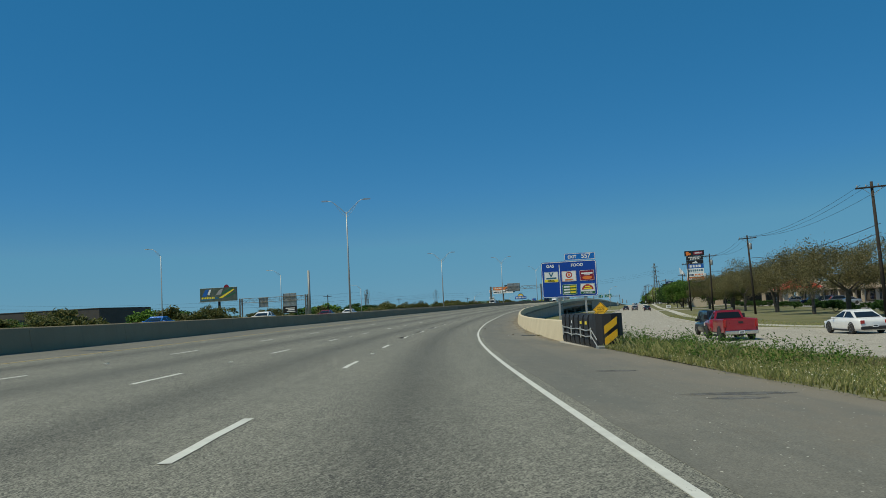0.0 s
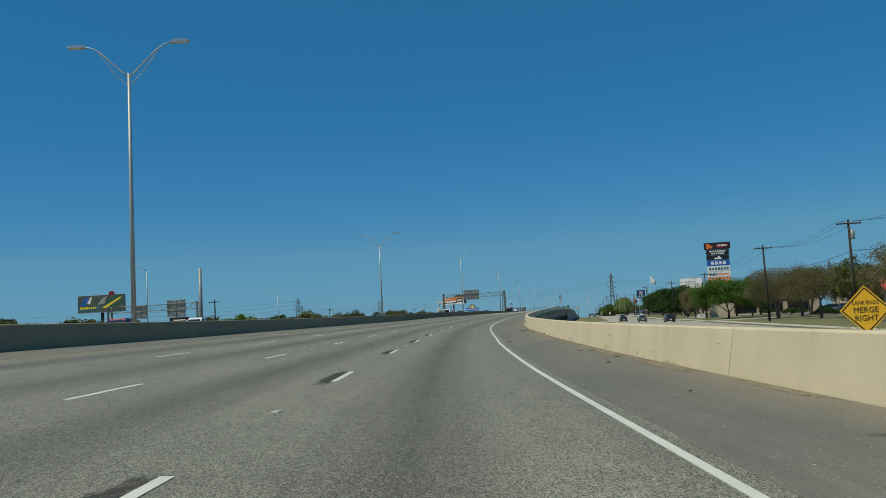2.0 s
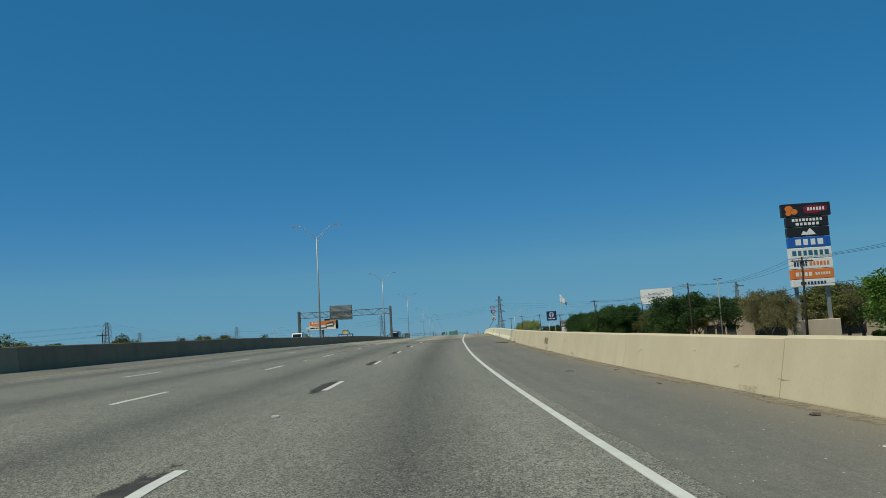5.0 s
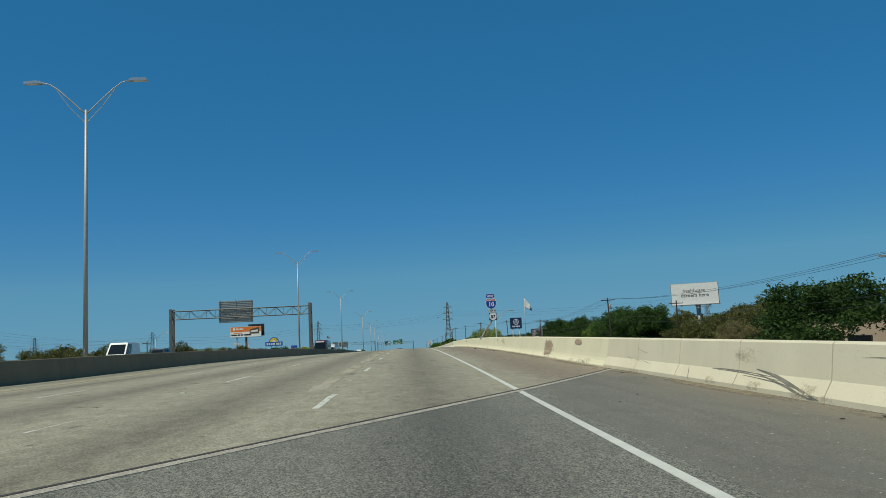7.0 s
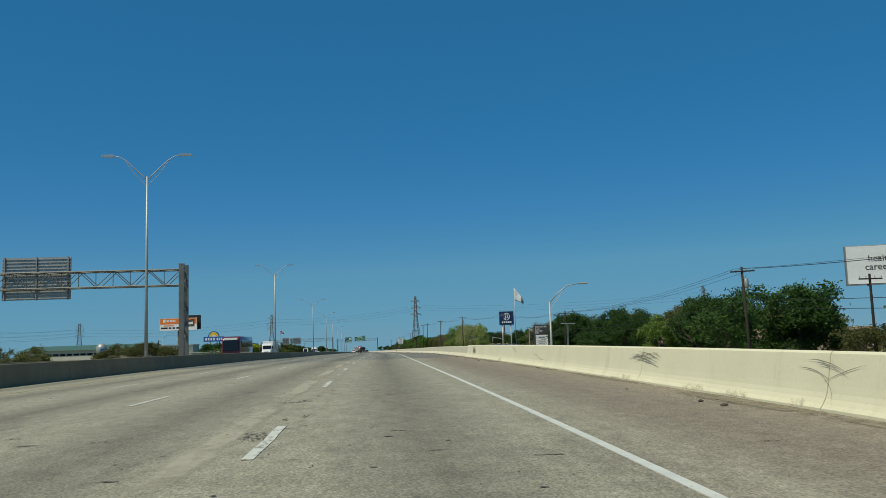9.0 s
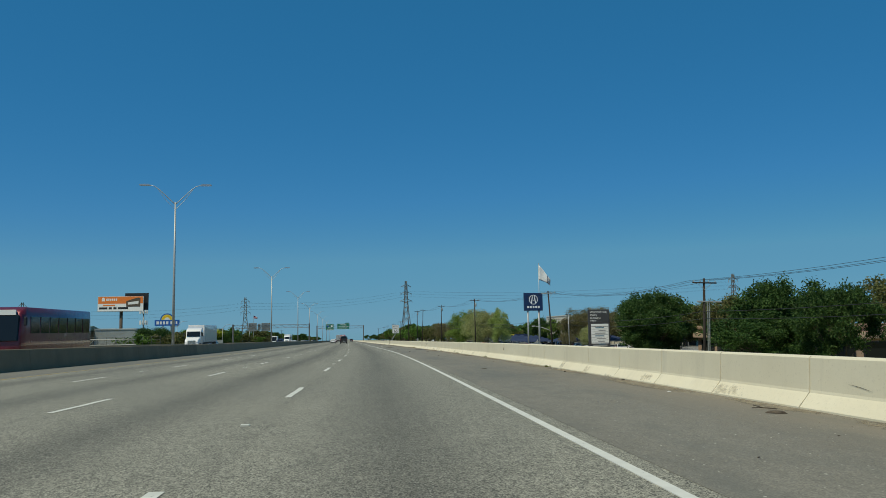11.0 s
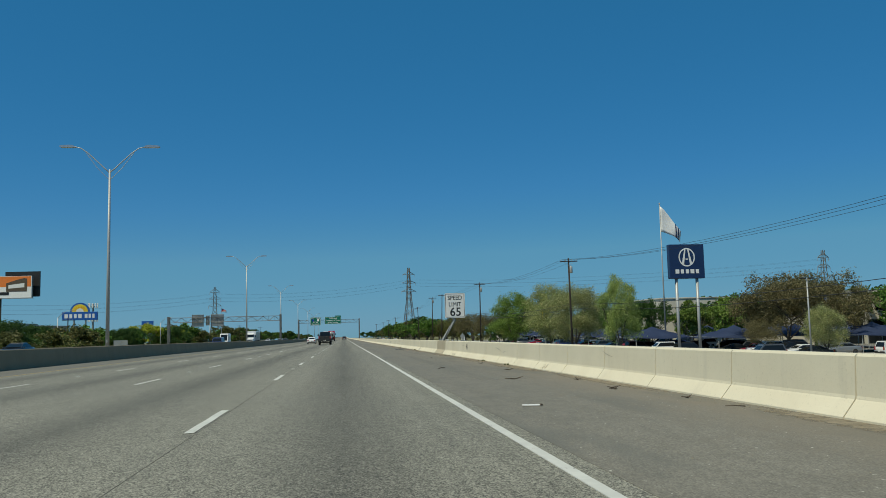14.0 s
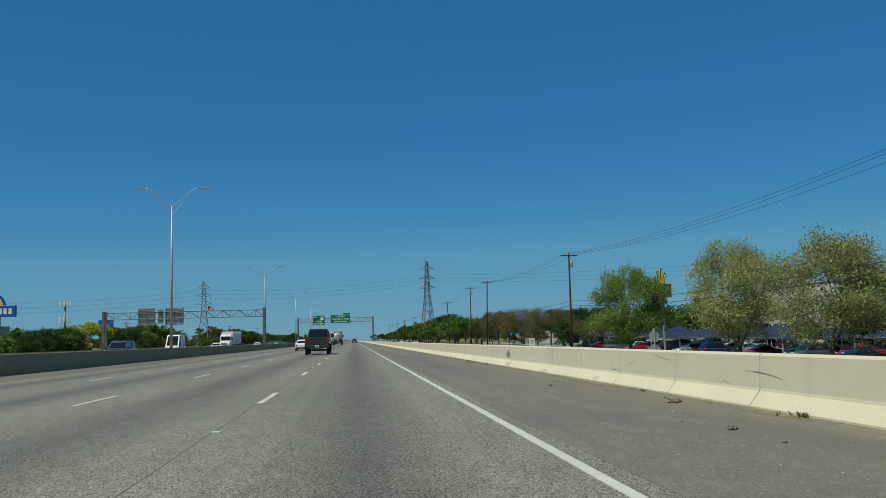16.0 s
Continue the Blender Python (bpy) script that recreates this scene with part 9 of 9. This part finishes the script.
for y, long, z0, z1, bow in ((-21.0, 2.2, 0.02, 0.16, 0.14), (-20.4, 1.6, 0.42, 0.5, 0.03), (-18.9, 1.1, 0.1, 0.22, 0.1), (-20.75, 0.35, 0.5, 0.02, -0.02), (-12.7, 0.5, 0.48, 0.76, 0.0), (-12.5, 0.5, 0.46, 0.74, 0.0), (-160.2, 0.5, 0.06, 0.5, 0.06), (-160.8, 1.0, 0.66, 0.4, 0.02), (-153, 2.0, 0.7, 0.56, 0.02), (-152.6, 1.9, 0.66, 0.5, 0.02), (-153, 1.7, 0.6, 0.46, 0.03),
                             (-208.6, 0.3, 0.3, 0.72, 0.03), (-327.4, 2.8, 0.55, 0.72, 0.05), (-327.2, 2.2, 0.5, 0.64, 0.05), (-326.6, 1.9, 0.46, 0.6, 0.05), (-329, 1.6, 0.62, 0.74, 0.04), (-339, 11.0, 0.3, 0.26, 0.0), (-40, 2.2, 0.3, 0.6, 0.04), (-28.4, 0.5, 0.55, 0.7, 0.0), (30, 1.2, 0.4, 0.55, 0.03), (79, 1.2, 0.4, 0.5, 0.03), (-424.6, 0.2, 0.1, 0.7, 0.0), (-380, 1.6, 0.5, 0.56, 0.02), (-140, 1.9, 0.2, 0.5, 0.05)):
    scratch(y, long, z0, z1, bow)
# fans of dark tyre arcs high on the parapet
for y0, n, long, dz in ((-153.2, 5, 2.0, 0.055), (-190.5, 6, 2.8, 0.05), (-186.6, 4, 1.8, 0.05), (-160.4, 4, 1.2, 0.06), (-117.5, 6, 2.2, 0.05), (-134, 4, 1.5, 0.05)):
    for k in range(n):
        z0 = 0.76 - dz * k
        scratch(y0 + rng.uniform(0, 0.5), long * rng.uniform(0.6, 1.0), max(0.1, z0 - 0.16), z0, rng.uniform(0.03, 0.07), 0.009 if y0 in (-153.2, -117.5) else 0.006)
for k in range(60):
    y = rng.uniform(-430, 110)
    scratch(y, rng.uniform(0.2, 1.0), *(lambda z: (z, z + rng.uniform(-0.12, 0.12)))(rng.uniform(0.2, 0.65)), rng.uniform(-0.02, 0.04), 0.004)
for k in range(110):
    y = rng.uniform(-432, 120)
    face_patch("dirt_mark", y, rng.uniform(0.6, 2.2), -0.02, rng.uniform(0.08, 0.3), "dirt", 0, 0.0005)
# tar and rubber round the lane marks before the bridge
for k in range(0, 20):
    s_k = 12.192 * k
    for _ in range(2):
        s_k = 12.192 * k + np.interp(s_k, KS, KO) - 12.192
    if 40 < s_k < S_BR0 - 16 and rng.random() < 0.85:
        y_k = float(np.interp(s_k + 1.2, GS, GY))
        road_patch("tar_patch", y_k, -0.16, 0.42, 4.6, "tar_edge", 0.0055)
# pale worn strip beside the first lane line on the deck
for k in range(11):
    road_patch("worn_strip", -221 + 10.2 * k, -0.55, 0.55, 11.5, "worn", 0.0062)
# short cross cracks and pits in the deck
for k in range(150):
    y, d = rng.uniform(-224, -114), rng.choice((rng.uniform(-10, 3.4), rng.gauss(-0.9, 0.5), rng.gauss(1.8, 0.6)))
    road_patch("deck_crack", y, d, rng.uniform(0.08, 0.4), rng.uniform(0.03, 0.08), "crack", 0.0068, rng.uniform(-12, 12))
# dirt swept along the barrier's foot
s = S_WALL + 1
while s < s_of(330):
    L = rng.uniform(3, 9)
    road_patch("foot_dirt", float(np.interp(s + L / 2, GS, GY)), WALL_R - rng.uniform(0.05, 0.25), rng.uniform(0.5, 0.95), L, "foot_dirt", 0.0065)
    s += L * rng.uniform(0.75, 1.3)
# stains and worn spots on the road: tar by the marks, rubber on the deck, pale dust on the shoulder
for y, d, w, L in ((-215.0, -0.31, 0.5, 2.4), (-210.3, -3.05, 1.8, 0.5), (-210.1, -0.57, 0.5, 1.6), (-211.3, 3.1, 0.4, 1.2), (-159.3, -3.5, 0.5, 0.4), (-160.4, -2.1, 0.5, 0.3), (-162.7, 5.27, 0.5, 0.16), (-162.8, 5.7, 0.24, 0.16), (-247.5, -0.4, 0.3, 9.0), (-242.5, 0.22, 0.22, 6.0), (-240, -0.5, 0.4, 3.0), (-12, -0.9, 0.7, 3.0), (-18, -1.6, 0.5, 2.4)):
    road_patch("tar_patch", y, d, w, L, "tar")
for k in range(70):
    y = rng.uniform(-226, -112)
    road_patch("tar_patch", y, rng.choice((rng.uniform(-10, 3.4), rng.gauss(-0.2, 0.3), rng.gauss(-3.8, 0.35))), rng.uniform(0.15, 0.8), rng.uniform(0.2, 1.4), "tar", 0.0065)
for k in range(46):
    y = rng.uniform(-430, 110)
    road_patch("dust_patch", y, rng.uniform(EDGE + 1.2, WALL_R - 0.5), rng.uniform(0.4, 1.2), rng.uniform(0.8, 3.0), "dust", 0.005)


def scrap(kind, s, d):
    p = road_at(s, d, 0.006)
    if kind == "stick":
        e = thing("stick", "dry broken stick lying on the shoulder", "debris", pose(p.x, p.y, p.z + 0.012, 0, 0, rng.uniform(0, 180)), "shoulder debris")
        L = rng.uniform(0.1, 0.4)
        part("wood", tube([(0, 0, 0), (L * 0.5, 0.03, 0.01), (L, -0.02, 0)], [0.009, 0.008, 0.005], 5), M["debris"], e)
        if L > 0.3:
            part("twig", tube([(L * 0.5, 0.03, 0.01), (L * 0.75, 0.14, 0.05)], 0.006, 4), M["debris"], e)
    else:
        bm = bmesh.new()
        bmesh.ops.create_icosphere(bm, subdivisions=1, radius=1.0)
        for v in bm.verts:
            v.co *= rng.uniform(0.6, 1.1)
        w = rng.uniform(0.008, 0.022) if kind != "rag" else rng.uniform(0.03, 0.075)
        bmesh.ops.transform(bm, matrix=pose(p.x, p.y, p.z + w * 0.25, 0, 0, rng.uniform(0, 360)) @ Matrix.Diagonal((w * rng.uniform(1, 2.6), w, w * 0.45, 1)), verts=bm.verts)
        lab = {"stone": ("stone", "small stone chip on the shoulder", M["debris"]), "rag": ("litter", "crumpled dark litter by the barrier", M["debris"]), "white": ("litter", "scrap of white litter on the shoulder", M["litter_white"])}[kind]
        tagged(part(lab[0], bm, lab[2]), lab[1], "debris", "shoulder debris")


for k in range(240):
    y = rng.uniform(-440, 110)
    d = WALL_R - abs(rng.gauss(0, 0.55)) - 0.08 if rng.random() < 0.7 else rng.uniform(EDGE + 0.5, WALL_R - 0.2)
    scrap(rng.choice(("stone", "stone", "rag", "stick", "white", "stone")), s_of(y), d)
# big pieces that catch the eye: a forked branch, a rag, a grate in the shoulder
cs = thing("stick", "dark curved stick lying on the shoulder", "debris", place(s_of(-3.5), 4.92, 0.012, 4), "shoulder debris")
part("wood", tube([(-0.45, 0.02, 0.01), (-0.2, 0, 0.02), (0.15, -0.02, 0.02), (0.42, 0.05, 0.05)], [0.012, 0.018, 0.018, 0.01], 6), M["debris"], cs)
br = thing("branch", "dry forked branch lying on the shoulder", "debris", place(s_of(26.5), 5.0, 0.015, 60) @ Matrix.Diagonal((0.55, 0.55, 0.7, 1)))
part("stem", tube([(-0.5, 0, 0), (0, 0.05, 0.03), (0.35, -0.05, 0.02)], [0.012, 0.016, 0.01], 5), M["debris"], br)
for a, b in (((0, 0.05, 0.03), (0.25, 0.2, 0.06)), ((0.1, 0, 0.03), (0.4, 0.14, 0.05)), ((0.25, 0.2, 0.06), (0.3, 0.28, 0.1))):
    part("twig", tube([a, b], 0.008, 4), M["debris"], br)
bar = thing("metal_strip", "pale broken plastic strip lying on the shoulder", "debris", place(s_of(12.1), 4.66, 0.01, 82), "shoulder debris")
part("strip", box((0, 0, 0.008), (0.1, 0.3, 0.016), bevel=0.004), M["litter_white"], bar)
part("end_clip", box((0, -0.13, 0.014), (0.11, 0.04, 0.02)), M["debris"], bar)
for y, d, L, a in ((19.2, 5.81, 0.5, 20), (14.9, 6.71, 0.3, 40), (18.2, 6.93, 0.4, 70), (15.2, 6.78, 0.25, -30), (24.0, 6.6, 0.3, 15), (30.0, 6.8, 0.4, 50), (12.5, 7.05, 0.2, 10)):
    tw = thing("stick", "dark bent stick lying on the dusty shoulder", "debris", place(s_of(y), d, 0.012, a), "shoulder debris")
    part("wood", tube([(-L / 2, 0.04, 0.02), (-L * 0.1, -0.03, 0.005), (L * 0.2, 0.01, 0.02), (L / 2, 0.05, 0.04)], [0.006, 0.013, 0.012, 0.005], 5), M["debris"], tw)
    part("twig", tube([(-L * 0.1, -0.03, 0.01), (-L * 0.3, -0.09, 0.02), (-L * 0.42, -0.1, 0.03)], [0.008, 0.006, 0.004], 4), M["debris"], tw)


def drain_grate(y, d, w, L, label):
    gr = thing("drain_grate", label, "grate", place(s_of(y), d, 0.004), "drain grates")
    # full black plate, put in for the drain's shade between the bars
    part("rim", box((0, 0, 0.0), (w, L, 0.012)), M["sign_black"], gr)
    n = int(L / 0.11)
    for k in range(n):
        part("bar", box((0, -L / 2 + (k + 0.5) * L / n, 0.008), (w - 0.08, 0.035, 0.016)), M["gantry_steel"], gr)
    for q in (-0.3, 0, 0.3):
        part("cross_bar", box((q * w, 0, 0.006), (0.03, L - 0.05, 0.014)), M["joint"], gr)


drain_grate(-343.4, 6.66, 0.66, 1.7, "steel drain grate sunk in the shoulder beside litter")
for dy, dd in ((-0.3, 0.32), (0.15, 0.42), (0.5, 0.35)):
    p = road_at(s_of(-343.6 + dy), 6.66 + dd, 0.02)
    bm = bmesh.new()
    bmesh.ops.create_icosphere(bm, subdivisions=1, radius=1.0)
    for v_ in bm.verts:
        v_.co *= rng.uniform(0.6, 1.1)
    bmesh.ops.transform(bm, matrix=pose(p.x, p.y, p.z + 0.02, 0, 0, rng.uniform(0, 360)) @ Matrix.Diagonal((0.08, 0.035, 0.02, 1)), verts=bm.verts)
    tagged(part("litter", bm, M["sun_yellow"]), "crumpled yellow wrapper beside the drain grate", "debris", "shoulder debris")
p = road_at(s_of(-342.9), 7.02, 0.01)
bo_ = thing("plastic_bottle", "clear empty plastic bottle standing by the barrier", "bottle", pose(p.x, p.y, p.z))
part("body", tube([(0, 0, 0), (0, 0, 0.11), (0, 0, 0.15), (0, 0, 0.17)], [0.032, 0.032, 0.014, 0.012], 10), M["lamp_clear"], bo_, smooth=True)
part("cap", tube([(0, 0, 0.17), (0, 0, 0.185)], 0.014, 8), M["sign_white"], bo_)
drain_grate(-428.7, 6.7, 0.78, 1.6, "steel drain grate beside a weedy barrier foot")
drain_grate(-25.8, 6.42, 0.78, 1.6, "steel drain grate half covered with grit")
for y, d, w, L in ((-25.0, 6.6, 1.1, 0.8), (-26.8, 6.9, 0.5, 2.4), (-25.6, 6.95, 0.4, 2.0), (-428.0, 7.0, 0.6, 2.4)):
    road_patch("foot_dirt", y, d, w, L, "foot_dirt", 0.03)
drain_grate(-250.3, 6.35, 0.9, 1.7, "steel drain grate beside the end of the old barrier")
for y, d, w, L in ((-251.6, 6.9, 0.7, 2.6), (-249.0, 6.9, 0.6, 2.0)):
    road_patch("foot_dirt", y, d, w, L, "foot_dirt", 0.02)
drain_grate(67.4, 6.45, 0.78, 1.6, "steel drain grate sunk in the far shoulder")


def crumpled(y, d, w, long, mat, label):
    """A torn sheet lying creased on the shoulder."""
    bm = bmesh.new()
    g = [[bm.verts.new((w * (i / 4 - 0.5) * rng.uniform(0.8, 1.15), long * (j / 4 - 0.5) * rng.uniform(0.8, 1.15), rng.uniform(0.0, 0.32) * min(w, long))) for j in range(5)] for i in range(5)]
    for i in range(4):
        for j in range(4):
            bm.faces.new((g[i][j], g[i + 1][j], g[i + 1][j + 1], g[i][j + 1]))
    bmesh.ops.solidify(bm, geom=bm.faces[:], thickness=0.006)
    p = road_at(s_of(y), d, 0.006)
    bmesh.ops.transform(bm, matrix=pose(p.x, p.y, p.z, 0, 0, rng.uniform(0, 360)), verts=bm.verts)
    tagged(part("litter", bm, M[mat]), label, "debris", "shoulder debris")


crumpled(-6.4, 7.05, 0.3, 0.22, "stucco", "torn tan cardboard lying by the barrier")
crumpled(81.0, 6.75, 0.26, 0.2, "stucco", "torn tan paper lying on the shoulder")
crumpled(77.4, 5.95, 0.24, 0.12, "grey_timber", "crushed grey scrap lying on the shoulder")
crumpled(61.9, 6.7, 0.12, 0.1, "orange", "small orange wrapper lying by the barrier")
crumpled(-343.0, 7.15, 0.2, 0.12, "sun_yellow", "torn yellow wrapper by the drain grate")
# grit along the foot of the barrier and the shoulder
nr = np.random.default_rng(3)
verts, faces = [], []
for k in range(30000):
    y = nr.uniform(-440, 100)
    d = WALL_R - min(3.2, abs(nr.normal(0, 0.2) if k % 4 else nr.normal(0, 1.3)))
    p = road_at(s_of(y), d, 0.004)
    w = 0.003 + 0.009 * nr.random() ** 4
    i = len(verts)
    verts += [(p.x - w, p.y - w, p.z), (p.x + w, p.y - w * 0.6, p.z), (p.x, p.y + w, p.z), (p.x, p.y, p.z + w)]
    faces += [(i, i + 1, i + 3), (i + 1, i + 2, i + 3), (i + 2, i, i + 3)]
tagged(obj("grit", verts, faces, M["grit"]), "pale grit scattered over the shoulder", "grit", kind="stuff")
# weeds in the joints at the barrier's foot
def foot(r):
    y = r.choice((-429.4, -36.0, -60.0, 62.8, -47.0, 27.8, -7.1, -7.8, -8.4, 32.6, -75.0, -355.0, 78.3, -250.6)) + r.normal(0, 0.16)
    p = road_at(s_of(y), WALL_R - abs(r.normal(0, 0.1)), 0.0)
    return p.x, p.y, p.z + 0.01


tufts("barrier_weeds", "small dry weeds at the foot of the barrier", 150, foot, M["leaf_olive"], 0.06, 21)
# dark pits in the bridge deck
verts, faces = [], []
for k in range(2600):
    y = nr.uniform(-232, -114)
    d = nr.choice((nr.uniform(-10, 3.4), nr.uniform(-1.4, 0.6), nr.uniform(0.6, 3.2)))
    p = road_at(s_of(y), d, 0.0075)
    a, b = 0.008 + 0.06 * nr.random() ** 4, 0.008 + 0.03 * nr.random() ** 4
    i, m = len(verts), 7
    verts += [(p.x + a * math.cos(2 * math.pi * j / m) * nr.uniform(0.5, 1.1), p.y + b * math.sin(2 * math.pi * j / m) * nr.uniform(0.5, 1.1), p.z) for j in range(m)]
    faces.append(tuple(range(i, i + m)))
tagged(obj("deck_pits", verts, faces, M["joint"]), "dark tar patches and pits in the bridge deck", "patch", kind="stuff")
# dark skid smears on the asphalt shoulder near the gore
for y, d, L, w in ((-463.1, 6.55, 1.7, 0.5), (-463.7, 6.3, 0.9, 0.4), (-457.9, 5.9, 0.9, 0.5), (-400, 6.3, 0.6, 0.3)):
    road_patch("skid_mark", y, d, L, w, "smear", 0.006, 4)
